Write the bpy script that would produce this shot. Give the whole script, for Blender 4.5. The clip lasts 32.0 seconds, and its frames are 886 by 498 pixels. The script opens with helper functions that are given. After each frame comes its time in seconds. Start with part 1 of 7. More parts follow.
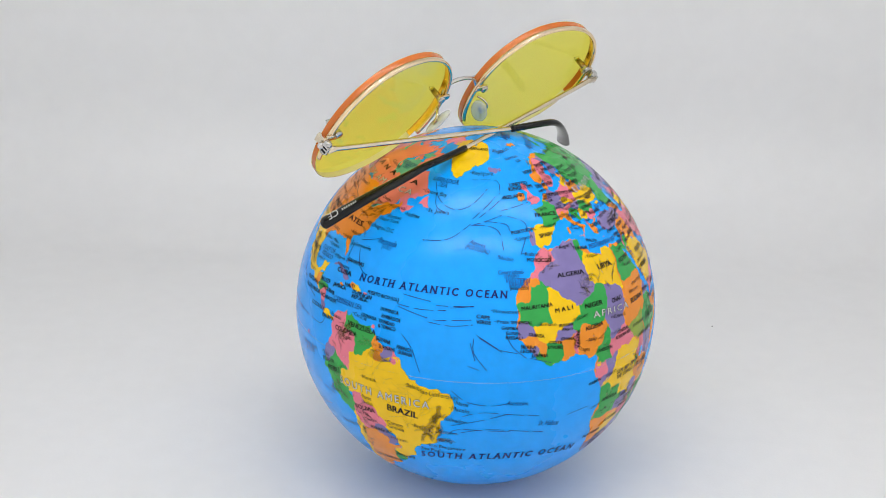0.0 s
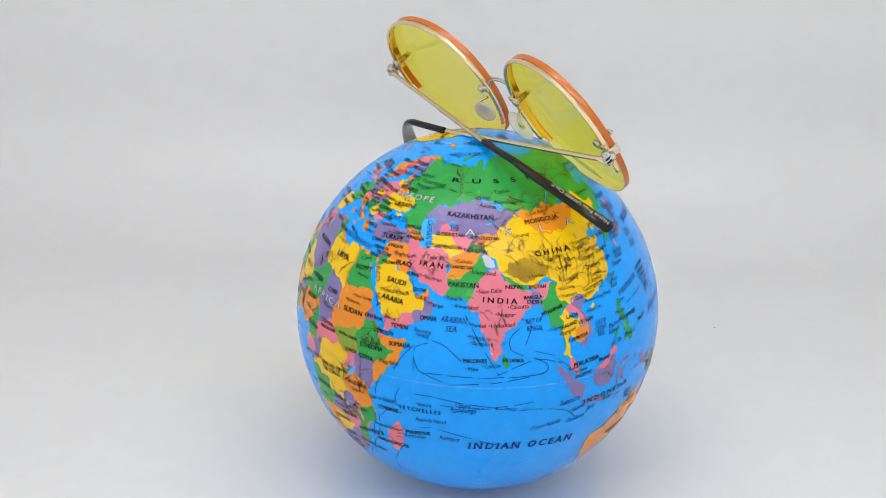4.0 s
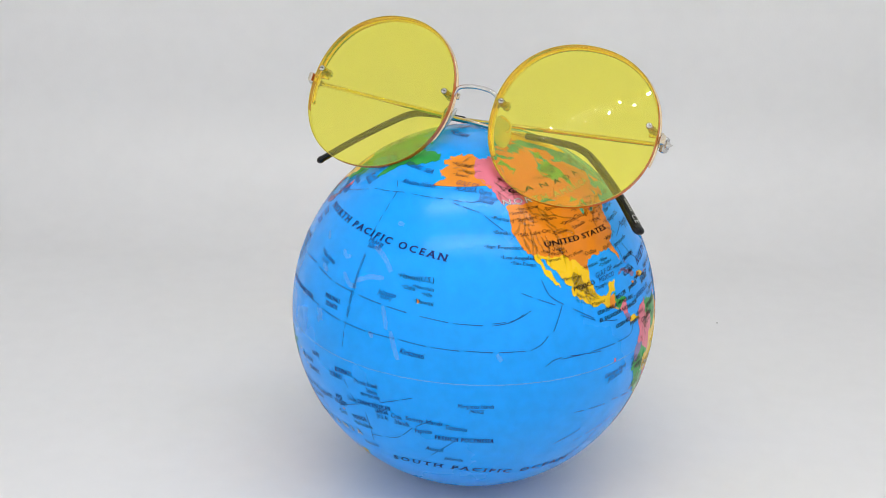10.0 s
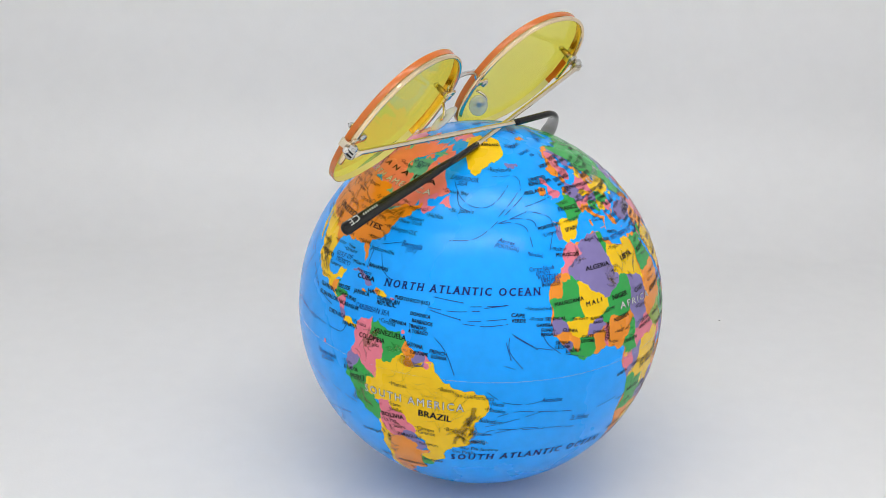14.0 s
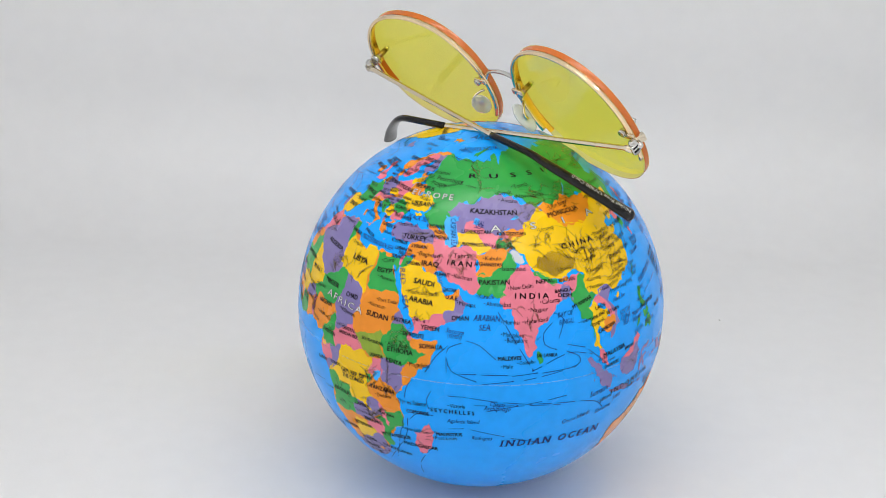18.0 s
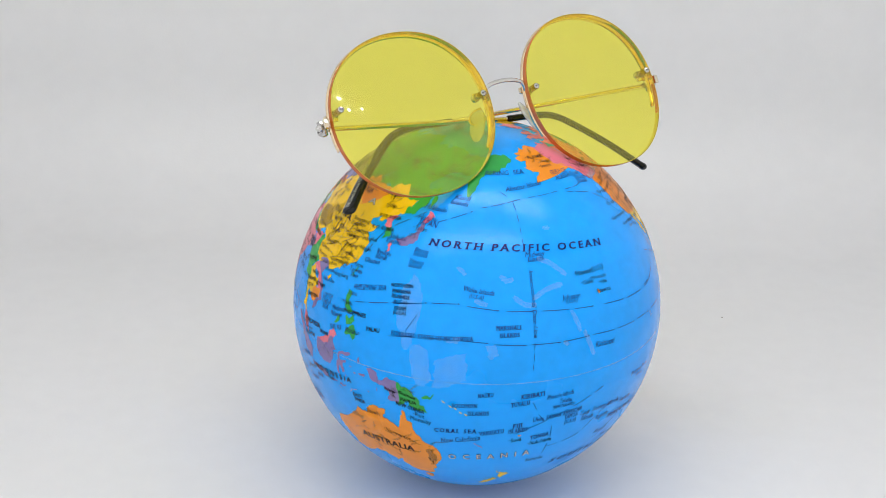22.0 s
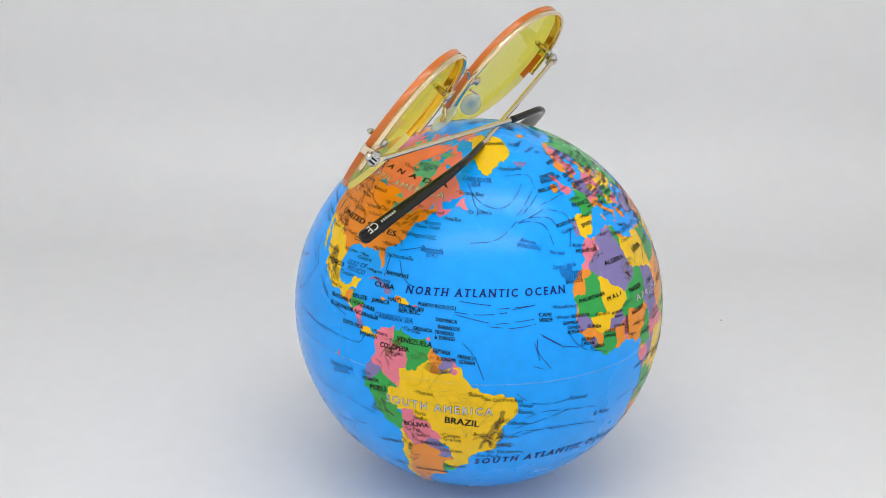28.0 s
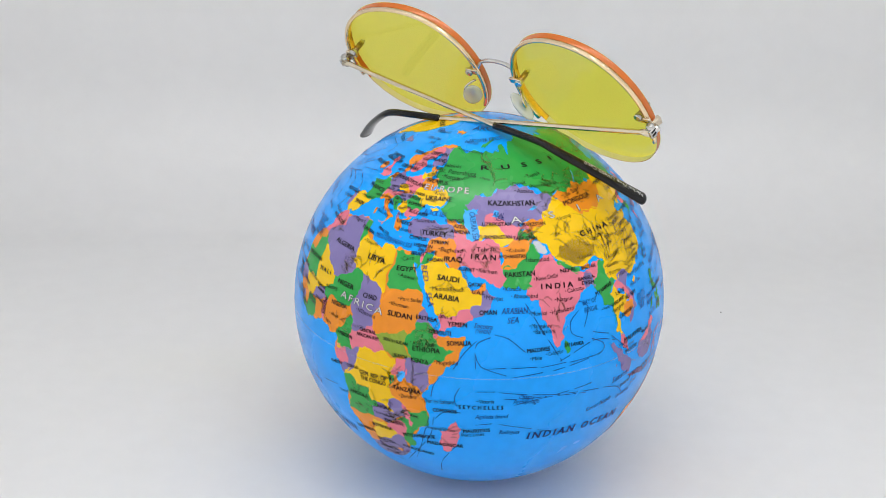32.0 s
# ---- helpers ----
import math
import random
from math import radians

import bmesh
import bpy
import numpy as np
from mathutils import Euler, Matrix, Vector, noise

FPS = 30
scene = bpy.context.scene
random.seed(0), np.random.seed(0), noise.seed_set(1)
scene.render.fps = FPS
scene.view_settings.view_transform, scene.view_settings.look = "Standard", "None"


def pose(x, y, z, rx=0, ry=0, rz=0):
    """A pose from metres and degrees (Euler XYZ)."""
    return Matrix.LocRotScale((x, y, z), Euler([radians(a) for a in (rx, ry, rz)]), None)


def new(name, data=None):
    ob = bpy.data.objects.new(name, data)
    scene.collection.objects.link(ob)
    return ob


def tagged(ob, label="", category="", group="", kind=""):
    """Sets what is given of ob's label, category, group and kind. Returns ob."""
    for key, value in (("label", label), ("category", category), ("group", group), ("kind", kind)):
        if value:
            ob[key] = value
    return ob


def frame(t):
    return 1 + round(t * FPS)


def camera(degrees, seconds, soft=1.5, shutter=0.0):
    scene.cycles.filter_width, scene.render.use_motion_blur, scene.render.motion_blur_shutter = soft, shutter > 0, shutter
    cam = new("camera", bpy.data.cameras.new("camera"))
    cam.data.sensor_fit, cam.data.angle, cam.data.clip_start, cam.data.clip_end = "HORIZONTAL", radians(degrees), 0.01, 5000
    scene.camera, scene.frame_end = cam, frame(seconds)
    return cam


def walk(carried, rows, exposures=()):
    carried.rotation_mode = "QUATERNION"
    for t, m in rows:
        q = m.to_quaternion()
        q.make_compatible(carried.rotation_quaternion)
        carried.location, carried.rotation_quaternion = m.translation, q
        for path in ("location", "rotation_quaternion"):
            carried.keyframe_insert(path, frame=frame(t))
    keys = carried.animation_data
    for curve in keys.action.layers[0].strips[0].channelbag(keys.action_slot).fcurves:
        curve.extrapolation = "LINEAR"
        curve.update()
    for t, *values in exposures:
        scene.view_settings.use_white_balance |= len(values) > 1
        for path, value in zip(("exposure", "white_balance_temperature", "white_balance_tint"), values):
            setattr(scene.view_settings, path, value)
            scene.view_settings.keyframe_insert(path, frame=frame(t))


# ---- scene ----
R = 0.067          # radius of the ball
TURN = 25.0861     # degrees a second

cam = camera(33.0, 32.0, soft=0.6)
walk(cam, [
    (0.0, pose(-0.01800, -0.51637, 0.28891, 68.862, -1.503, -0.100)),
    (0.5, pose(-0.01806, -0.51605, 0.28902, 68.826, -1.500, -0.077)),
    (1.0, pose(-0.01811, -0.51573, 0.28913, 68.748, -1.497, -0.046)),
    (1.5, pose(-0.01817, -0.51542, 0.28923, 68.669, -1.494, -0.092)),
    (2.0, pose(-0.01822, -0.51510, 0.28933, 68.611, -1.491, -0.034)),
    (2.5, pose(-0.01827, -0.51479, 0.28943, 68.702, -1.488, -0.091)),
    (3.0, pose(-0.01831, -0.51448, 0.28953, 68.788, -1.485, -0.137)),
    (3.5, pose(-0.01836, -0.51418, 0.28962, 68.774, -1.482, -0.119)),
    (5.5, pose(-0.01851, -0.51297, 0.28994, 68.663, -1.470, -0.028)),
    (6.0, pose(-0.01854, -0.51267, 0.29002, 68.585, -1.467, -0.098)),
    (6.5, pose(-0.01856, -0.51238, 0.29009, 68.523, -1.464, -0.043)),
    (7.0, pose(-0.01859, -0.51209, 0.29015, 68.560, -1.460, -0.055)),
    (7.5, pose(-0.01861, -0.51180, 0.29021, 68.626, -1.457, -0.022)),
    (8.0, pose(-0.01863, -0.51151, 0.29027, 68.591, -1.454, -0.052)),
    (8.5, pose(-0.01865, -0.51123, 0.29033, 68.432, -1.451, -0.011)),
    (9.0, pose(-0.01866, -0.51094, 0.29038, 68.428, -1.448, -0.020)),
    (9.5, pose(-0.01867, -0.51066, 0.29043, 68.418, -1.445, -0.050)),
    (10.0, pose(-0.01868, -0.51038, 0.29047, 68.427, -1.442, -0.053)),
    (10.5, pose(-0.01869, -0.51010, 0.29051, 68.360, -1.439, 0.014)),
    (11.0, pose(-0.01869, -0.50983, 0.29055, 68.446, -1.436, -0.016)),
    (11.5, pose(-0.01869, -0.50956, 0.29058, 68.380, -1.433, -0.090)),
    (12.0, pose(-0.01869, -0.50928, 0.29061, 68.347, -1.430, -0.108)),
    (12.5, pose(-0.01868, -0.50902, 0.29064, 68.356, -1.427, -0.052)),
    (13.0, pose(-0.01867, -0.50875, 0.29066, 68.305, -1.424, 0.011)),
    (13.5, pose(-0.01866, -0.50849, 0.29068, 68.328, -1.421, -0.018)),
    (14.0, pose(-0.01865, -0.50822, 0.29070, 68.240, -1.417, -0.004)),
    (14.5, pose(-0.01863, -0.50796, 0.29071, 68.229, -1.414, -0.045)),
    (16.5, pose(-0.01854, -0.50694, 0.29072, 68.199, -1.402, 0.048)),
    (17.0, pose(-0.01851, -0.50669, 0.29072, 68.218, -1.399, 0.022)),
    (17.5, pose(-0.01848, -0.50645, 0.29071, 68.139, -1.396, 0.007)),
    (18.0, pose(-0.01845, -0.50620, 0.29070, 68.167, -1.393, -0.026)),
    (18.5, pose(-0.01841, -0.50596, 0.29068, 68.118, -1.390, 0.062)),
    (19.0, pose(-0.01837, -0.50572, 0.29066, 68.145, -1.387, 0.043)),
    (19.5, pose(-0.01833, -0.50548, 0.29064, 68.160, -1.384, 0.058)),
    (20.0, pose(-0.01828, -0.50524, 0.29061, 68.047, -1.381, 0.088)),
    (20.5, pose(-0.01823, -0.50501, 0.29058, 67.906, -1.378, 0.053)),
    (21.0, pose(-0.01818, -0.50477, 0.29055, 68.027, -1.375, 0.003)),
    (21.5, pose(-0.01813, -0.50454, 0.29051, 68.053, -1.371, 0.020)),
    (22.0, pose(-0.01807, -0.50432, 0.29047, 68.016, -1.368, 0.077)),
    (22.5, pose(-0.01801, -0.50409, 0.29042, 68.023, -1.365, 0.074)),
    (23.0, pose(-0.01795, -0.50387, 0.29038, 68.033, -1.362, 0.054)),
    (23.5, pose(-0.01788, -0.50364, 0.29032, 67.938, -1.359, 0.061)),
    (24.0, pose(-0.01782, -0.50342, 0.29027, 67.879, -1.356, 0.076)),
    (24.5, pose(-0.01775, -0.50321, 0.29021, 68.126, -1.353, 0.087)),
    (25.0, pose(-0.01767, -0.50299, 0.29015, 68.219, -1.350, 0.089)),
    (25.5, pose(-0.01760, -0.50278, 0.29008, 68.117, -1.347, 0.074)),
    (27.5, pose(-0.01727, -0.50194, 0.28978, 68.194, -1.335, 0.045)),
    (28.0, pose(-0.01718, -0.50174, 0.28970, 68.098, -1.332, 0.049)),
    (28.5, pose(-0.01709, -0.50154, 0.28961, 68.068, -1.328, -0.039)),
    (29.0, pose(-0.01699, -0.50134, 0.28952, 67.891, -1.325, -0.010)),
    (29.5, pose(-0.01690, -0.50115, 0.28943, 67.874, -1.322, 0.002)),
    (30.0, pose(-0.01680, -0.50095, 0.28933, 67.910, -1.319, 0.046)),
    (30.5, pose(-0.01669, -0.50076, 0.28923, 68.040, -1.316, 0.068)),
    (31.0, pose(-0.01659, -0.50057, 0.28912, 67.971, -1.313, 0.056)),
    (31.5, pose(-0.01648, -0.50038, 0.28901, 67.975, -1.310, 0.068)),
    (32.0, pose(-0.01637, -0.50020, 0.28890, 67.807, -1.307, 0.067)),
])

# ---- light: a room's soft light outside the open light box; LEDs under its roof
world = bpy.data.worlds.new("room_light")
world.use_nodes = True
scene.world = world
world.node_tree.nodes["Background"].inputs[0].default_value = (0.985, 0.99, 0.985, 1)
world.node_tree.nodes["Background"].inputs[1].default_value = 0.99
LED_POWER = 635.0
scene.view_settings.exposure = 0.0


# ---- materials
def srgb(r, g, b):
    return tuple((c / 255 / 12.92) if c <= 10 else ((c / 255 + 0.055) / 1.055) ** 2.4 for c in (r, g, b)) + (1.0,)


def material(name, colour, rough=0.5, metal=0.0, vary=0.0, grain=60.0, bump=0.0, bump_size=400.0, coat=0.0, spec=0.5, smudge=0.0):
    """A principled surface: colour that varies at two scales, roughness that smudges, and a fine bump."""
    m = bpy.data.materials.new(name)
    m.use_nodes = True
    nt = m.node_tree
    p = nt.nodes["Principled BSDF"]
    p.inputs["Base Color"].default_value = colour
    p.inputs["Roughness"].default_value = rough
    p.inputs["Metallic"].default_value = metal
    p.inputs["Coat Weight"].default_value = coat
    p.inputs["Coat Roughness"].default_value = max(0.05, rough * 0.9)
    p.inputs["Specular IOR Level"].default_value = spec
    co = nt.nodes.new("ShaderNodeTexCoord")
    if vary:
        big, small = nt.nodes.new("ShaderNodeTexNoise"), nt.nodes.new("ShaderNodeTexNoise")
        big.inputs["Scale"].default_value, small.inputs["Scale"].default_value = grain, grain * 11
        big.inputs["Detail"].default_value = 4
        add = nt.nodes.new("ShaderNodeMath")
        add.operation = "ADD"
        span = nt.nodes.new("ShaderNodeMapRange")
        span.inputs["From Min"].default_value, span.inputs["From Max"].default_value = 0.7, 1.3
        span.inputs["To Min"].default_value, span.inputs["To Max"].default_value = 1 - vary, 1 + vary
        hsv = nt.nodes.new("ShaderNodeHueSaturation")
        hsv.inputs["Color"].default_value = colour
        for n in (big, small):
            nt.links.new(co.outputs["Object"], n.inputs["Vector"])
        nt.links.new(big.outputs["Fac"], add.inputs[0])
        nt.links.new(small.outputs["Fac"], add.inputs[1])
        nt.links.new(add.outputs[0], span.inputs["Value"])
        nt.links.new(span.outputs[0], hsv.inputs["Value"])
        nt.links.new(hsv.outputs[0], p.inputs["Base Color"])
    if smudge:
        sm, ra = nt.nodes.new("ShaderNodeTexNoise"), nt.nodes.new("ShaderNodeMapRange")
        sm.inputs["Scale"].default_value, sm.inputs["Detail"].default_value = grain * 0.7, 5
        ra.inputs["From Min"].default_value, ra.inputs["From Max"].default_value = 0.3, 0.7
        ra.inputs["To Min"].default_value, ra.inputs["To Max"].default_value = max(0.02, rough - smudge), rough + smudge
        nt.links.new(co.outputs["Object"], sm.inputs["Vector"])
        nt.links.new(sm.outputs["Fac"], ra.inputs["Value"])
        nt.links.new(ra.outputs[0], p.inputs["Roughness"])
    if bump:
        no, bu = nt.nodes.new("ShaderNodeTexNoise"), nt.nodes.new("ShaderNodeBump")
        no.inputs["Scale"].default_value, no.inputs["Detail"].default_value = bump_size, 3
        bu.inputs["Strength"].default_value, bu.inputs["Distance"].default_value = 1.0, bump
        nt.links.new(co.outputs["Object"], no.inputs["Vector"])
        nt.links.new(no.outputs["Fac"], bu.inputs["Height"])
        nt.links.new(bu.outputs[0], p.inputs["Normal"])
    return m


def glow(name, colour, strength):
    m = bpy.data.materials.new(name)
    m.use_nodes = True
    p = m.node_tree.nodes["Principled BSDF"]
    p.inputs["Base Color"].default_value = (0.8, 0.8, 0.8, 1)
    p.inputs["Emission Color"].default_value = colour
    p.inputs["Emission Strength"].default_value = strength
    return m


def see_through(name, colour, share, rough=0.03, ior=1.45):
    """A thin tinted sheet: part tinted passage, part clear gloss that grows at grazing view."""
    m = bpy.data.materials.new(name)
    m.use_nodes = True
    nt = m.node_tree
    nt.nodes.remove(nt.nodes["Principled BSDF"])
    out = nt.nodes["Material Output"]
    tr, gl, mix, fr = (nt.nodes.new(k) for k in ("ShaderNodeBsdfTransparent", "ShaderNodeBsdfGlossy", "ShaderNodeMixShader", "ShaderNodeLayerWeight"))
    tr.inputs[0].default_value = colour
    gl.inputs["Roughness"].default_value = rough
    fr.inputs["Blend"].default_value = 0.5
    steep, add = nt.nodes.new("ShaderNodeMath"), nt.nodes.new("ShaderNodeMath")
    steep.operation, add.operation = "POWER", "MULTIPLY_ADD"
    steep.inputs[1].default_value = 5.0
    f0 = ((ior - 1) / (ior + 1)) ** 2 * 1.25
    add.inputs[1].default_value, add.inputs[2].default_value = 1 - f0, f0
    nt.links.new(fr.outputs["Facing"], steep.inputs[0])
    nt.links.new(steep.outputs[0], add.inputs[0])
    if share:
        df, mx = nt.nodes.new("ShaderNodeBsdfDiffuse"), nt.nodes.new("ShaderNodeMixShader")
        df.inputs[0].default_value = colour
        mx.inputs[0].default_value = share
        nt.links.new(tr.outputs[0], mx.inputs[1])
        nt.links.new(df.outputs[0], mx.inputs[2])
        base = mx
    else:
        base = tr
    nt.links.new(add.outputs[0], mix.inputs[0])
    nt.links.new(base.outputs[0], mix.inputs[1])
    nt.links.new(gl.outputs[0], mix.inputs[2])
    nt.links.new(mix.outputs[0], out.inputs["Surface"])
    return m


def stain(name, colour, cover, rough=0.35):
    """Thin ink or pale film that lets part of the print below show."""
    m = material(name, colour, rough)
    nt = m.node_tree
    p = nt.nodes["Principled BSDF"]
    co, no, ra = nt.nodes.new("ShaderNodeTexCoord"), nt.nodes.new("ShaderNodeTexNoise"), nt.nodes.new("ShaderNodeMapRange")
    no.inputs["Scale"].default_value, no.inputs["Detail"].default_value = 160, 4
    ra.inputs["From Min"].default_value, ra.inputs["From Max"].default_value = 0.3, 0.7
    ra.inputs["To Min"].default_value, ra.inputs["To Max"].default_value = cover * 0.6, min(1, cover * 1.3)
    nt.links.new(co.outputs["Object"], no.inputs["Vector"])
    nt.links.new(no.outputs["Fac"], ra.inputs["Value"])
    nt.links.new(ra.outputs[0], p.inputs["Alpha"])
    return m


SWEEP = material("matt_white_sheet", (0.785, 0.785, 0.79, 1), 0.43, spec=0.8, vary=0.015, grain=9, bump=0.00004, bump_size=900)
BOXWALL = material("white_box_wall", (0.91, 0.915, 0.925, 1), 0.55, vary=0.03, grain=6)
BOARD = material("led_board", (0.75, 0.76, 0.76, 1), 0.5, vary=0.03, grain=50)
LED = glow("led_chip", (1.0, 0.985, 0.96, 1), LED_POWER)
VINYL = dict(rough=0.27, vary=0.06, grain=20, bump=0.00004, bump_size=60, smudge=0.07, spec=0.25, coat=0.15)
OCEAN = material("blue_printed_vinyl", srgb(0, 158, 255), **VINYL)

INKS = {
    "Y": material("yellow_print", srgb(236, 192, 6), **VINYL),
    "O": material("orange_print", srgb(230, 140, 36), **VINYL),
    "D": material("deep_orange_print", srgb(226, 132, 17), **VINYL),
    "P": material("pink_print", srgb(222, 118, 138), **VINYL),
    "S": material("salmon_print", srgb(226, 120, 108), **VINYL),
    "G": material("green_print", srgb(46, 158, 72), **VINYL),
    "V": material("violet_print", srgb(126, 115, 169), **VINYL),
    "T": material("teal_print", srgb(88, 167, 155), **VINYL),
    "L": material("olive_green_print", srgb(136, 161, 54), **VINYL),
    "W": material("white_print", srgb(188, 194, 204), **VINYL),
    "B": material("pale_blue_print", srgb(60, 172, 250), **VINYL),
}
RELIEF = stain("brown_relief_ink", srgb(96, 74, 14), 0.32)
SHADE = stain("olive_highland_ink", srgb(112, 88, 14), 0.42)
PALE_FILM = stain("pale_blue_film", srgb(130, 205, 255), 0.24, rough=0.22)
NAVY = material("navy_ink", srgb(12, 34, 104), 0.45, spec=0.2)
BLACK = material("black_ink", srgb(14, 10, 14), 0.45, spec=0.2)
WHITE_INK = material("white_ink", srgb(198, 199, 200), 0.35)
SEAM = stain("pale_seam", srgb(150, 205, 250), 0.3, rough=0.25)
GOLD = material("pale_gold_metal", (0.74, 0.64, 0.49, 1), 0.09, metal=1.0, vary=0.05, grain=300, smudge=0.04)
RIM = material("rose_gold_rim_metal", (0.87, 0.68, 0.44, 1), 0.10, metal=1.0, vary=0.06, grain=300, smudge=0.05)
HINGE = material("grey_steel", (0.52, 0.51, 0.49, 1), 0.16, metal=1.0, vary=0.08, grain=300)
STEEL = material("silver_metal", (0.64, 0.62, 0.59, 1), 0.16, metal=1.0, vary=0.05, grain=300)
SLEEVE = material("black_acetate", (0.009, 0.009, 0.010, 1), 0.05, vary=0.1, grain=200, bump=0.00002, bump_size=260, spec=0.28)
NUT = material("dark_gold_metal", (0.42, 0.29, 0.13, 1), 0.25, metal=1.0, vary=0.1, grain=300)
# two colours painted as the reflections inside a solid lens's edge
EDGE_GOLD_REFLECTION = material("gold_edge_reflection", (0.95, 0.58, 0.13, 1), 0.18, metal=1.0, vary=0.1, grain=90)
EDGE_PALE_REFLECTION = material("pale_edge_reflection", (0.70, 0.66, 0.38, 1), 0.4)
LENS = see_through("yellow_tinted_lens", (0.98, 0.91, 0.13, 1), 0.13, rough=0.0)
EDGE = material("orange_lens_edge", srgb(192, 98, 26), 0.22, vary=0.08, grain=120, spec=0.6)
PAD = see_through("clear_silicone", (0.90, 0.92, 0.92, 1), 0.30, rough=0.06, ior=1.4)


# ---- building helpers
def mesh_from(name, verts, faces, smooth=True):
    me = bpy.data.meshes.new(name)
    me.from_pydata([tuple(v) for v in verts], [], faces)
    if smooth:
        me.shade_smooth()
    me.update()
    return me


def part(name, data, mat, parent=None, label=""):
    """One mesh object under a thing or a part; data is a bmesh or a mesh."""
    if isinstance(data, bmesh.types.BMesh):
        me = bpy.data.meshes.new(name)
        data.to_mesh(me)
        data.free()
        me.shade_smooth()
    else:
        me = data
    me.materials.append(mat)
    ob = new(name, me)
    ob.parent = parent
    if label:
        tagged(ob, label)
    return ob


def slab(x0, x1, y0, y1, z0, z1, bevel=0.0):
    bm = bmesh.new()
    bmesh.ops.create_cube(bm, size=1)
    for v in bm.verts:
        v.co = Vector(((x0, x1)[v.co.x > 0], (y0, y1)[v.co.y > 0], (z0, z1)[v.co.z > 0]))
    if bevel:
        bmesh.ops.bevel(bm, geom=bm.edges, offset=bevel, segments=2, affect="EDGES", profile=0.5)
    return bm


def flat(ob):
    ob.data.shade_flat()
    return ob


def tube(points, radius, sides=12, flatten=1.0, cap=True, turn=None):
    """A round rod along points; radius may be a list; flatten squeezes it along its second axis."""
    pts = [Vector(p) for p in points]
    rad = radius if isinstance(radius, (list, tuple)) else [radius] * len(pts)
    verts, faces = [], []
    flats = flatten if isinstance(flatten, (list, tuple)) else [flatten] * len(pts)
    ref = Vector(turn) if turn else Vector((0.13, 0.31, 0.94))
    for i, p in enumerate(pts):
        d = (pts[min(i + 1, len(pts) - 1)] - pts[max(i - 1, 0)]).normalized()
        a = d.cross(ref).normalized()
        b = a.cross(d).normalized()
        for k in range(sides):
            w = 2 * math.pi * k / sides
            verts.append(p + a * math.cos(w) * rad[i] + b * math.sin(w) * rad[i] * flats[i])
        if i:
            for k in range(sides):
                q, s = (i - 1) * sides, i * sides
                faces.append((q + k, q + (k + 1) % sides, s + (k + 1) % sides, s + k))
    if cap:
        faces.append(tuple(range(sides))[::-1])
        faces.append(tuple(range((len(pts) - 1) * sides, len(pts) * sides)))
    return mesh_from("tube", verts, faces)


def bezier(a, b, c, d, n):
    out = []
    for i in range(n + 1):
        t = i / n
        out.append(Vector(a) * (1 - t) ** 3 + Vector(b) * 3 * t * (1 - t) ** 2 + Vector(c) * 3 * t * t * (1 - t) + Vector(d) * t ** 3)
    return out


def glyphs(txt, bold, shear, gap=1.0, feet=False):
    cu = bpy.data.curves.new("letters", "FONT")
    cu.body, cu.size, cu.resolution_u, cu.offset, cu.shear, cu.space_character = txt, 1.0, 2, bold, shear, gap
    ob = bpy.data.objects.new("letters", cu)
    me = bpy.data.meshes.new_from_object(ob)
    verts = [tuple(v.co) for v in me.vertices]
    faces = [tuple(p.vertices) for p in me.polygons]
    if feet:
        # short serif bars across the ends of the stems
        top, low = max(v[1] for v in verts), min(v[1] for v in verts)
        seen = [e.vertices for e in me.edges]
        for i, j in seen:
            (ax, ay, _), (bx, by, _) = verts[i], verts[j]
            for edge, s in ((top, -1), (low, 1)):
                if abs(ay - by) < 0.01 and abs(ay - edge) < 0.05 and 0.03 < abs(ax - bx) < 0.2:
                    x0, x1, k = min(ax, bx) - 0.075, max(ax, bx) + 0.075, len(verts)
                    verts += [(x0, ay, 0), (x1, ay, 0), (x1, ay + s * 0.04, 0), (x0, ay + s * 0.04, 0)]
                    faces.append((k, k + 1, k + 2, k + 3) if s > 0 else (k + 3, k + 2, k + 1, k))
    bpy.data.objects.remove(ob)
    bpy.data.curves.remove(cu)
    bpy.data.meshes.remove(me)
    return verts, faces


CAP = max(v[1] for v in glyphs("H", 0, 0)[0])


# ---- the light box: one white sheet for floor and back, two sides, roof with LEDs, open front
BEND_Y, BEND_R, ROOF = 0.21, 0.07, 0.50
prof = [(-0.42, 0.0), (-0.2, 0.0), (0.0, 0.0), (0.1, 0.0), (BEND_Y, 0.0)]
prof += [(BEND_Y + BEND_R * math.sin(radians(a)), BEND_R * (1 - math.cos(radians(a)))) for a in range(5, 91, 5)]
prof += [(BEND_Y + BEND_R, z) for z in (0.2, 0.35, ROOF)]
xs = [-0.36 + 0.72 * i / 24 for i in range(25)]
sv = [(x, y, z) for y, z in prof for x in xs]
sf = [(j * 25 + i, j * 25 + i + 1, (j + 1) * 25 + i + 1, (j + 1) * 25 + i) for j in range(len(prof) - 1) for i in range(24)]
sheet = part("backdrop", mesh_from("backdrop", sv, sf), SWEEP)
tagged(sheet, "seamless matt white backdrop sheet curving up behind the globe", "backdrop", kind="structure")
speck = part("dust_speck", slab(0.1191, 0.1199, 0.1366, 0.1372, 0.0, 0.0003, 0.0001), material("grey_dust", (0.40, 0.39, 0.38, 1), 0.9))
tagged(speck, "tiny dark speck of dust lying on the white sheet", "dust")
table = part("floor", slab(-0.8, 0.8, -1.2, 0.5, -0.03, -0.004), BOXWALL)
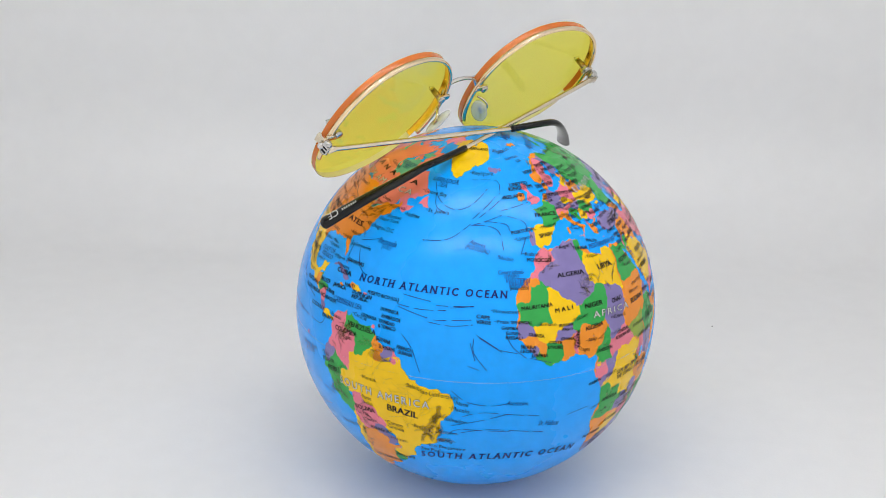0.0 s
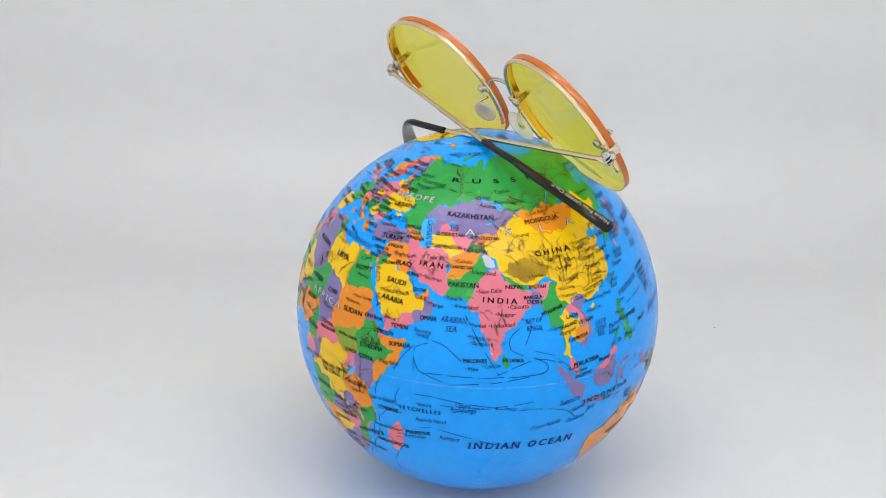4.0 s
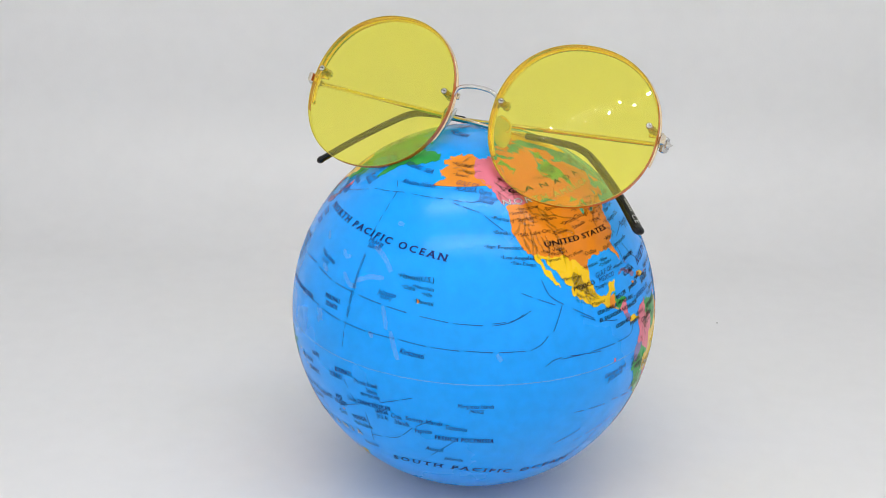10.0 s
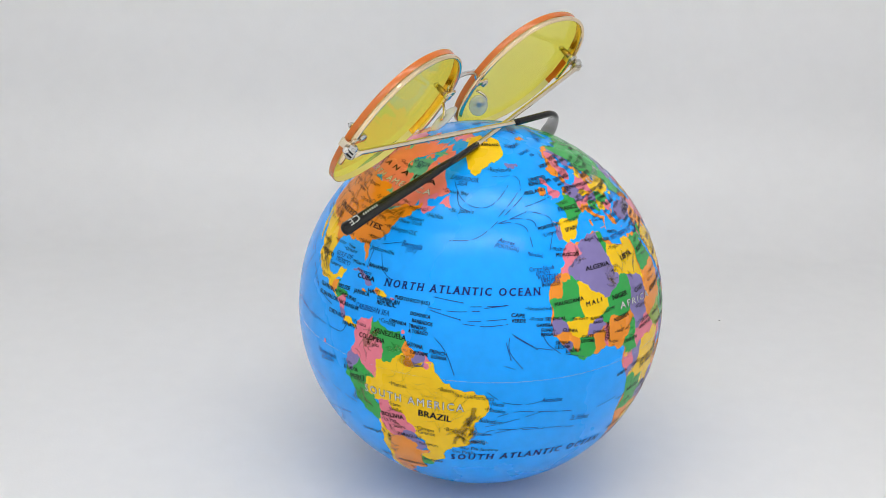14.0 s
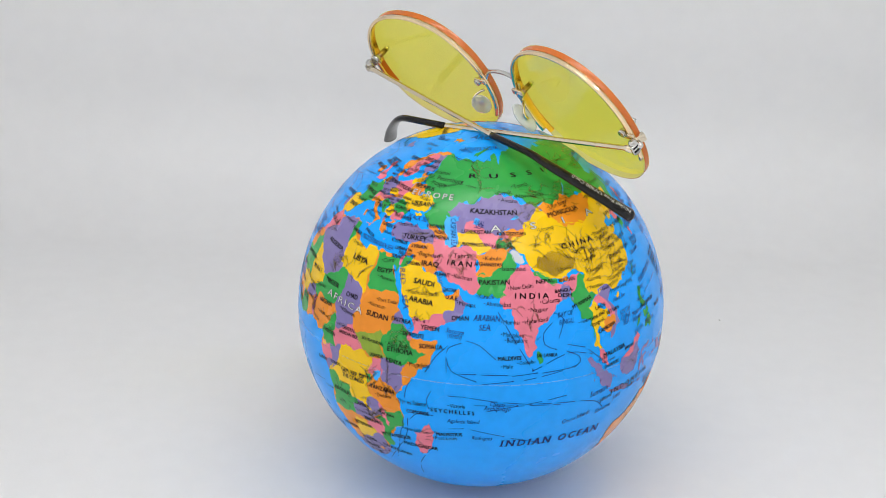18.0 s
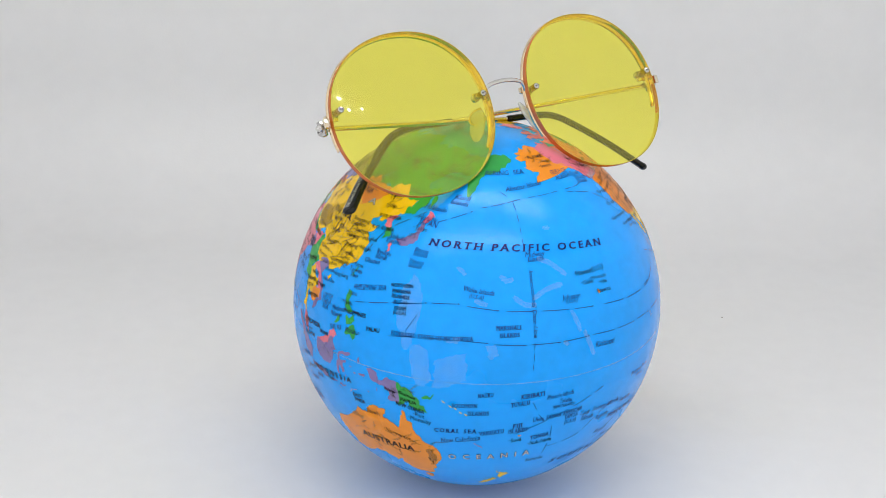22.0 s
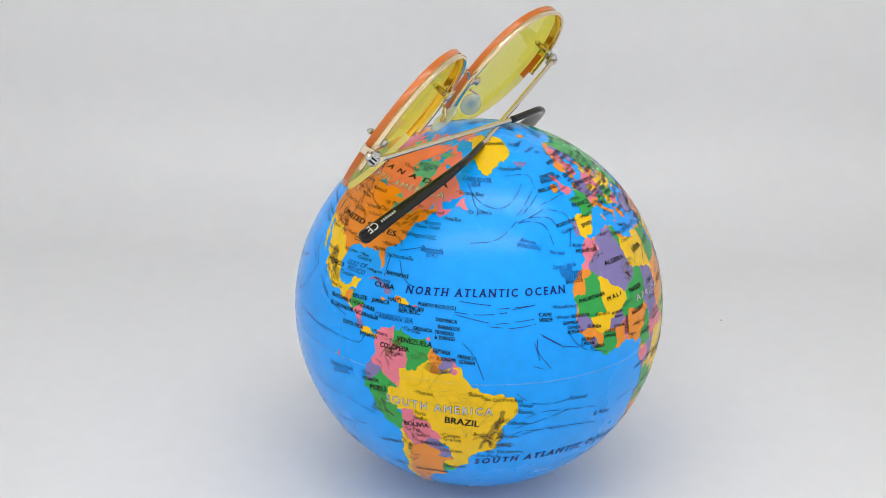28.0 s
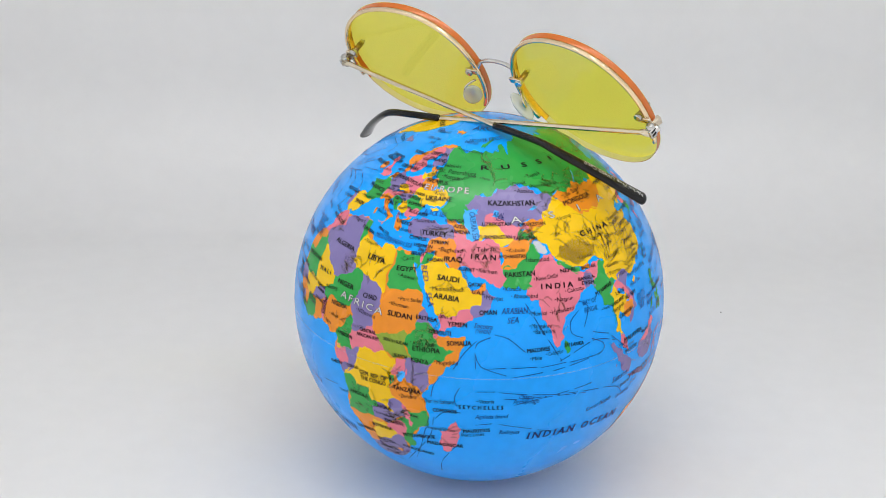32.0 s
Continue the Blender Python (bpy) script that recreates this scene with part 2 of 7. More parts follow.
tagged(flat(table), "white table top under the light box", "table top", kind="structure")
for name, x0, x1 in (("wall_west", -0.372, -0.362), ("wall_east", 0.362, 0.372)):
    w = part(name, slab(x0, x1, -0.42, BEND_Y + BEND_R, -0.004, ROOF), BOXWALL)
    tagged(flat(w), "white side panel of the light box", "panel", kind="structure")
roof = part("ceiling", slab(-0.372, 0.372, -0.42, BEND_Y + BEND_R, ROOF, ROOF + 0.01), BOXWALL)
tagged(flat(roof), "white roof panel of the light box", "panel", kind="structure")


def led_strip(x, y, count, half):
    strip = new("led_strip")
    strip.location = (x, y, ROOF)
    tagged(strip, "white strip with small zigzag LEDs under the box roof, out of view", "light strip", group="light strips of the box")
    part("board", slab(-half - 0.01, half + 0.01, -0.011, 0.011, -0.003, -0.0005, 0.0005), BOARD, strip)
    dot = bmesh.new()
    bmesh.ops.create_uvsphere(dot, u_segments=10, v_segments=6, radius=0.0022)
    for v in dot.verts:
        v.co.z = min(v.co.z, 0.0) * 0.3
    me = bpy.data.meshes.new("led")
    dot.to_mesh(me)
    dot.free()
    me.materials.append(LED)
    for i in range(count):
        o = new("led", me)
        o.parent = strip
        o.location = (-half + 2 * half * i / (count - 1), 0.0065 if i % 2 else -0.0065, -0.0031)


led_strip(-0.03, -0.262, 20, 0.22)
# rear strip is added, unseen, to brighten the far floor and backdrop
led_strip(0.03, -0.05, 20, 0.22)


# ---- the globe ball
OFF = Vector((0, 0, R))
globe = new("globe")
tagged(globe, "blue vinyl ball globe with a brightly coloured political map", "globe")


def on_ball(lon, lat, rise=0.0):
    a, b, r = radians(lon), radians(lat), R * (1 + rise)
    return OFF + Vector((math.cos(b) * math.sin(a), -math.cos(b) * math.cos(a), math.sin(b))) * r


bv, bf = [], []
for j in range(91):
    for i in range(180):
        bv.append(on_ball(2 * i, -90 + 2 * j))
for j in range(90):
    for i in range(180):
        q, s = j * 180 + i, j * 180 + (i + 1) % 180
        bf.append((q, s, s + 180, q + 180))
ball = part("ball", mesh_from("ball", bv, bf), OCEAN, globe)


# ---- the sunglasses, in their own space: x along the front, y up the lenses, z out of their face
glasses = new("sunglasses")
tagged(glasses, "round half-rim sunglasses with yellow lenses, folded, resting on the globe", "sunglasses")
AXES = Matrix(((-0.9567, 0.1498, -0.2495), (-0.2906, -0.5358, 0.7928), (-0.0149, 0.8310, 0.5561)))
SEAT = Matrix.Translation(OFF + Vector((-0.0812, 0.1377, 1.2267)) * R) @ AXES.to_quaternion().to_matrix().to_4x4()
LX, LY, LW, LH, POW = 0.551, -0.047, 0.4335, 0.4245, 2.14
DOME = 0.014


def wrap(x):
    return -0.074 * x * x


def rim_point(side, ang, grow=1.0, z=0.0):
    c, s = math.cos(ang), math.sin(ang)
    k = (abs(c) ** POW + abs(s) ** POW) ** (-1 / POW) * grow
    x = LX + LW * k * c
    return Vector((side * x, LY + LH * k * s, wrap(x) + z)) * R


def pt(x, y, z):
    return Vector((x, y, z)) * R


def lens_sheet(side, z):
    """A gently curved oval sheet."""
    verts, faces, n, rings = [], [], 72, 9
    verts.append(Vector((side * LX, LY, wrap(LX) + z + DOME)) * R)
    for j in range(1, rings + 1):
        for i in range(n):
            verts.append(rim_point(side, 2 * math.pi * i / n, j / rings, z + DOME * (1 - (j / rings) ** 2)))
    for i in range(n):
        t = (0, 1 + i, 1 + (i + 1) % n)
        faces.append(t if side > 0 else t[::-1])
        for j in range(rings - 1):
            a, b = 1 + j * n + i, 1 + j * n + (i + 1) % n
            t = (a, a + n, b + n, b)
            faces.append(t if side > 0 else t[::-1])
    return mesh_from("lens", verts, faces)


def lens_edge(side, shrink=1.0, first=0, last=96):
    """The polished edge round a lens, with softened corners."""
    verts, faces, n = [], [], 96
    prof = ((0.9955, 0.0180), (0.9975, 0.015), (0.998, 0.004), (0.9975, -0.0115), (0.9955, -0.0145))
    for g, z in prof:
        for i in range(n):
            verts.append(rim_point(side, 2 * math.pi * i / n, g * shrink, z))
    for j in range(len(prof) - 1):
        for i in range(first, last):
            a, b = j * n + i, j * n + (i + 1) % n
            t = (a, a + n, b + n, b)
            faces.append(t[::-1] if side > 0 else t)
    return mesh_from("lens_edge", verts, faces)


def bead(centre, radius, squash=(1, 1, 1), seg=14):
    bm = bmesh.new()
    bmesh.ops.create_uvsphere(bm, u_segments=seg, v_segments=seg // 2 + 1, radius=radius)
    for v in bm.verts:
        v.co = Vector((v.co.x * squash[0], v.co.y * squash[1], v.co.z * squash[2])) + centre
    return bm


def block(centre, size, bevel, spin=0.0):
    bm = bmesh.new()
    bmesh.ops.create_cube(bm, size=1)
    for v in bm.verts:
        v.co = Vector((v.co.x * size[0], v.co.y * size[1], v.co.z * size[2]))
    bmesh.ops.bevel(bm, geom=bm.edges, offset=bevel, segments=2, affect="EDGES", profile=0.5)
    bmesh.ops.transform(bm, matrix=Matrix.Translation(centre) @ pose(0, 0, 0, 0, spin, 0), verts=bm.verts)
    return bm


def spline(knots, steps):
    """A smooth line through all the knots."""
    p = [knots[0] * 2 - knots[1]] + list(knots) + [knots[-1] * 2 - knots[-2]]
    out = []
    for i in range(1, len(p) - 2):
        for k in range(steps):
            t = k / steps
            out.append(0.5 * (2 * p[i] + (p[i + 1] - p[i - 1]) * t + (2 * p[i - 1] - 5 * p[i] + 4 * p[i + 1] - p[i + 2]) * t * t
                              + (3 * p[i] - p[i - 1] - 3 * p[i + 1] + p[i + 2]) * t ** 3))
    return out + [knots[-1]]


def screw(x, y, parent):
    z = wrap(abs(x))
    head = part("screw", bead(pt(x, y, z + 0.036), 0.017 * R, (1, 1, 0.8)), HINGE, parent)
    part("slot", slab(x * R - 0.00075, x * R + 0.00075, y * R - 0.00012, y * R + 0.00012, (z + 0.046) * R, (z + 0.0502) * R), SLEEVE, head)
    part("post", tube([pt(x, y, z + 0.02), pt(x, y, z - 0.050)], 0.016 * R), NUT, head)
    part("nut", tube([pt(x, y, z - 0.034), pt(x, y, z - 0.037), pt(x, y, z - 0.060), pt(x, y, z - 0.063)], [0.017 * R, 0.022 * R, 0.022 * R, 0.017 * R], 8), HINGE, head)


def build_glasses():
    for side in (-1, 1):
        lens = part("lens", lens_sheet(side, 0.018), LENS, glasses, "transparent yellow tinted lens with an orange edge")
        part("lens_edge", lens_edge(side), EDGE, lens, "polished orange edge of the lens")
        # added inner rings hide the orange edge; their colour imitates reflections in the lens
        part("lens_edge_reflection", lens_edge(side, 0.994, 58, 90), EDGE_PALE_REFLECTION, lens)
        part("lens_edge_reflection", lens_edge(side, 0.994, 0, 58), EDGE_GOLD_REFLECTION, lens)
        # half rim behind the lens, from the hinge over the top to the nose
        a0, a1 = radians(-16), radians(212)
        path = [rim_point(side, a0 + (a1 - a0) * i / 60, 0.984, -0.030) for i in range(61)]
        part("half_rim", tube(path, 0.0110 * R, 12, flatten=1.25, turn=(0, 0, 1)), RIM, glasses, "flat pale rose gold half rim strip")
        for x in (0.163, 0.936):
            screw(side * x, -0.001 if x < 0.5 else 0.025, glasses)
        for x in (0.163, 0.936):
            a, b = (0.125, 0.0) if x < 0.5 else (0.985, 0.0)
            part("bracket", block(pt(side * (x + a) / 2, 0.006, wrap(x) - 0.045), (0.075 * R, 0.034 * R, 0.016 * R), 0.0003), GOLD, glasses)
        # hinge: end piece, knuckle, tip
        end = part("end_piece", block(pt(side * 1.003, -0.022, -0.088), (0.028 * R, 0.046 * R, 0.064 * R), 0.0004, side * 20), GOLD, glasses)
        part("knuckle", tube([pt(side * 1.005, -0.07, -0.135), pt(side * 1.005, -0.064, -0.135), pt(side * 1.005, 0.004, -0.135), pt(side * 1.005, 0.010, -0.135)],
                             [0.012 * R, 0.021 * R, 0.021 * R, 0.012 * R]), HINGE, end)
        part("hinge_leaf", block(pt(side * 1.018, -0.03, -0.142), (0.015 * R, 0.048 * R, 0.050 * R), 0.0003, side * 8), HINGE, end, "silver hinge leaf with dark slots")
        for y in (-0.041, -0.019):
            part("hinge_slot", block(pt(side * 1.0258, y, -0.143), (0.004 * R, 0.010 * R, 0.034 * R), 0.0001, side * 8), SLEEVE, end)
        part("stud", tube([pt(side * 1.015, -0.03, -0.115), pt(side * 1.034, -0.030, -0.120), pt(side * 1.039, -0.030, -0.121), pt(side * 1.050, -0.028, -0.124)],
                          [0.02 * R, 0.017 * R, 0.008 * R, 0.002 * R]), STEEL, end)
        # nose pad on its wire arm
        px, py, pz, yaw = (0.158, -0.122, -0.100, 42) if side > 0 else (0.164, -0.130, -0.096, 70)
        arm = part("pad_arm", tube(bezier(pt(side * 0.150, -0.060, -0.045), pt(side * 0.200, -0.055, -0.105), pt(side * 0.205, -0.105, -0.125), pt(side * (px + 0.02), py, pz + 0.004), 16), 0.0075 * R, 8), GOLD, glasses)
        pad = bead(Vector((0, 0, 0)), 1.0, seg=20)
        turned = Matrix.Translation(pt(side * px, py, pz)) @ pose(0, 0, 0, -12, side * yaw, side * 10)
        bmesh.ops.transform(pad, matrix=turned @ Matrix.Diagonal((0.052 * R, 0.096 * R, 0.018 * R, 1)), verts=pad.verts)
        part("nose_pad", pad, PAD, arm, "clear silicone nose pad")
        mount = block(Vector((0, 0, 0)), (0.030 * R, 0.055 * R, 0.012 * R), 0.0003)
        bmesh.ops.transform(mount, matrix=turned @ Matrix.Translation((0, 0, 0.010 * R)), verts=mount.verts)
        part("pad_mount", mount, GOLD, arm)
    # ribbed bridge
    half = [pt(-0.130, -0.004, -0.024), pt(-0.122, 0.016, -0.012), pt(-0.106, 0.037, -0.002), pt(-0.078, 0.049, 0.004), pt(-0.04, 0.055, 0.008)]
    knots = half + [pt(0, 0.057, 0.009)] + [Vector((-v.x, v.y, v.z)) for v in half[::-1]]
    arch = spline(knots, 6)
    part("bridge", tube(arch, [0.0105 * R * (1.16 if 18 < i < 42 and i % 2 else 1.0) for i in range(len(arch))], 10), STEEL, glasses, "ribbed silver metal bridge")
    # temples, folded across each other
    for side, start, mid, rest in (
            (-1, (-1.005, -0.028, -0.150), (0.212, -0.057, -0.350), ((0.38, -0.052, -0.372), (0.5, -0.066, -0.378), (0.6, -0.122, -0.372), (0.778, -0.275, -0.338), (0.934, -0.436, -0.304))),
            (1, (1.005, -0.028, -0.150), (-0.191, -0.036, -0.326), ((-0.36, -0.03, -0.345), (-0.48, -0.045, -0.35), (-0.58, -0.102, -0.345), (-0.762, -0.266, -0.306), (-0.902, -0.415, -0.268)))):
        a, b = pt(*start), pt(*mid)
        rod = [a + (b - a) * i / 24 for i in range(25)]
        temple = part("temple", tube(rod, [0.019 * R] + [0.0115 * R] * 24, 10, flatten=1.25), GOLD, glasses, "thin pale gold metal temple")
        knots = [b - (b - a).normalized() * 0.02 * R] + [pt(*q) for q in rest]
        face = Vector((-side * 0.79, 0.43, 0.45))
        curve = spline(knots, 8)
        n = len(curve) - 1
        wide = [R * (0.0165 + 0.0265 * (i / n) ** 1.5) for i in range(n + 1)]
        slim = [R * 0.0185 / w for w in wide]
        end = (curve[-1] - curve[-2]).normalized()
        tips = ((0.010, 0.042), (0.022, 0.037), (0.030, 0.027), (0.035, 0.012))
        curve += [curve[n] + end * s * R for s, _ in tips]
        wide += [w * R for _, w in tips]
        slim += [0.5, 0.5, 0.5, 0.5]
        sleeve = part("temple_sleeve", tube(curve, wide, 18, flatten=slim, turn=tuple(face)), SLEEVE, temple, "glossy black temple sleeve")
        # small white print on the flat of the tip
        along = (curve[n] - curve[n - 9]).normalized()
        out = (face - along * face.dot(along)).normalized()
        if side > 0:
            e, foot, runs = -along, curve[n] + along * 0.004 * R, [("Nickel Free UV400 Cat.0", 0.0, 0.345, 0.024)]
        else:
            e, foot, runs = along, curve[n] - along * 0.20 * R, [("CE", 0.124, 0.182, 0.044)]
        up = out.cross(e)
        for txt, u0, u1, h in runs:
            verts, faces = glyphs(txt, 0.0, 0.0)
            x0, x1 = min(v[0] for v in verts), max(v[0] for v in verts)
            put = [foot + e * (u0 + (v[0] - x0) / (x1 - x0) * (u1 - u0)) * R + up * (v[1] / CAP - 0.5) * h * R + out * (0.0212 * R) for v in verts]
            part("sleeve_print", mesh_from("sleeve_print", put, faces, smooth=False), WHITE_INK, sleeve)
        if side < 0:
            for k in range(7):
                u = 0.02 + 0.013 * k
                c = foot + e * u * R + out * 0.0214 * R
                bar = [c + e * s * 0.003 * R + up * q * 0.008 * R for s, q in ((-1, -1), (1, -1), (1, 1), (-1, 1))]
                part("sleeve_print", mesh_from("sleeve_print", bar, [(0, 1, 2, 3)], smooth=False), WHITE_INK, sleeve)


build_glasses()


# ---- the printed map: each country is a patch of ink on the ball
def warp(lon, lat):
    """The print's own stretch: true longitude and latitude to a place on the ball."""
    a, b = radians(lon), radians(lat)
    return lon + 0.2, lat + 0.32 + 3.43 * math.sin(2 * b) - 0.89 * math.sin(b) - 0.74 * math.cos(a) - 0.86 * math.sin(a)


def wiggle(p, q, depth, rough):
    """A coast or border between two corners, broken up; the same from either side."""
    d = math.hypot((q[0] - p[0]) * math.cos(radians((p[1] + q[1]) / 2)), q[1] - p[1])
    if depth == 0 or d < 0.9:
        return [p]
    k, l = (p, q) if p < q else (q, p)
    s = noise.noise(Vector((k[0] * 3.17 + l[0] * 1.3, k[1] * 2.71 - l[1] * 1.9, 0.7))) * rough
    s = max(-0.55 / d, min(0.55 / d, s))
    m = ((k[0] + l[0]) / 2 - (l[1] - k[1]) * s, (k[1] + l[1]) / 2 + (l[0] - k[0]) * s)
    return wiggle(p, m, depth - 1, rough) + wiggle(m, q, depth - 1, rough)


LAYER = {"n": 0}


def land(ink, pts, rise=0.0, rough=0.5, name="country_patch", bend=True):
    """A patch of ink on the ball from a closed outline of longitudes and latitudes."""
    corners = [(pts[i], pts[i + 1]) for i in range(0, len(pts), 2)]
    line = []
    for i, c in enumerate(corners):
        line += wiggle(c, corners[(i + 1) % len(corners)], 3, rough)
    bm = bmesh.new()
    bm.faces.new([bm.verts.new((x, y, 0)) for x, y in line])
    bmesh.ops.triangulate(bm, faces=bm.faces)
    xs, ys = [x for x, _ in line], [y for _, y in line]
    for axis, lo, hi in ((0, min(xs), max(xs)), (1, min(ys), max(ys))):
        step = 2.5
        g = math.floor(lo / step) * step + step
        while g < hi:
            co, no = ((g, 0, 0), (1, 0, 0)) if axis == 0 else ((0, g, 0), (0, 1, 0))
            bmesh.ops.bisect_plane(bm, geom=list(bm.verts) + list(bm.edges) + list(bm.faces), plane_co=co, plane_no=no)
            g += step
    LAYER["n"] += 1
    lift = 0.0010 + 0.000004 * LAYER["n"] + rise
    for v in bm.verts:
        v.co = on_ball(*(warp(v.co.x, v.co.y) if bend else (v.co.x, v.co.y)), lift)
    bmesh.ops.triangulate(bm, faces=bm.faces)
    for f in bm.faces:
        if f.normal.dot(f.calc_center_median() - OFF) < 0:
            f.normal_flip()
    return part(name, bm, INKS[ink] if isinstance(ink, str) else ink, globe)


# Africa
land("O", [-6,36, 0,36, 10,37.2, 11,34, 15,32, 20,31, 25,31.8, 32,31.2, 34,27, 37,21, 39,15.5, 43,11.8, 51,12, 48,5, 43,-1, 39,-6, 40.7,-14.5, 35,-20, 33,-26, 28,-33, 20,-35, 18,-32, 14.5,-22, 12,-17, 13.5,-10, 12,-5.5, 9,-1, 9.6,4, 5,5.5, 2,6.3, -4,5.2, -8,4.5, -13,8.5, -16.5,12.5, -17.3,15, -16.5,19.5, -16.5,23, -13,27.5, -9.8,30, -9.5,32.3], rise=-0.0006, name="continent_print")
land("P", [-6,36, -2,35, -1.2,32.5, -8.7,28.7, -8.7,27.5, -13.2,27.6, -9.8,30, -9.5,32.3])
land("O", [-13.2,27.6, -8.7,27.5, -8.7,26, -12,26, -12,23.5, -13,21.3, -17,21, -16,24])
land("G", [-8.7,27.3, -4.8,25, -6.5,24.9, -5.5,15.5, -9.5,15.3, -12,14.9, -16.4,16.2, -16.3,19.5, -17,21, -13,21.3, -12,23.5, -12,26, -8.7,26])
land("V", [-2,35, 3,36.8, 8.6,37, 8.2,34.5, 9.5,30.5, 10,25, 12,23.5, 5.5,19.2, 3.2,19, 1.2,21.1, -4.8,25, -8.7,27.3, -8.7,28.7, -1.2,32.5])
land("G", [8.6,37, 10.9,37.1, 10.4,34, 11.5,33.1, 10,31.5, 9.5,30.5, 8.2,34.5])
land("Y", [11.5,33.1, 15.2,32.3, 19,30.3, 20,32.5, 23,32.6, 25.1,31.6, 25,20, 24,19.5, 15.5,23, 12,23.5, 10,25, 9.5,30.5, 10,31.5])
land("G", [25.1,31.6, 29,31, 32.5,31.2, 34.5,31.2, 34.9,29.4, 34.3,27.8, 32.7,29.5, 33.8,27, 35.5,24, 36.9,22, 25,22])
land("O", [25,22, 36.9,22, 37.4,18.7, 38.6,18, 37,16.8, 36.3,14, 34.2,10.6, 33,11.8, 30,10, 27,9.5, 24,8.8, 22.8,11, 22,13, 24,15.7, 24,19.5, 25,20])
land("L", [24,8.8, 27,9.5, 30,10, 33,11.8, 34.2,10.6, 33.2,8, 36,5, 34,4, 31,3.7, 29,4.4, 27,5.5])
land("V", [15.5,23, 24,19.5, 24,15.7, 22,13, 22.8,11, 18.5,8.5, 15.5,7.6, 15.2,10, 14,12.8, 13.6,14, 15.5,17, 15.9,20.5])
land("G", [12,23.5, 15.5,23, 15.9,20.5, 15.5,17, 13.6,14, 9,12.9, 4,13.5, 3.5,12, 1,13.3, 0.3,14.9, 4.2,16.5, 4.2,19.2, 5.5,19.2])
land("Y", [-4.8,25, 1.2,21.1, 3.2,19, 4.2,19.2, 4.2,16.5, 0.3,14.9, -2,14.2, -4.5,12.8, -5.5,10.3, -8,10.2, -11,12.3, -12,14.9, -9.5,15.3, -5.5,15.5, -6.5,24.9])
land("V", [-2,14.2, 0.3,14.9, 2.3,12.2, 0,11, -5.3,10.3, -4.5,12.8])
land("O", [3.6,11.8, 4,13.5, 9,12.9, 13.6,13.8, 14.4,12, 12.5,8.5, 10,6.8, 8.7,4.7, 6,4.2, 4.5,6.2, 2.7,6.3, 2.7,9])
land("P", [0.9,11, 2.3,12.2, 3.6,11.8, 2.7,9, 2.7,6.3, 1.7,6.2, 1.6,9])
land("O", [-2.9,11, 0.3,11.1, 0.5,7, 1.2,6, -2,4.7, -3.2,5.1, -2.6,8])
land("G", [-8,10.2, -5.5,10.4, -2.9,9.8, -2.6,8, -3.2,5.1, -7.5,4.3, -8.4,6.5, -7.9,8.5])
land("G", [-11.5,6.9, -10,8.4, -8.4,6.5, -7.5,4.3, -9.5,5.5])
land("V", [-13.3,9, -11.2,10, -10.3,8.5, -11.5,6.9])
land("O", [-15,11, -13.7,12.7, -11,12.3, -8,10.2, -7.9,8.5, -9.3,7.8, -10.3,8.5, -11.2,10, -13.3,9])
land("V", [-17.3,14.7, -16.4,16.2, -14,16.6, -12,14.9, -11.4,12.4, -13.7,12.7, -16.7,12.4, -16.7,13.4])
land("G", [8.7,4.7, 10,6.8, 12.5,8.5, 14.4,12, 15.5,10, 14.5,6, 16,2.2, 9.8,2.3, 9.6,4])
land("P", [14.5,6, 15.5,7.6, 18.5,8.5, 22.8,11, 24,8.8, 27.4,5, 22.5,4.2, 18.6,3.6, 16,2.2])
land("P", [9.8,2.3, 13.3,2.2, 14.3,-0.5, 14.3,-2.3, 11.1,-3.9, 9,-1])
land("Y", [9.8,2.3, 11.3,2.3, 11.3,1, 9.8,1])
land("V", [13.3,2.2, 16,2.2, 18.6,3.6, 17.7,-0.5, 16,-3.5, 13,-5.8, 11.1,-3.9, 14.3,-2.3, 14.3,-0.5])
land("Y", [18.6,3.6, 22.5,4.2, 27.4,5, 30.8,3.5, 31.2,2.2, 29.6,-0.5, 29,-2.8, 29.2,-6, 30.7,-8.3, 28.4,-9.2, 28.5,-12, 29.8,-13.4, 27.5,-12.3, 24,-11, 22,-11, 21.8,-7.3, 17,-8, 16.3,-5.9, 12.3,-6, 13,-4.6, 16,-3.5, 17.7,-0.5])
land("G", [34.2,10.6, 36.3,14, 40,14.6, 42.3,12.4, 41.8,11, 43,9.5, 48,8, 45,5, 42,4.2, 39,3.5, 36,4.4, 33.2,8])
land("V", [36.3,14, 37,16.8, 38.6,18, 39.8,15.2, 43.1,12.7, 42.3,12.4, 40,14.6])
land("P", [42.3,12.4, 43.2,12, 43,11, 41.8,11])
land("O", [43,11.2, 51,12, 50.8,9.5, 48,4.5, 44,1, 41.5,-1.8, 41,0, 41,3, 42,4.2, 45,5, 48,8, 43,9.5])
land("V", [34,4.3, 36,4.4, 39,3.5, 41.9,4, 41,3, 41,0, 41.5,-1.8, 39.3,-4.7, 37.6,-3, 34,-1, 34,1])
land("P", [31.2,3.7, 34,4.2, 34.8,1, 34,-1, 30,-1.3, 29.6,-0.3, 31.2,2.2])
land("O", [30.7,-1.1, 34,-1, 37.6,-3, 39.3,-4.7, 38.8,-6.5, 40.4,-10.4, 38,-11.4, 34.6,-11.5, 32.8,-9.3, 30.7,-8.3, 29.5,-5])
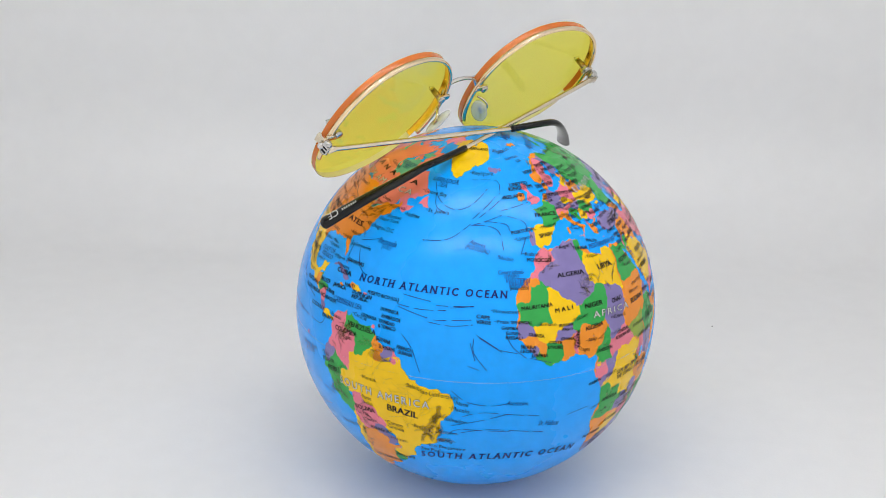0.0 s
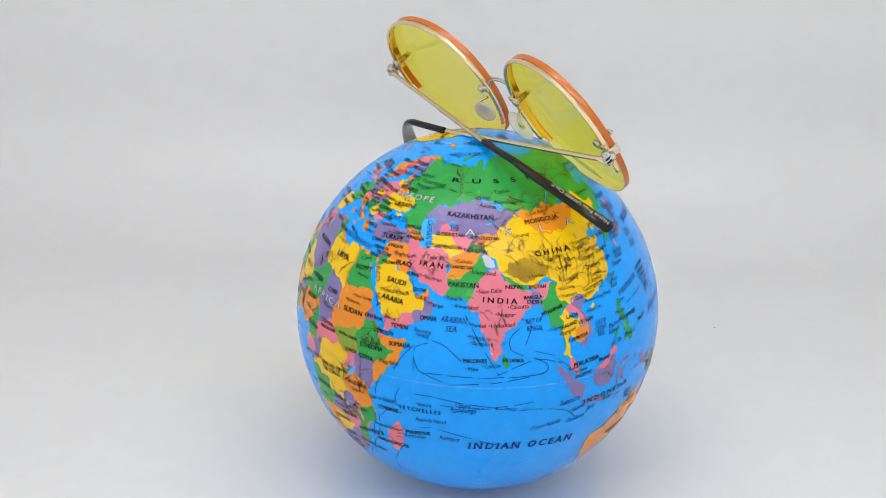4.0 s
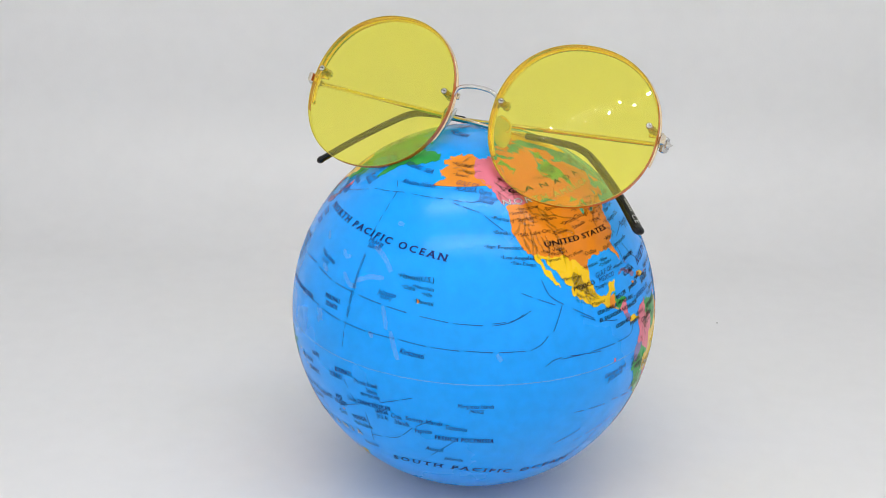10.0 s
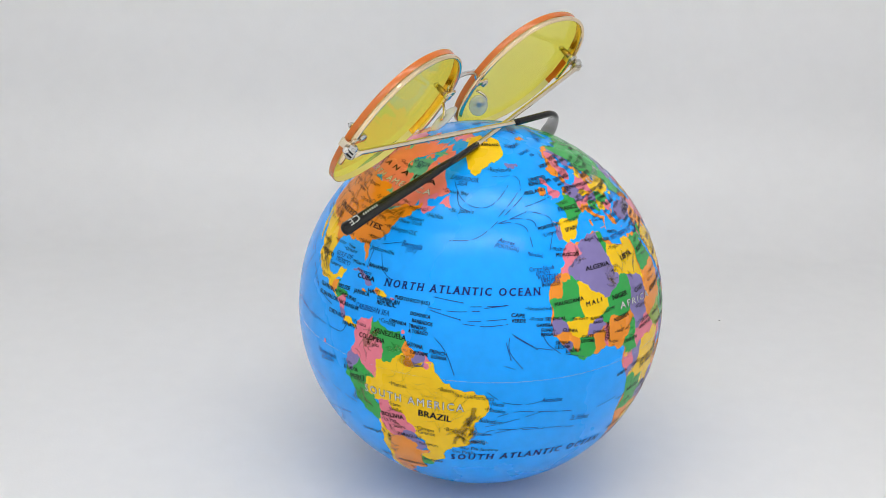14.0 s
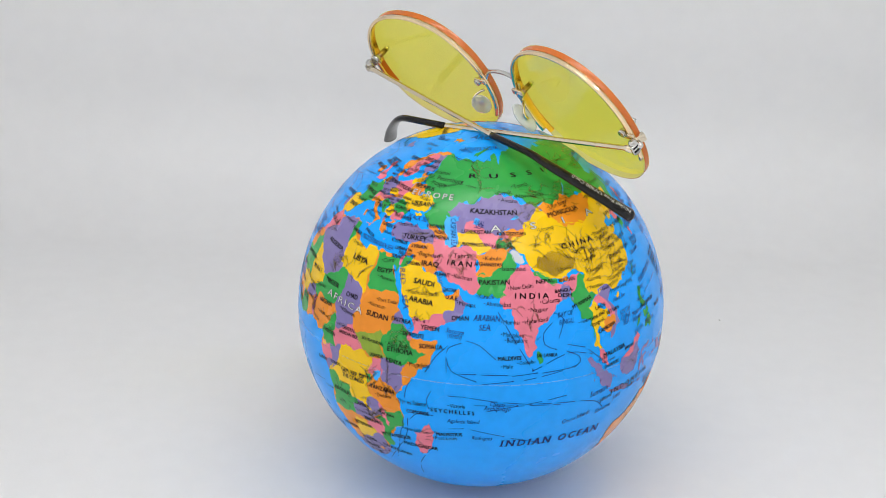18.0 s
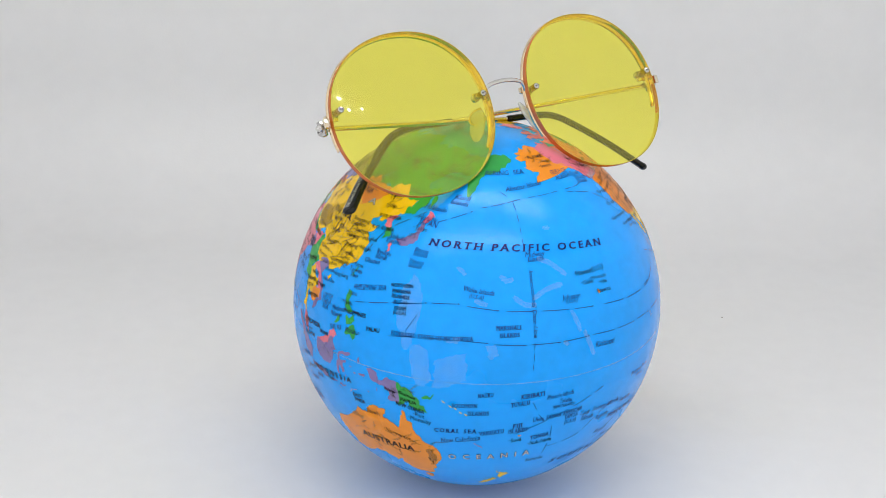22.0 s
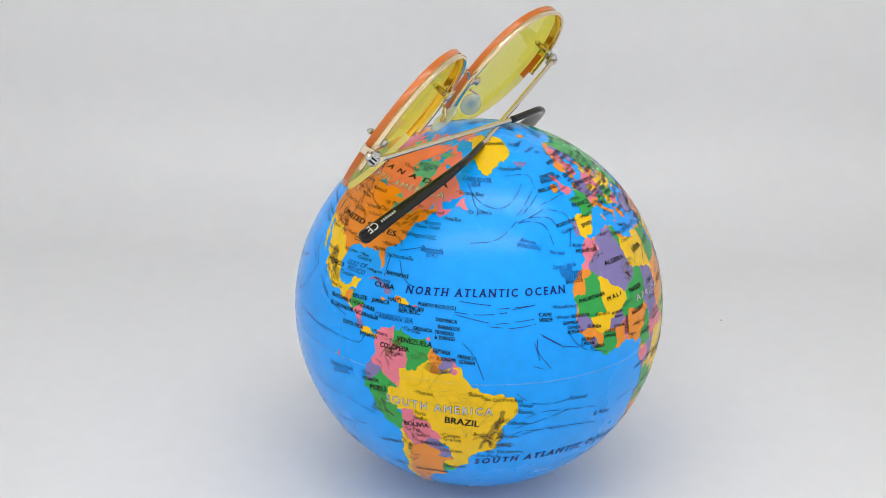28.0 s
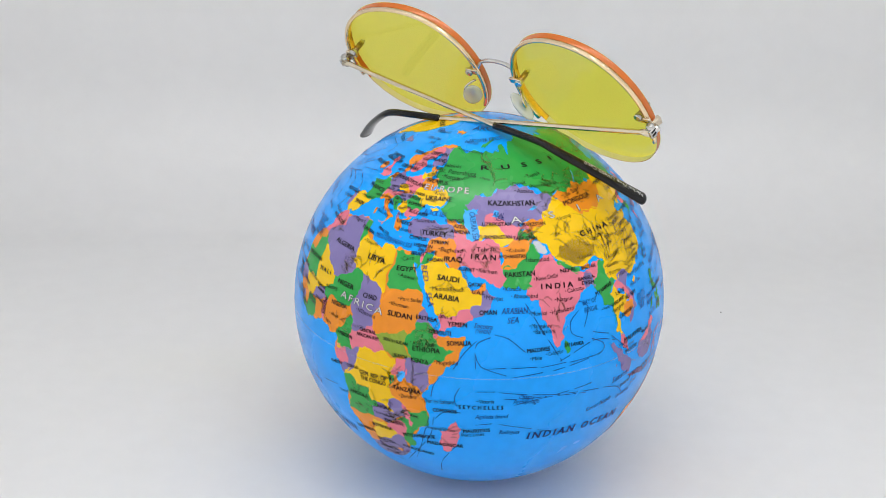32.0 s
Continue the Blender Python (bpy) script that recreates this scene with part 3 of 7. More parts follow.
land("B", [31.8,0.3, 34.2,0.2, 34,-1, 33,-2.5, 31.8,-2.4], rise=0.0003, name="lake_patch")
land("G", [28.9,-1.6, 30.6,-1.3, 30.6,-3, 29.4,-4.4, 29,-2.8])
land("G", [12.3,-6, 16.3,-5.9, 17,-8, 21.8,-7.3, 22,-11, 24,-11, 24,-13, 22,-13, 22,-16.3, 23.3,-17.6, 18.5,-17.4, 11.8,-17.3, 13.6,-12.5, 12.5,-8.8])
land("V", [24,-11, 27.5,-12.3, 29.8,-13.4, 28.5,-12, 28.4,-9.2, 30.7,-8.3, 32.8,-9.3, 33.2,-14, 30.2,-15, 27,-18, 23.3,-17.6, 22,-16.3, 22,-13, 24,-13])
land("P", [32.8,-9.3, 34.6,-11.5, 35.8,-15.5, 35.2,-17, 34.4,-14.5, 33.2,-14])
land("G", [34.6,-11.5, 38,-11.4, 40.4,-10.4, 40.8,-15, 37,-17.8, 35,-20.5, 35.5,-24, 32.8,-26, 32,-24, 31.3,-22.4, 32.8,-20, 33,-16.5, 30.3,-15.6, 33.2,-14, 34.4,-14.5, 35.2,-17, 35.8,-15.5])
land("P", [27,-18, 30.2,-15.6, 33,-16.5, 32.8,-20, 31.3,-22.4, 29,-22, 26,-19])
land("Y", [21,-18.3, 25.2,-17.8, 26,-19, 29,-22, 26.5,-24.5, 23,-25.3, 20.5,-26.8, 20,-22, 21,-22])
land("O", [11.8,-17.3, 18.5,-17.4, 25.2,-17.8, 21,-18.3, 21,-22, 20,-22, 20,-28.4, 16.5,-28.6, 14.5,-22.5])
land("V", [16.5,-28.6, 20,-28.4, 20.5,-26.8, 23,-25.3, 26.5,-24.5, 29,-22, 31.3,-22.4, 32,-26, 32.8,-27, 31,-30, 28,-33, 25,-34, 20,-34.8, 18.3,-34])
land("O", [27,-29.6, 28.7,-28.6, 29.4,-29.5, 28,-30.6])
land("P", [49.3,-12, 50.4,-15.8, 47.2,-24.8, 45,-25.5, 43.5,-22.5, 44.3,-20, 44,-17, 46.5,-15.7])
# Middle East and central Asia
land("V", [26.2,40, 29,41.2, 33,42, 38,41, 41.5,41.5, 43.5,41, 44.6,39.7, 44.6,37.2, 42,37.1, 38,36.8, 36.2,36, 34,36.2, 30.5,36.3, 27.5,36.8, 26.5,38.5])
land("O", [36,36, 38,36.8, 42,37.1, 41.2,34.5, 38.8,33.4, 36,32.6, 35.9,34.5])
land("P", [34.3,31.3, 35.9,34.5, 36,32.6, 35.4,31, 34.9,29.5])
land("G", [35,29.4, 35.5,32.5, 36.5,32.4, 39,32.3, 37,30.5, 37.8,30, 36,29.2])
land("O", [39,32.3, 38.8,33.4, 41.2,34.5, 42.3,37.1, 44.8,37.2, 46,35.5, 45.5,34, 47.7,31, 48.5,30, 47.7,29.8, 46.5,29.1, 44.7,29.2])
land("Y", [35,29, 36,29.2, 37.8,30, 37,30.5, 39.2,32.2, 44.7,29.2, 46.5,29.1, 48.4,28.5, 50.2,26.5, 50.8,24.8, 51.6,24.2, 52.6,22.9, 55.2,22.7, 55,20, 52,19, 49,18.6, 47,17, 43.3,17.3, 42.8,16.5, 41,19, 39,21.7, 37,25])
land("P", [42.8,16.5, 43.3,17.3, 47,17, 49,18.6, 52,19, 53,16.7, 49,14.2, 45,12.8, 43.4,12.7])
land("V", [52,19, 55,20, 55.2,22.7, 56.4,24.5, 57,24, 59.8,22.4, 58,20.4, 57.5,19, 55,17.2, 53,16.7])
land("O", [51.6,24.2, 54.3,24.3, 56.2,26, 56.4,24.5, 55.2,22.7, 52.6,22.9])
land("P", [44.6,39.7, 46,38.9, 48,39.6, 48.9,38.4, 50,37.4, 53.8,37, 54,37.4, 57,38.2, 61,36.5, 61,33.5, 61,31, 61.8,29.5, 63,27, 61.6,25.1, 57.5,25.7, 56,27, 52.5,27.5, 50.5,29.8, 48.6,30, 47.7,31, 45.5,34, 46,35.5, 44.6,37.2])
land("O", [41.5,41.5, 40,43.4, 44,42.6, 46.5,41.9, 48.5,41.8, 50.3,40.3, 49,39.2, 48.9,38.4, 46.5,38.9, 44.6,39.7, 43.5,41])
land("Y", [53.8,37, 53,39.5, 52.8,41.5, 55,41.3, 57,42, 60,42, 62,40, 66.5,37.5, 64.5,36.3, 61.2,35.5, 61,36.5, 57,38.2])
land("P", [56,41.4, 56,45, 58.5,45.5, 62,43.5, 66,42, 68,41, 70.8,42.2, 73,40.8, 71,40.2, 69,40.2, 67.8,37.3, 66.5,37.5, 62,40, 60,42, 57,42])
land("V", [47,48, 48.5,50, 51,51.5, 55,50.8, 58.5,51, 61,52.5, 61.5,54, 66,54.6, 70.8,55.2, 74,53.6, 77,54, 80,50.8, 83.5,51, 87.3,49.1, 85.5,47.2, 82.5,45.2, 80,44.9, 80.2,42.3, 74,43, 71,42.6, 68,41, 66,42, 62,43.5, 58.5,45.5, 56,45, 56,41.4, 52.8,41.8, 51,44.5, 53,46.8, 49,46.3])
land("O", [70.8,42.2, 74,43, 80.2,42.3, 76.5,40.5, 73.7,39.5, 70,39.6, 71,40.2, 73,40.8])
land("G", [67.8,37.3, 69,40.2, 70,39.6, 73.7,39.5, 75,37.4, 71.5,36.7, 70,37.5])
land("O", [61,35.5, 64.5,36.3, 66.5,37.4, 70,37.5, 71.5,36.7, 74.7,37.3, 71.3,34.5, 69.5,32, 66.4,29.8, 61,29.8, 61.8,31])
land("G", [61.8,29.6, 66.4,29.8, 69.5,32, 71.3,34.5, 72,36.5, 74,35, 74.5,31.5, 71,28, 70,25.5, 71,24.4, 68.2,23.7, 66.6,25, 61.7,25.1, 63,27])
land("W", [73.6,34.5, 73,36.2, 75,36.5, 77.3,35, 77.8,33.3, 76,32.8, 74.6,33.3])
land("P", [74.5,31.5, 76,32.6, 79,32.6, 79.5,30.8, 81,30, 84,27.5, 88,26.4, 92,27, 97,28, 94,24, 92.3,23, 92,25, 89.8,25.8, 88.3,24.3, 88.8,21.8, 86.8,21.2, 82.3,16.7, 80.2,15.5, 79.9,10.5, 77.6,8, 76.3,10, 74.5,14, 73,18, 72.8,21, 70.5,20.8, 68.8,22.6, 70,25.5, 71,28])
land("G", [80.2,29.8, 82,30.2, 86,28, 88.1,27.8, 88,26.4, 84,27.4])
land("O", [88.8,27.2, 91.8,28, 92.1,26.9, 89,26.7])
land("V", [88.3,24.3, 89.8,26, 92.2,25, 92,23, 92.4,21, 91,22.6, 89,21.7])
land("G", [80,9.6, 81.2,8.4, 81.8,7, 80.5,6, 79.8,7.5], name="island_patch")
# east and south-east Asia
land("Y", [80.2,42.3, 80,44.9, 82.5,45.2, 85.5,47.2, 87.3,49.1, 91,46.5, 91,45.2, 96,42.7, 105,41.7, 111.5,43.6, 116,46.4, 119.8,46.8, 116,47.9, 116.7,49.8, 120,52.5, 125,53.1, 127.5,49.8, 131,47.7, 135,48.4, 133,45, 131,42.9, 128,42, 124.3,40, 121.5,39, 122,40.6, 118,39, 119,37.3, 122.4,37.2, 119.3,35, 121.9,31.5, 121.5,28.5, 119,25.3])
land("Y", [119,25.3, 114,22.3, 110.5,21.2, 108,21.6, 105.3,23.3, 101.5,21.2, 99,22.2, 97.7,24, 98.7,27.5, 97,28.3, 94,29.3, 91.8,28, 88.8,27.6, 86,28, 82,30.4, 79,32.6, 78,35.4, 74.8,37.4, 73.7,39.5, 76.5,40.5, 80.2,42.3, 96,40, 112,40, 119,37.3])
land("Y", [79,41, 80,44.9, 82.5,45.2, 86,46.5, 92,44, 97,42.5, 108,41.5, 112,38, 100,33, 84,36])
land("O", [87.8,49.2, 91,46.5, 91,45.2, 96,42.7, 105,41.7, 111.5,43.6, 116,46.4, 119.8,46.8, 116,47.9, 116.7,49.8, 113,49.6, 107,49.8, 102,51.4, 98,50.5, 97.5,49.9, 92,50.7])
land("P", [124.3,40, 128,42, 130.7,42.3, 127.5,39.5, 128.3,38.6, 126.6,37.8, 125,38.2, 125.3,39.5])
land("G", [126.6,37.8, 128.3,38.6, 129.5,36.5, 129,35.2, 126.5,34.3, 126.4,36.5])
land("V", [131,34, 133,35.5, 136.5,36.8, 139.5,39, 140,41.3, 141.5,41.3, 142,39.5, 140.8,36, 138,34.6, 135.8,33.6, 134,34.5], name="island_patch")
land("P", [130,33.6, 131.6,33.6, 131.2,31.3, 130.2,31.2], name="island_patch")
land("P", [140.2,41.5, 141.6,45.3, 145.3,43.5, 143.2,42.1], name="island_patch")
land("G", [120.2,23, 121.5,25.2, 121.8,24.6, 120.9,22], name="island_patch")
land("Y", [108.7,19.3, 110.9,20, 110,18.3], name="island_patch")
land("G", [92.4,21, 92.3,23, 94,24, 97,28, 98.7,27.5, 97.7,24, 99,22.2, 101,21.3, 99,20, 97.7,18.5, 98.8,16, 98.2,14.5, 99.2,11.5, 98.5,10, 97.7,15.5, 95.3,15.8, 94.2,18.5])
land("Y", [97.7,18.5, 100,20.3, 101,18.3, 104.7,17.3, 105.5,15, 102.7,13.5, 102.5,12, 100.8,13, 99.8,11.5, 100.4,8.5, 102,6.3, 100.4,6.4, 98.3,8.3, 99.2,11.5, 98.2,14.5, 98.8,16])
land("P", [100,20.3, 101.8,21.2, 103,20.5, 104.8,19, 107.5,15.3, 107.5,14.4, 105.5,14.4, 105.2,16.5, 104,18.2, 101,18.3])
land("V", [102.2,22.5, 105.3,23.3, 108,21.6, 105.7,19, 108.8,15.4, 109.3,12, 107,10.4, 104.8,8.6, 105,10.5, 107.5,12.3, 107.5,15.3, 104.8,19, 103,20.5])
land("O", [102.5,12, 102.7,13.8, 105.5,14.4, 107.5,14.4, 107.5,12.3, 105,10.6, 103.2,10.8])
land("P", [100.3,6.5, 102.2,6.2, 103.4,3.5, 104.2,1.4, 101.3,2.9])
land("V", [95.3,5.6, 97.5,5.2, 100.5,2.5, 103.5,0, 106,-3, 105.8,-5.8, 104,-5, 101,-2.5, 98.8,1.7], name="island_patch")
land("V", [105.3,-6.6, 108,-6.6, 110.8,-6.4, 112.8,-7, 114.4,-7.8, 114,-8.7, 110,-8.2, 106.4,-7.3], name="island_patch")
land("P", [109.7,2, 111.3,2.5, 113,3.2, 115.3,5.4, 117,7, 119,5, 117.6,4.2, 115.8,4.2, 114.8,1.8, 112,1.4])
land("V", [109.7,2, 112,1.4, 114.8,1.8, 115.8,4.2, 117.6,4.2, 119,1, 117.5,0.5, 116.5,-3, 114.5,-4, 111.8,-3.4, 110,-2.5, 109,0.3])
land("V", [119.5,-5.4, 119,-3, 119.8,0.7, 121,1.3, 125,1.6, 123,0.5, 120.5,0.4, 120.8,-1.3, 123.3,-0.8, 121.8,-2, 122.5,-4.5, 121.5,-4.6, 120.8,-2.8, 120.3,-3, 120.4,-5.5], name="island_patch")
land("V", [131,-0.8, 134,-0.9, 134.8,-3.2, 138,-1.7, 141,-2.6, 141,-9, 138,-8.2, 138.8,-6.8, 135,-4.4, 133,-4, 132,-2.8])
land("G", [141,-2.6, 144.5,-3.8, 147.3,-6, 148,-8.2, 150.8,-10.5, 147.5,-10, 144.5,-7.7, 141,-9])
land("G", [148.5,-5.7, 151,-5.5, 152.2,-4.3, 151,-6.2, 149,-6.3], name="island_patch")
land("G", [120.4,16.5, 120.8,18.5, 122.2,18.4, 121.6,15.8, 124,13, 123.5,12.8, 120.7,13.8], name="island_patch")
land("G", [122,7, 123.5,8.7, 125.5,9.7, 126.5,7.5, 125.5,5.7, 124,7], name="island_patch")
land("G", [122,11.8, 123.2,11, 125,12.4, 125.5,11, 124.5,10, 122.5,9.3], name="island_patch")
land("G", [117.3,8.5, 119.4,11.2, 119.3,10.4, 117.6,8.4], name="island_patch")
land("O", [124.2,-10, 127,-8.4, 125,-8.7], name="island_patch")
# Java and the small islands about it
land("V", [105.2,-6.5, 108,-6.5, 111,-6.4, 114.5,-7.6, 114.4,-8.5, 110,-8.1, 106.2,-7.3], name="island_patch")
for isle in ([115.6,-8.3, 117.5,-8.4, 119,-8.5, 117,-9], [119.8,-8.5, 122.8,-8.3, 122,-8.9, 120,-8.9], [119.2,-9.5, 120.6,-10.1, 119.6,-10], [127.6,1, 128.3,1.8, 128.6,0.4, 127.9,-0.6],
             [128,-3, 130.6,-3, 130,-3.6, 128.2,-3.5], [126.1,-3.3, 127.1,-3.3, 126.6,-3.8], [124.5,-1.8, 126,-1.8, 125,-2.2], [134.2,-5.6, 134.7,-6.2, 134.3,-6.7], [131.2,-7.3, 131.8,-7.8, 131.2,-8],
             [97.4,1.2, 98,0.6, 97.8,0.4], [98.7,-1.2, 99.2,-1.8, 98.9,-2.2], [106,-1.8, 107,-2.6, 106.2,-3], [107.6,-2.8, 108.3,-3.1, 107.7,-3.3], [122.7,-5, 123.2,-5.2, 122.8,-5.8]):
    land("V", isle, name="island_patch")
# Russia in two patches and the far north
land("G", [28,70, 33,69.4, 41,67.5, 38,66, 34,66.8, 37,64, 40,64.7, 44,66.3, 44,68.3, 54,68.5, 60,68.8, 67,69, 68,72.5, 73,71.5, 73,67, 77,72, 86,74, 98,76, 104,77.6, 113,74, 113,60, 116.7,49.8, 107,49.8, 102,51.4, 97.5,49.9, 92,50.7, 87.3,49.1, 83.5,51, 77,54, 70.8,55.2, 61.5,54, 58.5,51])
land("G", [58.5,51, 51,51.5, 47,48, 49,46.3, 47,44, 48.5,41.8, 44,42.8, 40,43.4, 37,45.5, 39,47.2, 40,49.6, 35.5,50.5, 31.5,53, 30.8,55.7, 28,57, 27.8,59.5, 30,60, 30.5,62.5, 28.5,66, 28,70, 61.5,66])
land("G", [113,74, 119,73, 129,71, 140,72.5, 150,71, 160,69.7, 170,69, 178,69, 190,66, 185,64.5, 179,62.5, 172,60.5, 166,60, 163,58, 162.5,56, 157,51.2, 156,57, 161,60.5, 164,62.5, 155,59.3, 143,59.2, 135.5,54.6, 141,53, 140,48, 135,43.3, 131,42.7, 131,44.9, 135,48.4, 131,47.7, 127.5,49.8, 125,53.1, 120,52.5, 116.7,49.8, 111,60])
land("G", [142,46.2, 143.5,49.3, 143,54, 142,53.5], name="island_patch")
land("G", [52,71, 57,74, 68,76.8, 60,75.5, 55,71], name="island_patch")
land("O", [11,79, 17,80, 27,80, 21,78.3, 16,76.8], name="island_patch")
land("B", [47,46.5, 51,46.8, 53,45, 51,44.5, 52.8,41.8, 53.8,38, 51.5,36.8, 49,38, 49.5,40.3, 47.5,43], rise=0.0003, name="lake_patch")
land("B", [58.5,44.3, 60,46.5, 61.5,46, 60.5,43.8], rise=0.0003, name="lake_patch")
land("B", [104,51.5, 106,52.2, 109.5,55.5, 108.6,55.4, 105.5,52.6], rise=0.0003, name="lake_patch")
land("B", [74,45.7, 76,46.6, 79,46.5, 76,45.6], rise=0.0003, name="lake_patch")
# Europe
land("Y", [-9.2,43, -1.8,43.4, 3.2,42.4, 0,39.5, -2,36.8, -5.6,36, -7.3,37.2, -7,41.8])
land("V", [-8.8,41.9, -6.5,41.9, -7.3,37.2, -8.9,37, -9.4,38.7])
land("G", [-4.7,48.4, -1.5,48.7, 2.5,51, 6,49.5, 8,49, 7.5,47.5, 7,44, 3.2,42.4, -1.8,43.4, -1.2,46])
land("Y", [2.5,51, 4,51.9, 6.2,50.5, 6,49.5])
land("O", [4,51.9, 5,53.3, 7,53.3, 6.2,50.8])
land("V", [7,53.6, 8.8,54.8, 11,54, 14.2,54, 14.8,51, 12.3,50.2, 13.6,48.8, 13,47.6, 7.6,47.6, 8,49, 6,49.8])
land("O", [8.2,55, 8.2,57, 10.5,57.6, 11,55.3, 9.5,54.8])
land("P", [7,46, 7.6,47.6, 13,47.6, 17,48.5, 16,46.8, 10,46.5])
land("O", [7,44, 7,46, 10,46.5, 13.7,46.2, 12.3,44.8, 14,42.3, 18.4,40, 17,39.4, 16,38, 15.7,40, 12.3,41.8, 10.2,44])
land("O", [12.5,38, 15.5,38.2, 15,36.8], name="island_patch")
land("O", [8.3,41, 9.7,41, 9.5,39.2, 8.5,39], name="island_patch")
land("P", [14.2,54, 18.5,54.7, 23,54.3, 24,51, 22.6,49.2, 18.8,49.5, 14.8,51])
land("Y", [12.3,50.2, 14.8,51, 18.8,49.5, 17,48.7, 13.6,48.8])
land("O", [17,48.7, 18.8,49.5, 22.6,49.2, 22,48.2, 18,47.8])
land("V", [16.2,46.8, 17,48, 22.5,48.2, 21,46.2, 18,45.8])
land("G", [13.7,45.5, 16.2,46.8, 19,45.8, 19,44.9, 16,45, 18.5,42.5, 15,44.2])
land("Y", [19,45.8, 20.5,46.1, 22.5,44.5, 22.5,42.4, 20.5,42, 18.5,42.5, 19,44.5])
land("V", [19.4,42, 20.5,42, 21,40.5, 20,39.6, 19.4,40.6])
land("G", [20.5,46.1, 22.5,48.1, 26.5,48.2, 28.2,45.5, 29.6,45, 28.5,43.8, 25,43.7, 22.7,44.2])
land("P", [22.5,44.2, 25,43.7, 28.5,43.8, 28,42, 26.2,41.7, 23,41.4, 22.5,42.4])
land("O", [21,40.6, 26.3,41.6, 26,40.8, 23,40.4, 23,39, 24,38, 22.8,36.5, 21.7,37, 20.2,39.6])
land("V", [23.6,35.4, 26.3,35.3, 25,35], name="island_patch")
land("Y", [22.6,49.2, 24,51.5, 30.5,51.4, 34,52.2, 40,49.6, 38.2,47.2, 35,46.4, 33,46.2, 30.7,46.4, 28.4,45.3, 26.5,48.2, 22.5,48.2])
land("Y", [32.6,45.5, 35,45.9, 36.5,45.3, 34,44.4])
land("O", [23.6,54, 26.5,55.7, 30.8,55.7, 31.5,53, 30.5,51.4, 24,51.5])
land("Y", [21,55.5, 21,57, 24,57.2, 28,57, 26.5,55.7, 23.5,54.2])
land("O", [23.5,59.2, 28,59.4, 27.5,57.6, 24.3,57.9])
land("O", [5,58.8, 5,62, 10,64.3, 14,67.5, 20,70, 26,71, 31,70.2, 28,69.5, 25,68.6, 20.5,69.1, 16,67.5, 12,63, 11,59, 7,58])
land("P", [11,59, 12,63, 16,67.5, 20.5,69.1, 24,66, 21.5,64.5, 17.3,62, 17,60.7, 18.9,59.8, 16.5,57, 14.3,55.5, 12.8,55.5])
land("V", [20.5,69.1, 25,68.6, 28,70, 28.5,66, 30,63, 28,60.6, 22.8,59.9, 21.3,61.5, 25.3,65, 24,66])
land("P", [-5.2,50, 1.4,51.2, 1.7,52.7, 0.2,53, -2,55.6, -2,57.6, -3.2,58.6, -5,58.4, -5.8,56.5, -3,54.8, -4.5,53.2, -5,51.8, -3,51.3], name="island_patch")
land("O", [-10,52, -6.3,52.2, -5.7,54.6, -8,55.2, -10,54], name="island_patch")
land("V", [-24,65.5, -22,66.4, -18,66, -14.7,66, -14,64.8, -18.8,63.4, -22.5,64], name="island_patch")
# North America
land("O", [-168,65.8, -162,66.8, -166,68.6, -156,71.2, -141,69.6, -141,60.3, -137,58.8, -130.2,55.8, -133,57.5, -139,59.6, -146,60.6, -150,59.4, -154,58.6, -164,54.6, -158,58.4, -162,58.8, -166,61.5, -161,64, -166,64.5])
land("P", [-141,69.6, -135,69, -128,70.3, -120,69.5, -120,60, -114,49, -123,49, -128,51, -130.2,55.3, -137,58.8, -141,60.3])
land("S", [-120,69.6, -114,68, -107,68, -95,69.5, -93,72, -85,69.8, -81,69.6, -87,65.5, -94,61, -94.5,58.5, -92.5,57, -82.5,55.2, -82,52.8, -80,51.2, -78.8,52.5, -78,55, -76.5,57.5, -78,60, -78,62.4, -73.5,62.4, -69.5,60.5, -65,60.4, -61.5,56.8, -56,52.5, -60,50.2, -66,50.1, -70,47, -71,45.2, -75,45, -79,43.2, -83,42.2])
land("S", [-83,42.2, -84.5,46.5, -89,48, -95,49, -114,49, -120,60, -120,69.6, -90,58])
land("P", [-66,50.1, -60,50.2, -65,48.8, -64.5,46.2, -60.5,46.5, -65,43.5, -67,45, -69.5,47.3])
land("P", [-59.3,47.7, -55.6,51.5, -53,47, -55.8,46.9], name="island_patch")
land("S", [-62,66, -68,70, -79,73.6, -89,73.6, -85,70.2, -78,70, -73,67.5, -78,64.6, -71,62.8, -65.5,63, -66,65], name="island_patch")
land("P", [-117,70.2, -118,73, -106,73, -101,69.5, -110,68.6], name="island_patch")
land("S", [-124,71.2, -125,74, -118,73.8, -119,71.2], name="island_patch")
land("P", [-80,74.5, -80,77, -65,80, -62,82.6, -80,83, -92,81.2, -96,77, -90,75, -84,75.2], name="island_patch")
land("S", [-100,73, -97,75.5, -108,76.2, -117,76, -113,74.3], name="island_patch")
land("S", [-87,62.9, -80.5,64, -83,66, -86.5,65], name="island_patch")
land("T", [-94,61, -94.5,58.5, -92.5,57, -82.5,55.2, -82,52.8, -80,51.2, -78.8,52.5, -78,55, -76.5,57.5, -78,60, -78,62.4, -85,64], name="bay_patch")
land("T", [-120,67, -123,65.5, -118,65, -112,61.5, -116,61, -110,62.5], rise=0.0004, name="lake_patch")
land("T", [-78,64.8, -72,67.5, -78,69.5, -84,66.5], name="bay_patch")
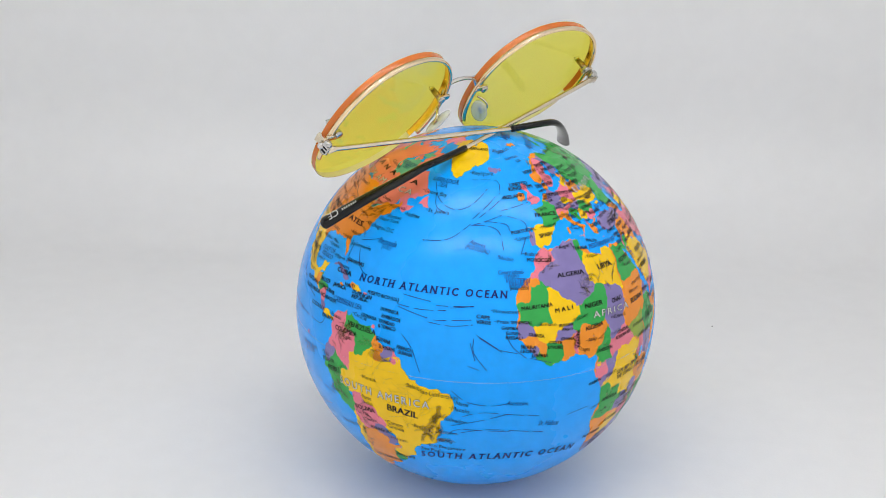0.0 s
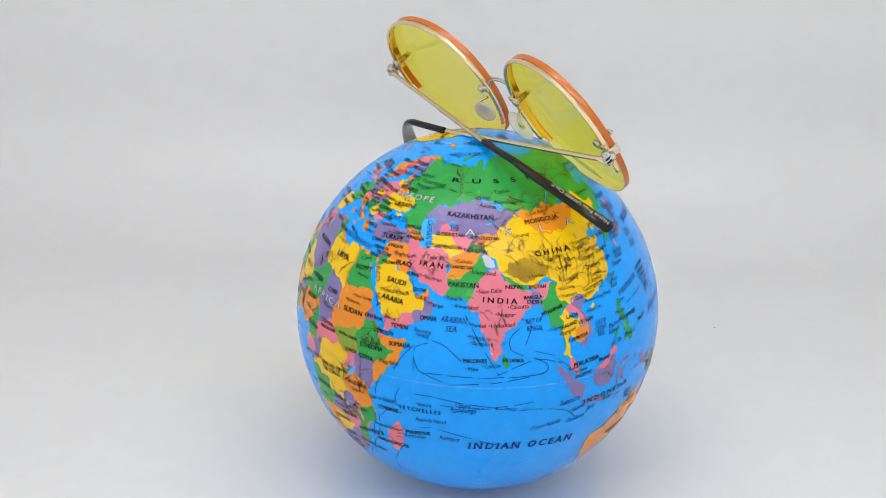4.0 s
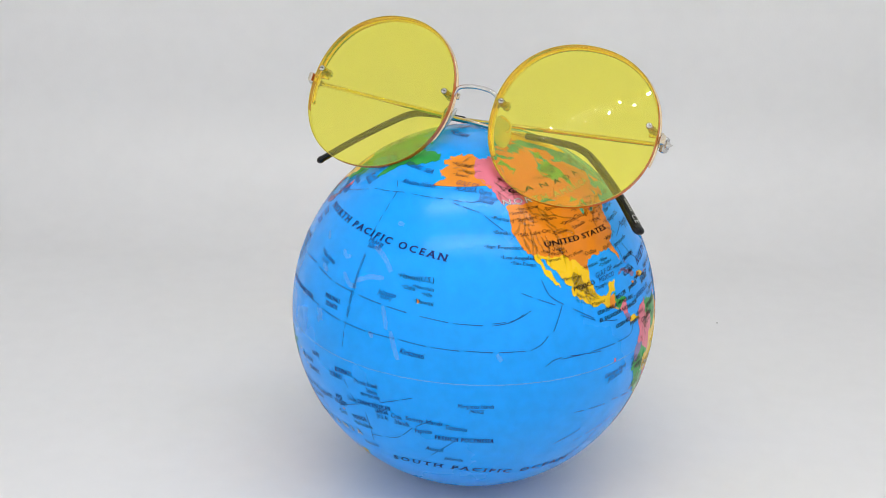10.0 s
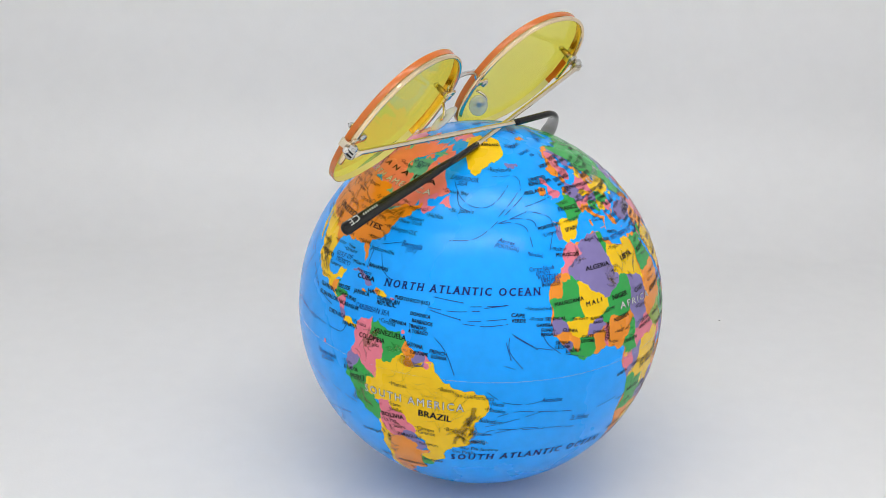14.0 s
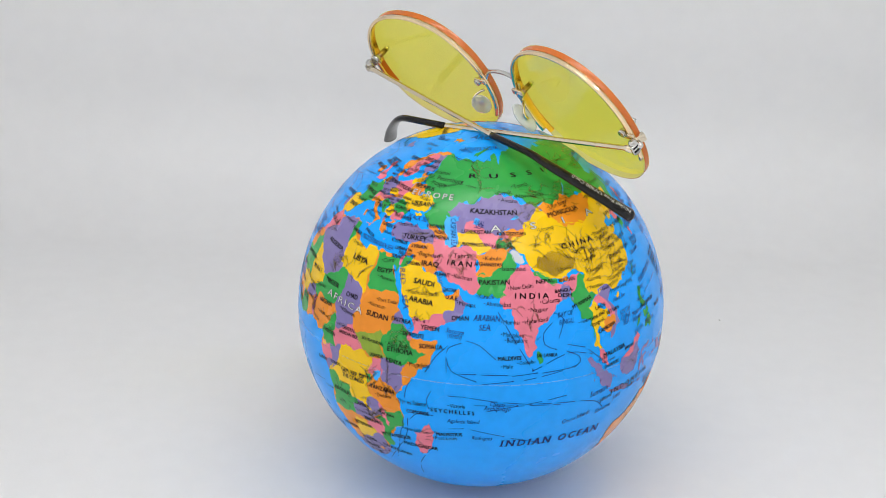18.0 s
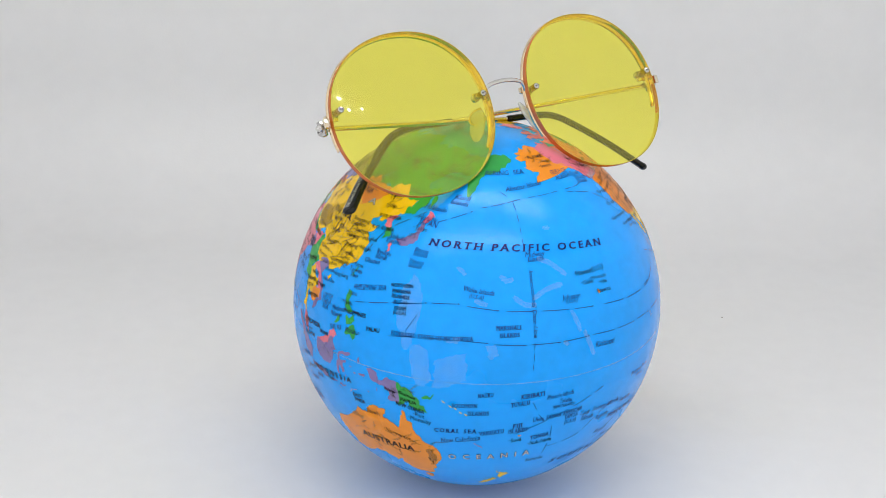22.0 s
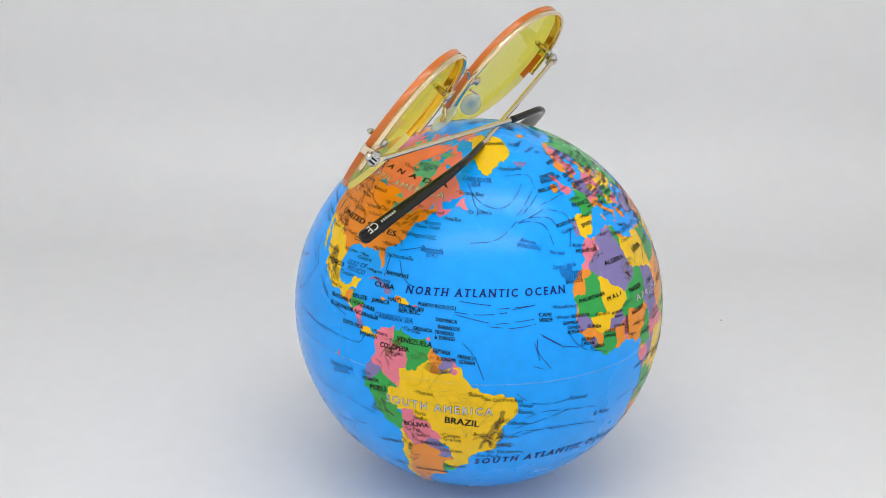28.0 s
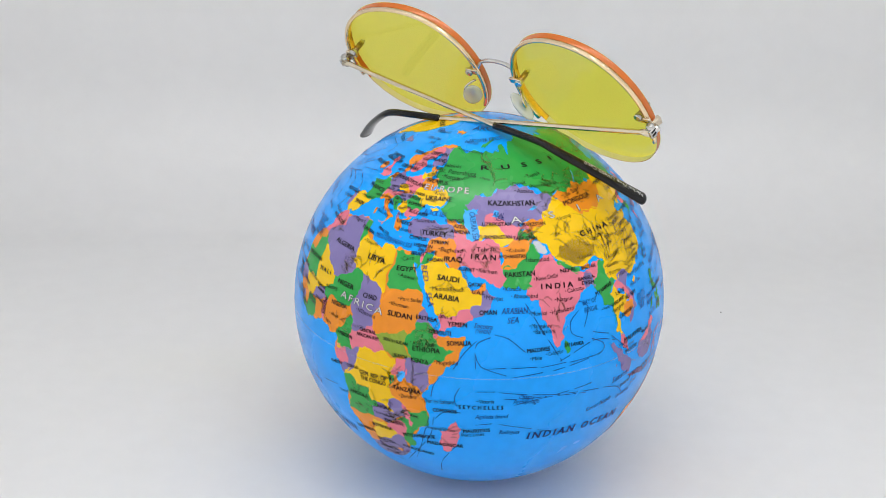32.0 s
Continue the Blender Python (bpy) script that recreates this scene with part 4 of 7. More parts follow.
land("D", [-124.6,48.4, -123,49, -95,49, -89,48, -84.5,46.5, -82.5,45.3, -83,42.2, -79,43, -75,45, -71,45.2, -67,47.3, -67,44.8, -70.3,43.3, -70,41.7, -74,40.6, -76,37, -75.6,35.3, -81,31.8, -81.5,30, -80,26.8, -80.5,25.2, -82.6,28, -84,30, -89.5,30.2, -90,29.2, -94,29.6, -97.3,27.7, -97.3,26, -99.5,27.5, -101.5,29.7, -104,29.5, -106.5,31.7, -111,31.4, -114.8,32.5, -117.2,32.6, -120.6,34.5, -122.5,37.5, -124.3,40.5])
land("T", [-92,46.8, -88,48.3, -84.8,46.8, -87,46.5], rise=0.0003, name="lake_patch")
land("T", [-87.8,42, -86.5,41.8, -86.3,44, -84.8,45.8, -87.5,45], rise=0.0003, name="lake_patch")
land("T", [-84,46, -81,45.8, -81.8,43.3, -83.3,44.3], rise=0.0003, name="lake_patch")
land("T", [-83,41.7, -79,42.7, -76.5,44, -79.5,43.3, -81,42.6], rise=0.0003, name="lake_patch")
land("Y", [-73,78.3, -66,76.3, -58,75.5, -54,70, -51,67, -52.5,65, -48,61, -44,60, -41,63, -36,66, -27,68.3, -22,70.5, -20,75, -18,80, -30,83.3, -50,82.5, -62,81.3])
land("Y", [-117.2,32.6, -114.8,32.5, -111,31.4, -106.5,31.7, -104,29.5, -101.5,29.7, -99.5,27.5, -97.3,26, -97.8,22.5, -95.8,18.8, -94.5,18.2, -91.5,18.6, -90.4,21, -87,21.5, -88,18.5, -91,17.3, -92.2,14.6, -94.5,16.2, -97,16, -101.5,17.7, -105.5,20, -105.5,22.8, -109,25.6, -112.3,29.3, -113.5,31.3, -114.8,31.6, -112.8,28.2, -110,24.3, -109.6,23, -112.2,25.2, -115,28.5])
land("O", [-92.2,14.6, -91,17.3, -89.2,17.8, -88.4,15.8, -90,13.8])
land("G", [-89.2,17.8, -88.2,18.4, -88.4,15.8, -84,15.9, -83.3,15, -86.5,13.8, -87.7,13, -89.3,14.4, -89,15.5])
land("Y", [-90,13.9, -89.3,14.4, -87.7,13.4, -88.5,13.1])
land("P", [-87.6,13, -86.5,13.8, -83.3,15, -83.7,11, -85.7,11.1])
land("V", [-85.7,11.1, -83.7,11, -82.6,9.5, -83,8.2, -84.8,9.8])
land("Y", [-82.6,9.5, -79.8,9.6, -77.4,8.6, -78,7.4, -80,8.4, -80.4,7.3, -83,8.2])
land("V", [-85,22, -82.5,23.2, -80,23, -77,21.5, -74.2,20.2, -77.6,19.9, -78,20.7, -82,22.4], name="island_patch")
land("O", [-74.4,18.5, -73,20, -71.8,19.8, -71.8,18], name="island_patch")
land("Y", [-71.8,18, -71.8,19.8, -70,19.7, -68.4,18.6, -70.5,18.2], name="island_patch")
land("O", [-78.3,18.4, -76.3,18.1, -77.2,17.7], name="island_patch")
land("P", [-67.2,18.5, -65.6,18.4, -66,17.9, -67.2,18], name="island_patch")
land("P", [-61.8,10.8, -60.8,10.9, -60.9,10, -61.8,10], name="island_patch")
land("V", [-78.4,25, -77.8,25.2, -77.6,23.8, -78.3,24], name="island_patch")
# South America
land("P", [-77.4,8.6, -75,11, -72,12.3, -72,10, -72.4,7.4, -67.6,6.2, -67.5,2, -69.5,1.2, -69.5,-4.2, -73,-2.4, -75.2,0, -78.8,1.5, -77.3,4, -77.9,7.2])
land("G", [-72,12.2, -71.4,10.8, -70,12, -68,10.6, -62,10.6, -60,8.5, -61.3,6, -60.6,5, -62.8,3.8, -64.5,1.5, -66.8,1, -67.5,2, -67.6,6.2, -72.4,7.4, -72,10])
land("O", [-60,8.5, -57.2,6, -58,4, -57,2, -59.8,1.5, -60,4.5, -61.3,6])
land("V", [-57.2,6, -54,5.8, -54.5,2.3, -57,2, -58,4])
land("P", [-54,5.8, -51.7,4.1, -52.8,2.2, -54.5,2.3])
land("V", [-78.8,1.5, -75.2,0, -77.8,-3, -79,-5, -80.3,-3.4, -81,-2.2, -80,0.3])
land("G", [-80.3,-3.4, -79,-5, -77.8,-3, -75.2,0, -73,-2.4, -69.9,-4.2, -73,-5, -73.8,-7.3, -72.8,-9.5, -70.6,-9.5, -70.6,-11, -69,-12.5, -69.5,-17.6, -70.4,-18.4, -76,-14, -78.5,-9, -81.2,-6])
land("Y", [-51.7,4.1, -50,0.8, -48.5,-1, -44.5,-2.7, -40,-2.8, -35.3,-5.2, -34.9,-8, -37.2,-11.5, -39,-13, -39.2,-17.5, -41,-22, -44.5,-23.2, -48.5,-26, -48.7,-28.5, -53.5,-33.6, -57.6,-30.2, -53.7,-27, -54.6,-25.6, -54.5,-24, -58,-20, -57.6,-18, -60,-16.2, -60.5,-13.8, -65.3,-11.5, -65.3,-9.8, -69,-11, -70.6,-11, -70.6,-9.5, -72.8,-9.5, -73.8,-7.3, -73,-5, -69.9,-4.2])
land("Y", [-69.9,-4.2, -69.5,1.2, -67.5,2, -66.8,1, -64.5,1.5, -62.8,3.8, -60.6,5, -60,4.5, -59.8,1.5, -57,2, -54.5,2.3, -52.8,2.2, -51.7,4.1, -50,0.8, -52,-4])
land("P", [-69,-12.5, -69,-11, -65.3,-9.8, -65.3,-11.5, -60.5,-13.8, -60,-16.2, -57.6,-18, -58,-20, -61.8,-19.6, -62.8,-22, -67,-22.8, -68.5,-20, -69.5,-17.6])
land("V", [-62.6,-22, -61.8,-19.6, -58,-20, -57.8,-22, -54.5,-24, -54.6,-25.6, -56,-27.3, -58.6,-27.2, -57.7,-25.3])
land("O", [-67,-22.8, -62.8,-22, -57.7,-25.3, -58.6,-27.2, -56,-27.3, -53.7,-26.5, -57.6,-30.2, -58.3,-34, -56.8,-36.3, -57.7,-38.2, -62,-39, -65,-41, -63.8,-42.5, -67.4,-46, -65.8,-47.8, -69,-51, -68.4,-52.4, -72,-52, -73,-49.5, -71.5,-45, -71.8,-40, -70.3,-36, -70,-33, -68.5,-27, -68.3,-24.3])
land("Y", [-70.4,-18.4, -69.5,-17.6, -68.5,-20, -67,-22.8, -68.3,-24.3, -68.5,-27, -70,-33, -70.3,-36, -71.8,-40, -71.5,-45, -73,-49.5, -72,-52, -68.5,-53, -70,-55, -75,-51.5, -74.5,-45, -73.7,-39, -71.5,-32, -70.6,-25])
land("G", [-57.6,-30.2, -53.5,-33.6, -55,-35, -58.2,-34])
# Australia and the islands
land("O", [142.5,-10.8, 143.6,-14.3, 145.4,-15, 146.3,-18.9, 150,-22.3, 153,-25, 153.4,-29, 151,-33.8, 149.8,-37.5, 146.3,-39, 140.5,-38, 138.2,-35.6, 138,-33, 135.5,-34.8, 131.2,-31.5, 126,-32.3, 123.5,-34, 118,-35, 115,-34.2, 115.7,-31.8, 113.6,-26, 114,-22, 119,-20, 122.2,-18.2, 126,-14, 129.5,-15, 131,-12.2, 136.8,-12.2, 135.5,-15, 140.5,-17.6, 141.6,-14])
land("O", [144.8,-40.8, 148.3,-41, 147,-43.6, 145.5,-42.8], name="island_patch")
land("Y", [172.7,-34.5, 175.5,-36.8, 178.4,-37.8, 175.3,-41.5, 173.8,-39.4, 174.7,-37.5], name="island_patch")
land("Y", [172.7,-40.6, 174.2,-41.7, 170.7,-45.8, 168.5,-46.6, 166.6,-45.9, 171,-42.5], name="island_patch")
land("V", [164,-20.2, 166.8,-22.4, 165.5,-21.6], name="island_patch")
land("O", [177.3,-17.6, 178.6,-17.8, 178,-18.3], name="island_patch")
land("O", [-156,20.2, -154.9,19.5, -155.8,18.9], name="island_patch")
for lon, lat in ((155, -6.4), (157, -7.6), (158.5, -8.2), (160, -9.4), (161.5, -10)):
    land("Y", [lon - 0.5, lat + 0.4, lon + 0.3, lat, lon + 0.5, lat - 0.4, lon - 0.2, lat - 0.1], name="island_patch")
land("P", [-91.6,0.2, -90.8,0.1, -90.9,-1, -91.5,-0.9], name="island_patch")
land("P", [-60.5,-51.5, -58,-51.6, -59.5,-52.3], name="island_patch")


# ---- lettering, lines and relief on the map
def lay(txt, lon0, lat0, lon1, lat1, h, sag, bold, shear, lift, ring=False, gap=1.0, feet=False):
    """Letters laid on the ball; boldness comes from striking them again a hair to the sides."""
    verts, faces = glyphs(txt, 0.0, shear, gap, feet)
    x0, x1 = min(v[0] for v in verts), max(v[0] for v in verts)
    c = math.cos(radians((lat0 + lat1) / 2))
    dx, dy = (lon1 - lon0) * c, lat1 - lat0
    n = math.hypot(dx, dy)
    nx, ny = -dy / n, dx / n
    out = []
    if bold > 0.03:
        strikes = [(bold * math.cos(k * math.pi / 4), bold * math.sin(k * math.pi / 4)) for k in range(8)]
    elif bold > 0.018:
        strikes = [(-bold, -bold / 2), (bold, -bold / 2), (bold, bold / 2), (-bold, bold / 2)]
    elif bold > 0.012:
        strikes = [(-bold, 0.0), (bold, 0.0)]
    else:
        strikes = [(0.0, 0.0)]
    once = faces
    faces = []
    for k, (sx, sy) in enumerate(strikes):
        for x, y, _ in verts:
            u, v = (x + sx - x0) / (x1 - x0), ((y + sy) / CAP - 0.5) * h
            out.append(on_ball(lon0 + (lon1 - lon0) * u + nx * v / c, lat0 + dy * u + sag * 4 * u * (1 - u) + ny * v, lift + 0.00002 * k))
        faces += [tuple(q + k * len(verts) for q in f) for f in once]
    if ring:
        k = len(out)
        for i in range(8):
            a = 2 * math.pi * i / 8
            out.append(on_ball(lon0 + (0.17 * math.cos(a) - 0.5) / c, lat0 + 0.05 + 0.17 * math.sin(a), lift))
        faces = faces + [tuple(range(k, k + 8))]
    return mesh_from("map_lettering", out, faces, smooth=False)


def lettering(txt, lon0, lat0, lon1, lat1, h, style, sag=0.0):
    h *= {"w": 0.86, "b": 0.80, "B": 0.84, "c": 0.86, "o": 0.95, "O": 0.78}[style]
    at = (txt, lon0, lat0, lon1, lat1, h, sag)
    if style == "w":
        under = part("map_lettering", lay(*at, 0.032, 0, 0.0028, False, 1.3), BLACK, globe)
        part("letter_face", lay(*at, 0.0, 0, 0.0036, False, 1.3), WHITE_INK, under)
        return
    bold, shear, mat = {"b": (0.026, 0, BLACK), "c": (0.006, 0, BLACK), "o": (0.010, 0.22, NAVY), "O": (0.022, 0.14, NAVY), "B": (0.022, 0.08, NAVY)}[style]
    part("map_lettering", lay(*at, bold, shear, 0.0032, style == "c", 1.4 if style == "O" else 1.2 if style == "B" else 1.0, style in "OBo"), mat, globe)


def curve_through(pts):
    """Evenly stepped smooth line through a few places on the ball."""
    p = [pts[0]] + pts + [pts[-1]]
    out = []
    for i in range(1, len(p) - 2):
        n = max(2, int(math.hypot(p[i + 1][0] - p[i][0], p[i + 1][1] - p[i][1]) / 1.3))
        for k in range(n):
            t = k / n
            out.append(tuple(0.5 * (2 * b + (c - a) * t + (2 * a - 5 * b + 4 * c - d) * t * t + (3 * b - a - 3 * c + d) * t ** 3)
                             for a, b, c, d in zip(p[i - 1], p[i], p[i + 1], p[i + 2])))
    return out + [pts[-1]]


def ribbon(line, widths, lift):
    verts, faces = [], []
    for i, (x, y) in enumerate(line):
        a, b = line[max(i - 1, 0)], line[min(i + 1, len(line) - 1)]
        c = max(0.1, math.cos(radians(y)))
        dx, dy = (b[0] - a[0]) * c, b[1] - a[1]
        n = math.hypot(dx, dy) or 1
        w = widths[i]
        verts.append(on_ball(x - dy / n * w / c, y + dx / n * w, lift))
        verts.append(on_ball(x + dy / n * w / c, y - dx / n * w, lift))
        if i:
            faces.append((2 * i - 2, 2 * i - 1, 2 * i + 1, 2 * i))
    return verts, faces


def stroke(*v, width=0.085, mat=None, name="current_line", tip=True, lift=0.0024):
    line = curve_through([(v[i], v[i + 1]) for i in range(0, len(v), 2)])
    n = len(line)
    widths = [width * (0.6 if i in (0, n - 1) else 1.0) for i in range(n)]
    verts, faces = ribbon(line, widths, lift)
    if tip and n > 8:
        faces = [f for i, f in enumerate(faces) if i % 5 != 3]
    if tip and n > 3:
        (ax, ay), (bx, by) = line[-2], line[-1]
        c = max(0.1, math.cos(radians(by)))
        dx, dy = (bx - ax) * c, by - ay
        m = math.hypot(dx, dy) or 1
        dx, dy, k = dx / m, dy / m, len(verts)
        for s, o in ((0.45, 0.0), (-0.2, 0.2), (-0.2, -0.2)):
            verts.append(on_ball(bx + (dx * s - dy * o) / c, by + dy * s + dx * o, lift))
        faces.append((k, k + 1, k + 2))
    return part(name, mesh_from(name, verts, faces, smooth=False), mat or NAVY, globe)


def relief(lon, lat, w, h, count, length, turn=0.0, width=0.35, mat=None):
    """Short brushed hill marks strewn over a patch of land, joined."""
    rnd = random.Random(int(lon * 7 + lat * 13 + count))
    verts, faces = [], []
    for _ in range(count):
        r, a = math.sqrt(rnd.random()), rnd.random() * 2 * math.pi
        x, y = warp(lon + w * r * math.cos(a), lat + h * r * math.sin(a))
        d = radians(turn + rnd.uniform(-50, 50))
        line, k = [], rnd.randint(3, 6)
        step = length * rnd.uniform(0.5, 1.3) / k
        for i in range(k + 1):
            line.append((x, y))
            d += rnd.uniform(-0.7, 0.7)
            x, y = x + step * math.cos(d) / max(0.2, math.cos(radians(y))), y + step * math.sin(d)
        v, f = ribbon(line, [width * rnd.uniform(0.5, 1.2) * math.sin(math.pi * (i + 0.35) / (k + 0.7)) for i in range(k + 1)], 0.0020 + rnd.random() * 0.0003)
        o = len(verts)
        verts += v
        faces += [tuple(q + o for q in g) for g in f]
    tagged(part("hill_shading", mesh_from("hill_shading", verts, faces, smooth=False), mat or RELIEF, globe), kind="stuff")


relief(84, 37.5, 8, 1.5, 12, 5, 10, 0.35)
relief(94, 36, 6, 2, 12, 4, 0, 0.3)
relief(101, 29, 4, 6, 24, 9, 80, 0.30)
relief(110, 30, 8, 7, 24, 5, 60, 0.26)
relief(115, 27, 4, 4, 12, 4, 40, 0.26)
relief(106, 35, 8, 4, 14, 4, 20, 0.26)
relief(122, 46, 5, 4, 16, 3, 50, 0.3)
relief(100, 47, 8, 2, 12, 3, 10, 0.35)
relief(96, 53, 14, 4, 26, 4, 0, 0.4)
relief(120, 58, 18, 7, 26, 5, 30, 0.3)
relief(145, 64, 14, 5, 16, 5, 50, 0.3)
relief(60, 58, 1.2, 8, 12, 6, 80, 0.3)
relief(78, 47, 7, 2, 8, 4, 20, 0.5)
relief(71, 38, 4, 2.5, 16, 4, 30, 0.5)
relief(53, 33, 6, 4, 12, 4, -40, 0.5)
relief(47, 32, 2, 2, 5, 3, -40, 0.4)
relief(78, 17, 3, 7, 12, 4, 80, 0.35)
relief(45, 22, 4, 5, 8, 5, -60, 0.35)
relief(5, 24, 4, 2.5, 10, 5, 20, 0.5)
relief(18, 24, 5, 4, 8, 6, 60, 0.5)
relief(38, 9, 4, 4, 12, 4, 60, 0.5)
relief(37, -4, 2, 5, 12, 5, 85, 0.4)
relief(12, 8, 4, 2, 6, 4, 20, 0.4)
relief(18, -12, 5, 5, 10, 4, 40, 0.4)
relief(25, -29, 6, 3, 12, 4, 30, 0.4)
relief(29, -14, 4, 3, 16, 4, 30, 0.5)
relief(30, -4, 1.6, 4, 12, 5, 80, 0.4)
relief(22, -33, 6, 1.5, 12, 4, 10, 0.4)
relief(-7, 31, 4, 2, 10, 4, 30, 0.4)
relief(47, -19, 1, 4, 6, 4, 75, 0.4)
relief(36, 39, 6, 1.5, 10, 4, 0, 0.4)
relief(12, 46, 4, 1.5, 10, 3, 10, 0.3)
relief(13, 63, 4, 4, 10, 4, 60, 0.3)
relief(-110, 43, 7, 8, 15, 9, -65, 0.42)
relief(-118, 46, 4, 9, 11, 8, -70, 0.4)
relief(-80, 38, 5, 4, 10, 5, 45, 0.5)
relief(-125, 57, 6, 6, 12, 6, -50, 0.4)
relief(-150, 64, 8, 3, 10, 4, 0, 0.45)
relief(-103, 22, 4, 5, 14, 4, -60, 0.4)
relief(-74, 4, 2, 5, 10, 5, 60, 0.35)
relief(-76, -9, 1.8, 5, 16, 4, -60, 0.4)
relief(-66, -17, 2, 3, 8, 4, -60, 0.4)
relief(-68.5, -28, 1.5, 6, 16, 4, 85, 0.4)
relief(-62, 6, 5, 2, 10, 3, 0, 0.4)
relief(-41.5, -16, 1.2, 6, 14, 6, 75, 0.7)
relief(-52, -12, 7, 7, 22, 9, 80, 0.11)
relief(-58, -4, 9, 3, 16, 9, 10, 0.11)
relief(133, -25, 14, 6, 22, 4, 10, 0.4)
relief(150, -28, 2, 6, 8, 4, 70, 0.4)
relief(140, -5, 6, 1.5, 10, 3, -10, 0.35)
relief(114, 0, 3, 2, 8, 3, 40, 0.35)
relief(138, 37, 2.5, 2, 6, 3, 50, 0.3)
for patch in ([80,31, 83,34.5, 88,35.5, 93,34, 97,31.5, 95,29.5, 91,29, 86,29], [-38.5,-8, -39.5,-13, -42.5,-18, -44.5,-21.5, -46,-22, -44,-17, -41.5,-12, -40,-8],
              [-105,24, -101.5,20.2, -96.5,18.4, -97,20, -101,23.5, -104,26.5], [124,-16, 128,-17, 127,-18.5, 123,-18], [150,-24, 152,-28, 150,-33, 149,-30, 148.5,-25],
              [-72,8, -69,9.5, -70,7.5, -73.5,3.5, -74.5,5], [-61,4.5, -57,3, -54,2.5, -58,1.6, -62,3]):
    land(SHADE, patch, rise=0.0008, name="highland_shade")


# ---- pale places of the film, and the seam where the two halves meet
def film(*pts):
    land(PALE_FILM, list(pts), rise=0.0004, name="pale_film_patch", bend=False)


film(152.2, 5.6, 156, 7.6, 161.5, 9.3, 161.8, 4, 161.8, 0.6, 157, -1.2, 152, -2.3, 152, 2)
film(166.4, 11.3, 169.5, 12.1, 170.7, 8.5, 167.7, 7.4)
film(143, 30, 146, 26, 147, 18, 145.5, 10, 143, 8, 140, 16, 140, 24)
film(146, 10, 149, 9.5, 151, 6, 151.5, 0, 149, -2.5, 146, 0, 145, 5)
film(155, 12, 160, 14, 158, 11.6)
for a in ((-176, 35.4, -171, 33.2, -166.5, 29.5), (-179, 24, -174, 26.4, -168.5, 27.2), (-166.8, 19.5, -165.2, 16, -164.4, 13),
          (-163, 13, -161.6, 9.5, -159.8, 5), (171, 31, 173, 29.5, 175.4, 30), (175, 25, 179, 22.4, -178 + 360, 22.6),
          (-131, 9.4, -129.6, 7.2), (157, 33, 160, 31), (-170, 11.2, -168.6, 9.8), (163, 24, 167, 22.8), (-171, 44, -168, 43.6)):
    stroke(*a, width=0.75, mat=PALE_FILM, name="pale_film_patch", tip=False, lift=0.0014)
ring, rf = [], []
for i in range(240):
    for dy, up in ((-0.14, 0.0), (-0.05, 0.0017), (0.05, 0.0017), (0.14, 0.0)):
        ring.append(on_ball(1.5 * i, dy, up))
for i in range(240):
    for k in range(3):
        a, b = 4 * i + k, 4 * ((i + 1) % 240) + k
        rf.append((a, b, b + 1, a + 1))
part("seam", mesh_from("seam", ring, rf), SEAM, globe, "thin pale seam round the middle of the ball")


# ---- the map's lettering: start and end on the ball in degrees, height in degrees
lettering('MEXICO', -104.9, 25.5, -96.2, 25.9, 1.53, "b")
lettering('UNITED STATES', -111.9, 39.6, -79.7, 39.5, 1.95, "b")
lettering('Washington D.C', -77.9, 40.7, -63.8, 40.7, 1.52, "c")
lettering('New York', -72.8, 43.4, -63.1, 43.8, 1.39, "c")
lettering('Boston', -69.9, 44.9, -63.1, 45.2, 1.40, "c")
lettering('Montreal', -72.2, 48.0, -63.3, 48.6, 1.45, "c")
lettering('Halifax', -61.8, 47.0, -55.2, 47.0, 1.44, "c")
lettering("St. John's", -52.6, 49.7, -42.7, 49.7, 1.47, "c")
lettering('Goose Bay', -59.1, 56.1, -46.2, 55.7, 1.61, "c")
lettering('HUDSON', -92.8, 63.3, -76.9, 63.4, 1.79, "o")
lettering('BAY', -86.6, 62.1, -80.5, 62.0, 1.75, "o")
lettering('LABRADOR', -58.7, 61.2, -41.8, 60.8, 1.76, "o")
lettering('SEA', -53.7, 59.2, -47.9, 59.1, 1.70, "o")
lettering('Bermuda', -68.2, 37.1, -60.0, 37.1, 1.81, "o")
lettering('(U.K.)', -65.8, 35.6, -61.9, 35.7, 1.31, "o")
lettering('BAHAMAS', -78.0, 28.4, -70.2, 28.5, 1.43, "b")
lettering('CUBA', -81.2, 24.4, -74.1, 24.7, 1.73, "b")
lettering('HAITI', -75.4, 21.3, -71.1, 21.6, 1.42, "b")
lettering('DOMINICAN', -71.3, 20.3, -63.5, 20.2, 1.42, "b")
lettering('REPUBLIC', -71.2, 18.9, -64.5, 19.2, 1.42, "b")
lettering('JAMAICA', -80.9, 19.8, -74.6, 20.2, 1.42, "b")
lettering('PUERTO RICO (U.S.)', -65.3, 21.7, -53.8, 21.7, 1.26, "b")
lettering('BELIZE', -88.2, 19.2, -82.7, 19.7, 1.41, "b")
lettering('GUATEMALA', -97.5, 16.9, -88.4, 17.3, 1.42, "b")
lettering('HONDURAS', -87.9, 17.5, -79.3, 17.2, 1.42, "b")
lettering('EL SALVADOR', -96.9, 14.6, -86.9, 15.0, 1.43, "b")
lettering('NICARAGUA', -86.3, 15.0, -77.5, 15.1, 1.43, "b")
lettering('CARIBBEAN SEA', -78.8, 16.1, -66.2, 16.6, 1.59, "o")
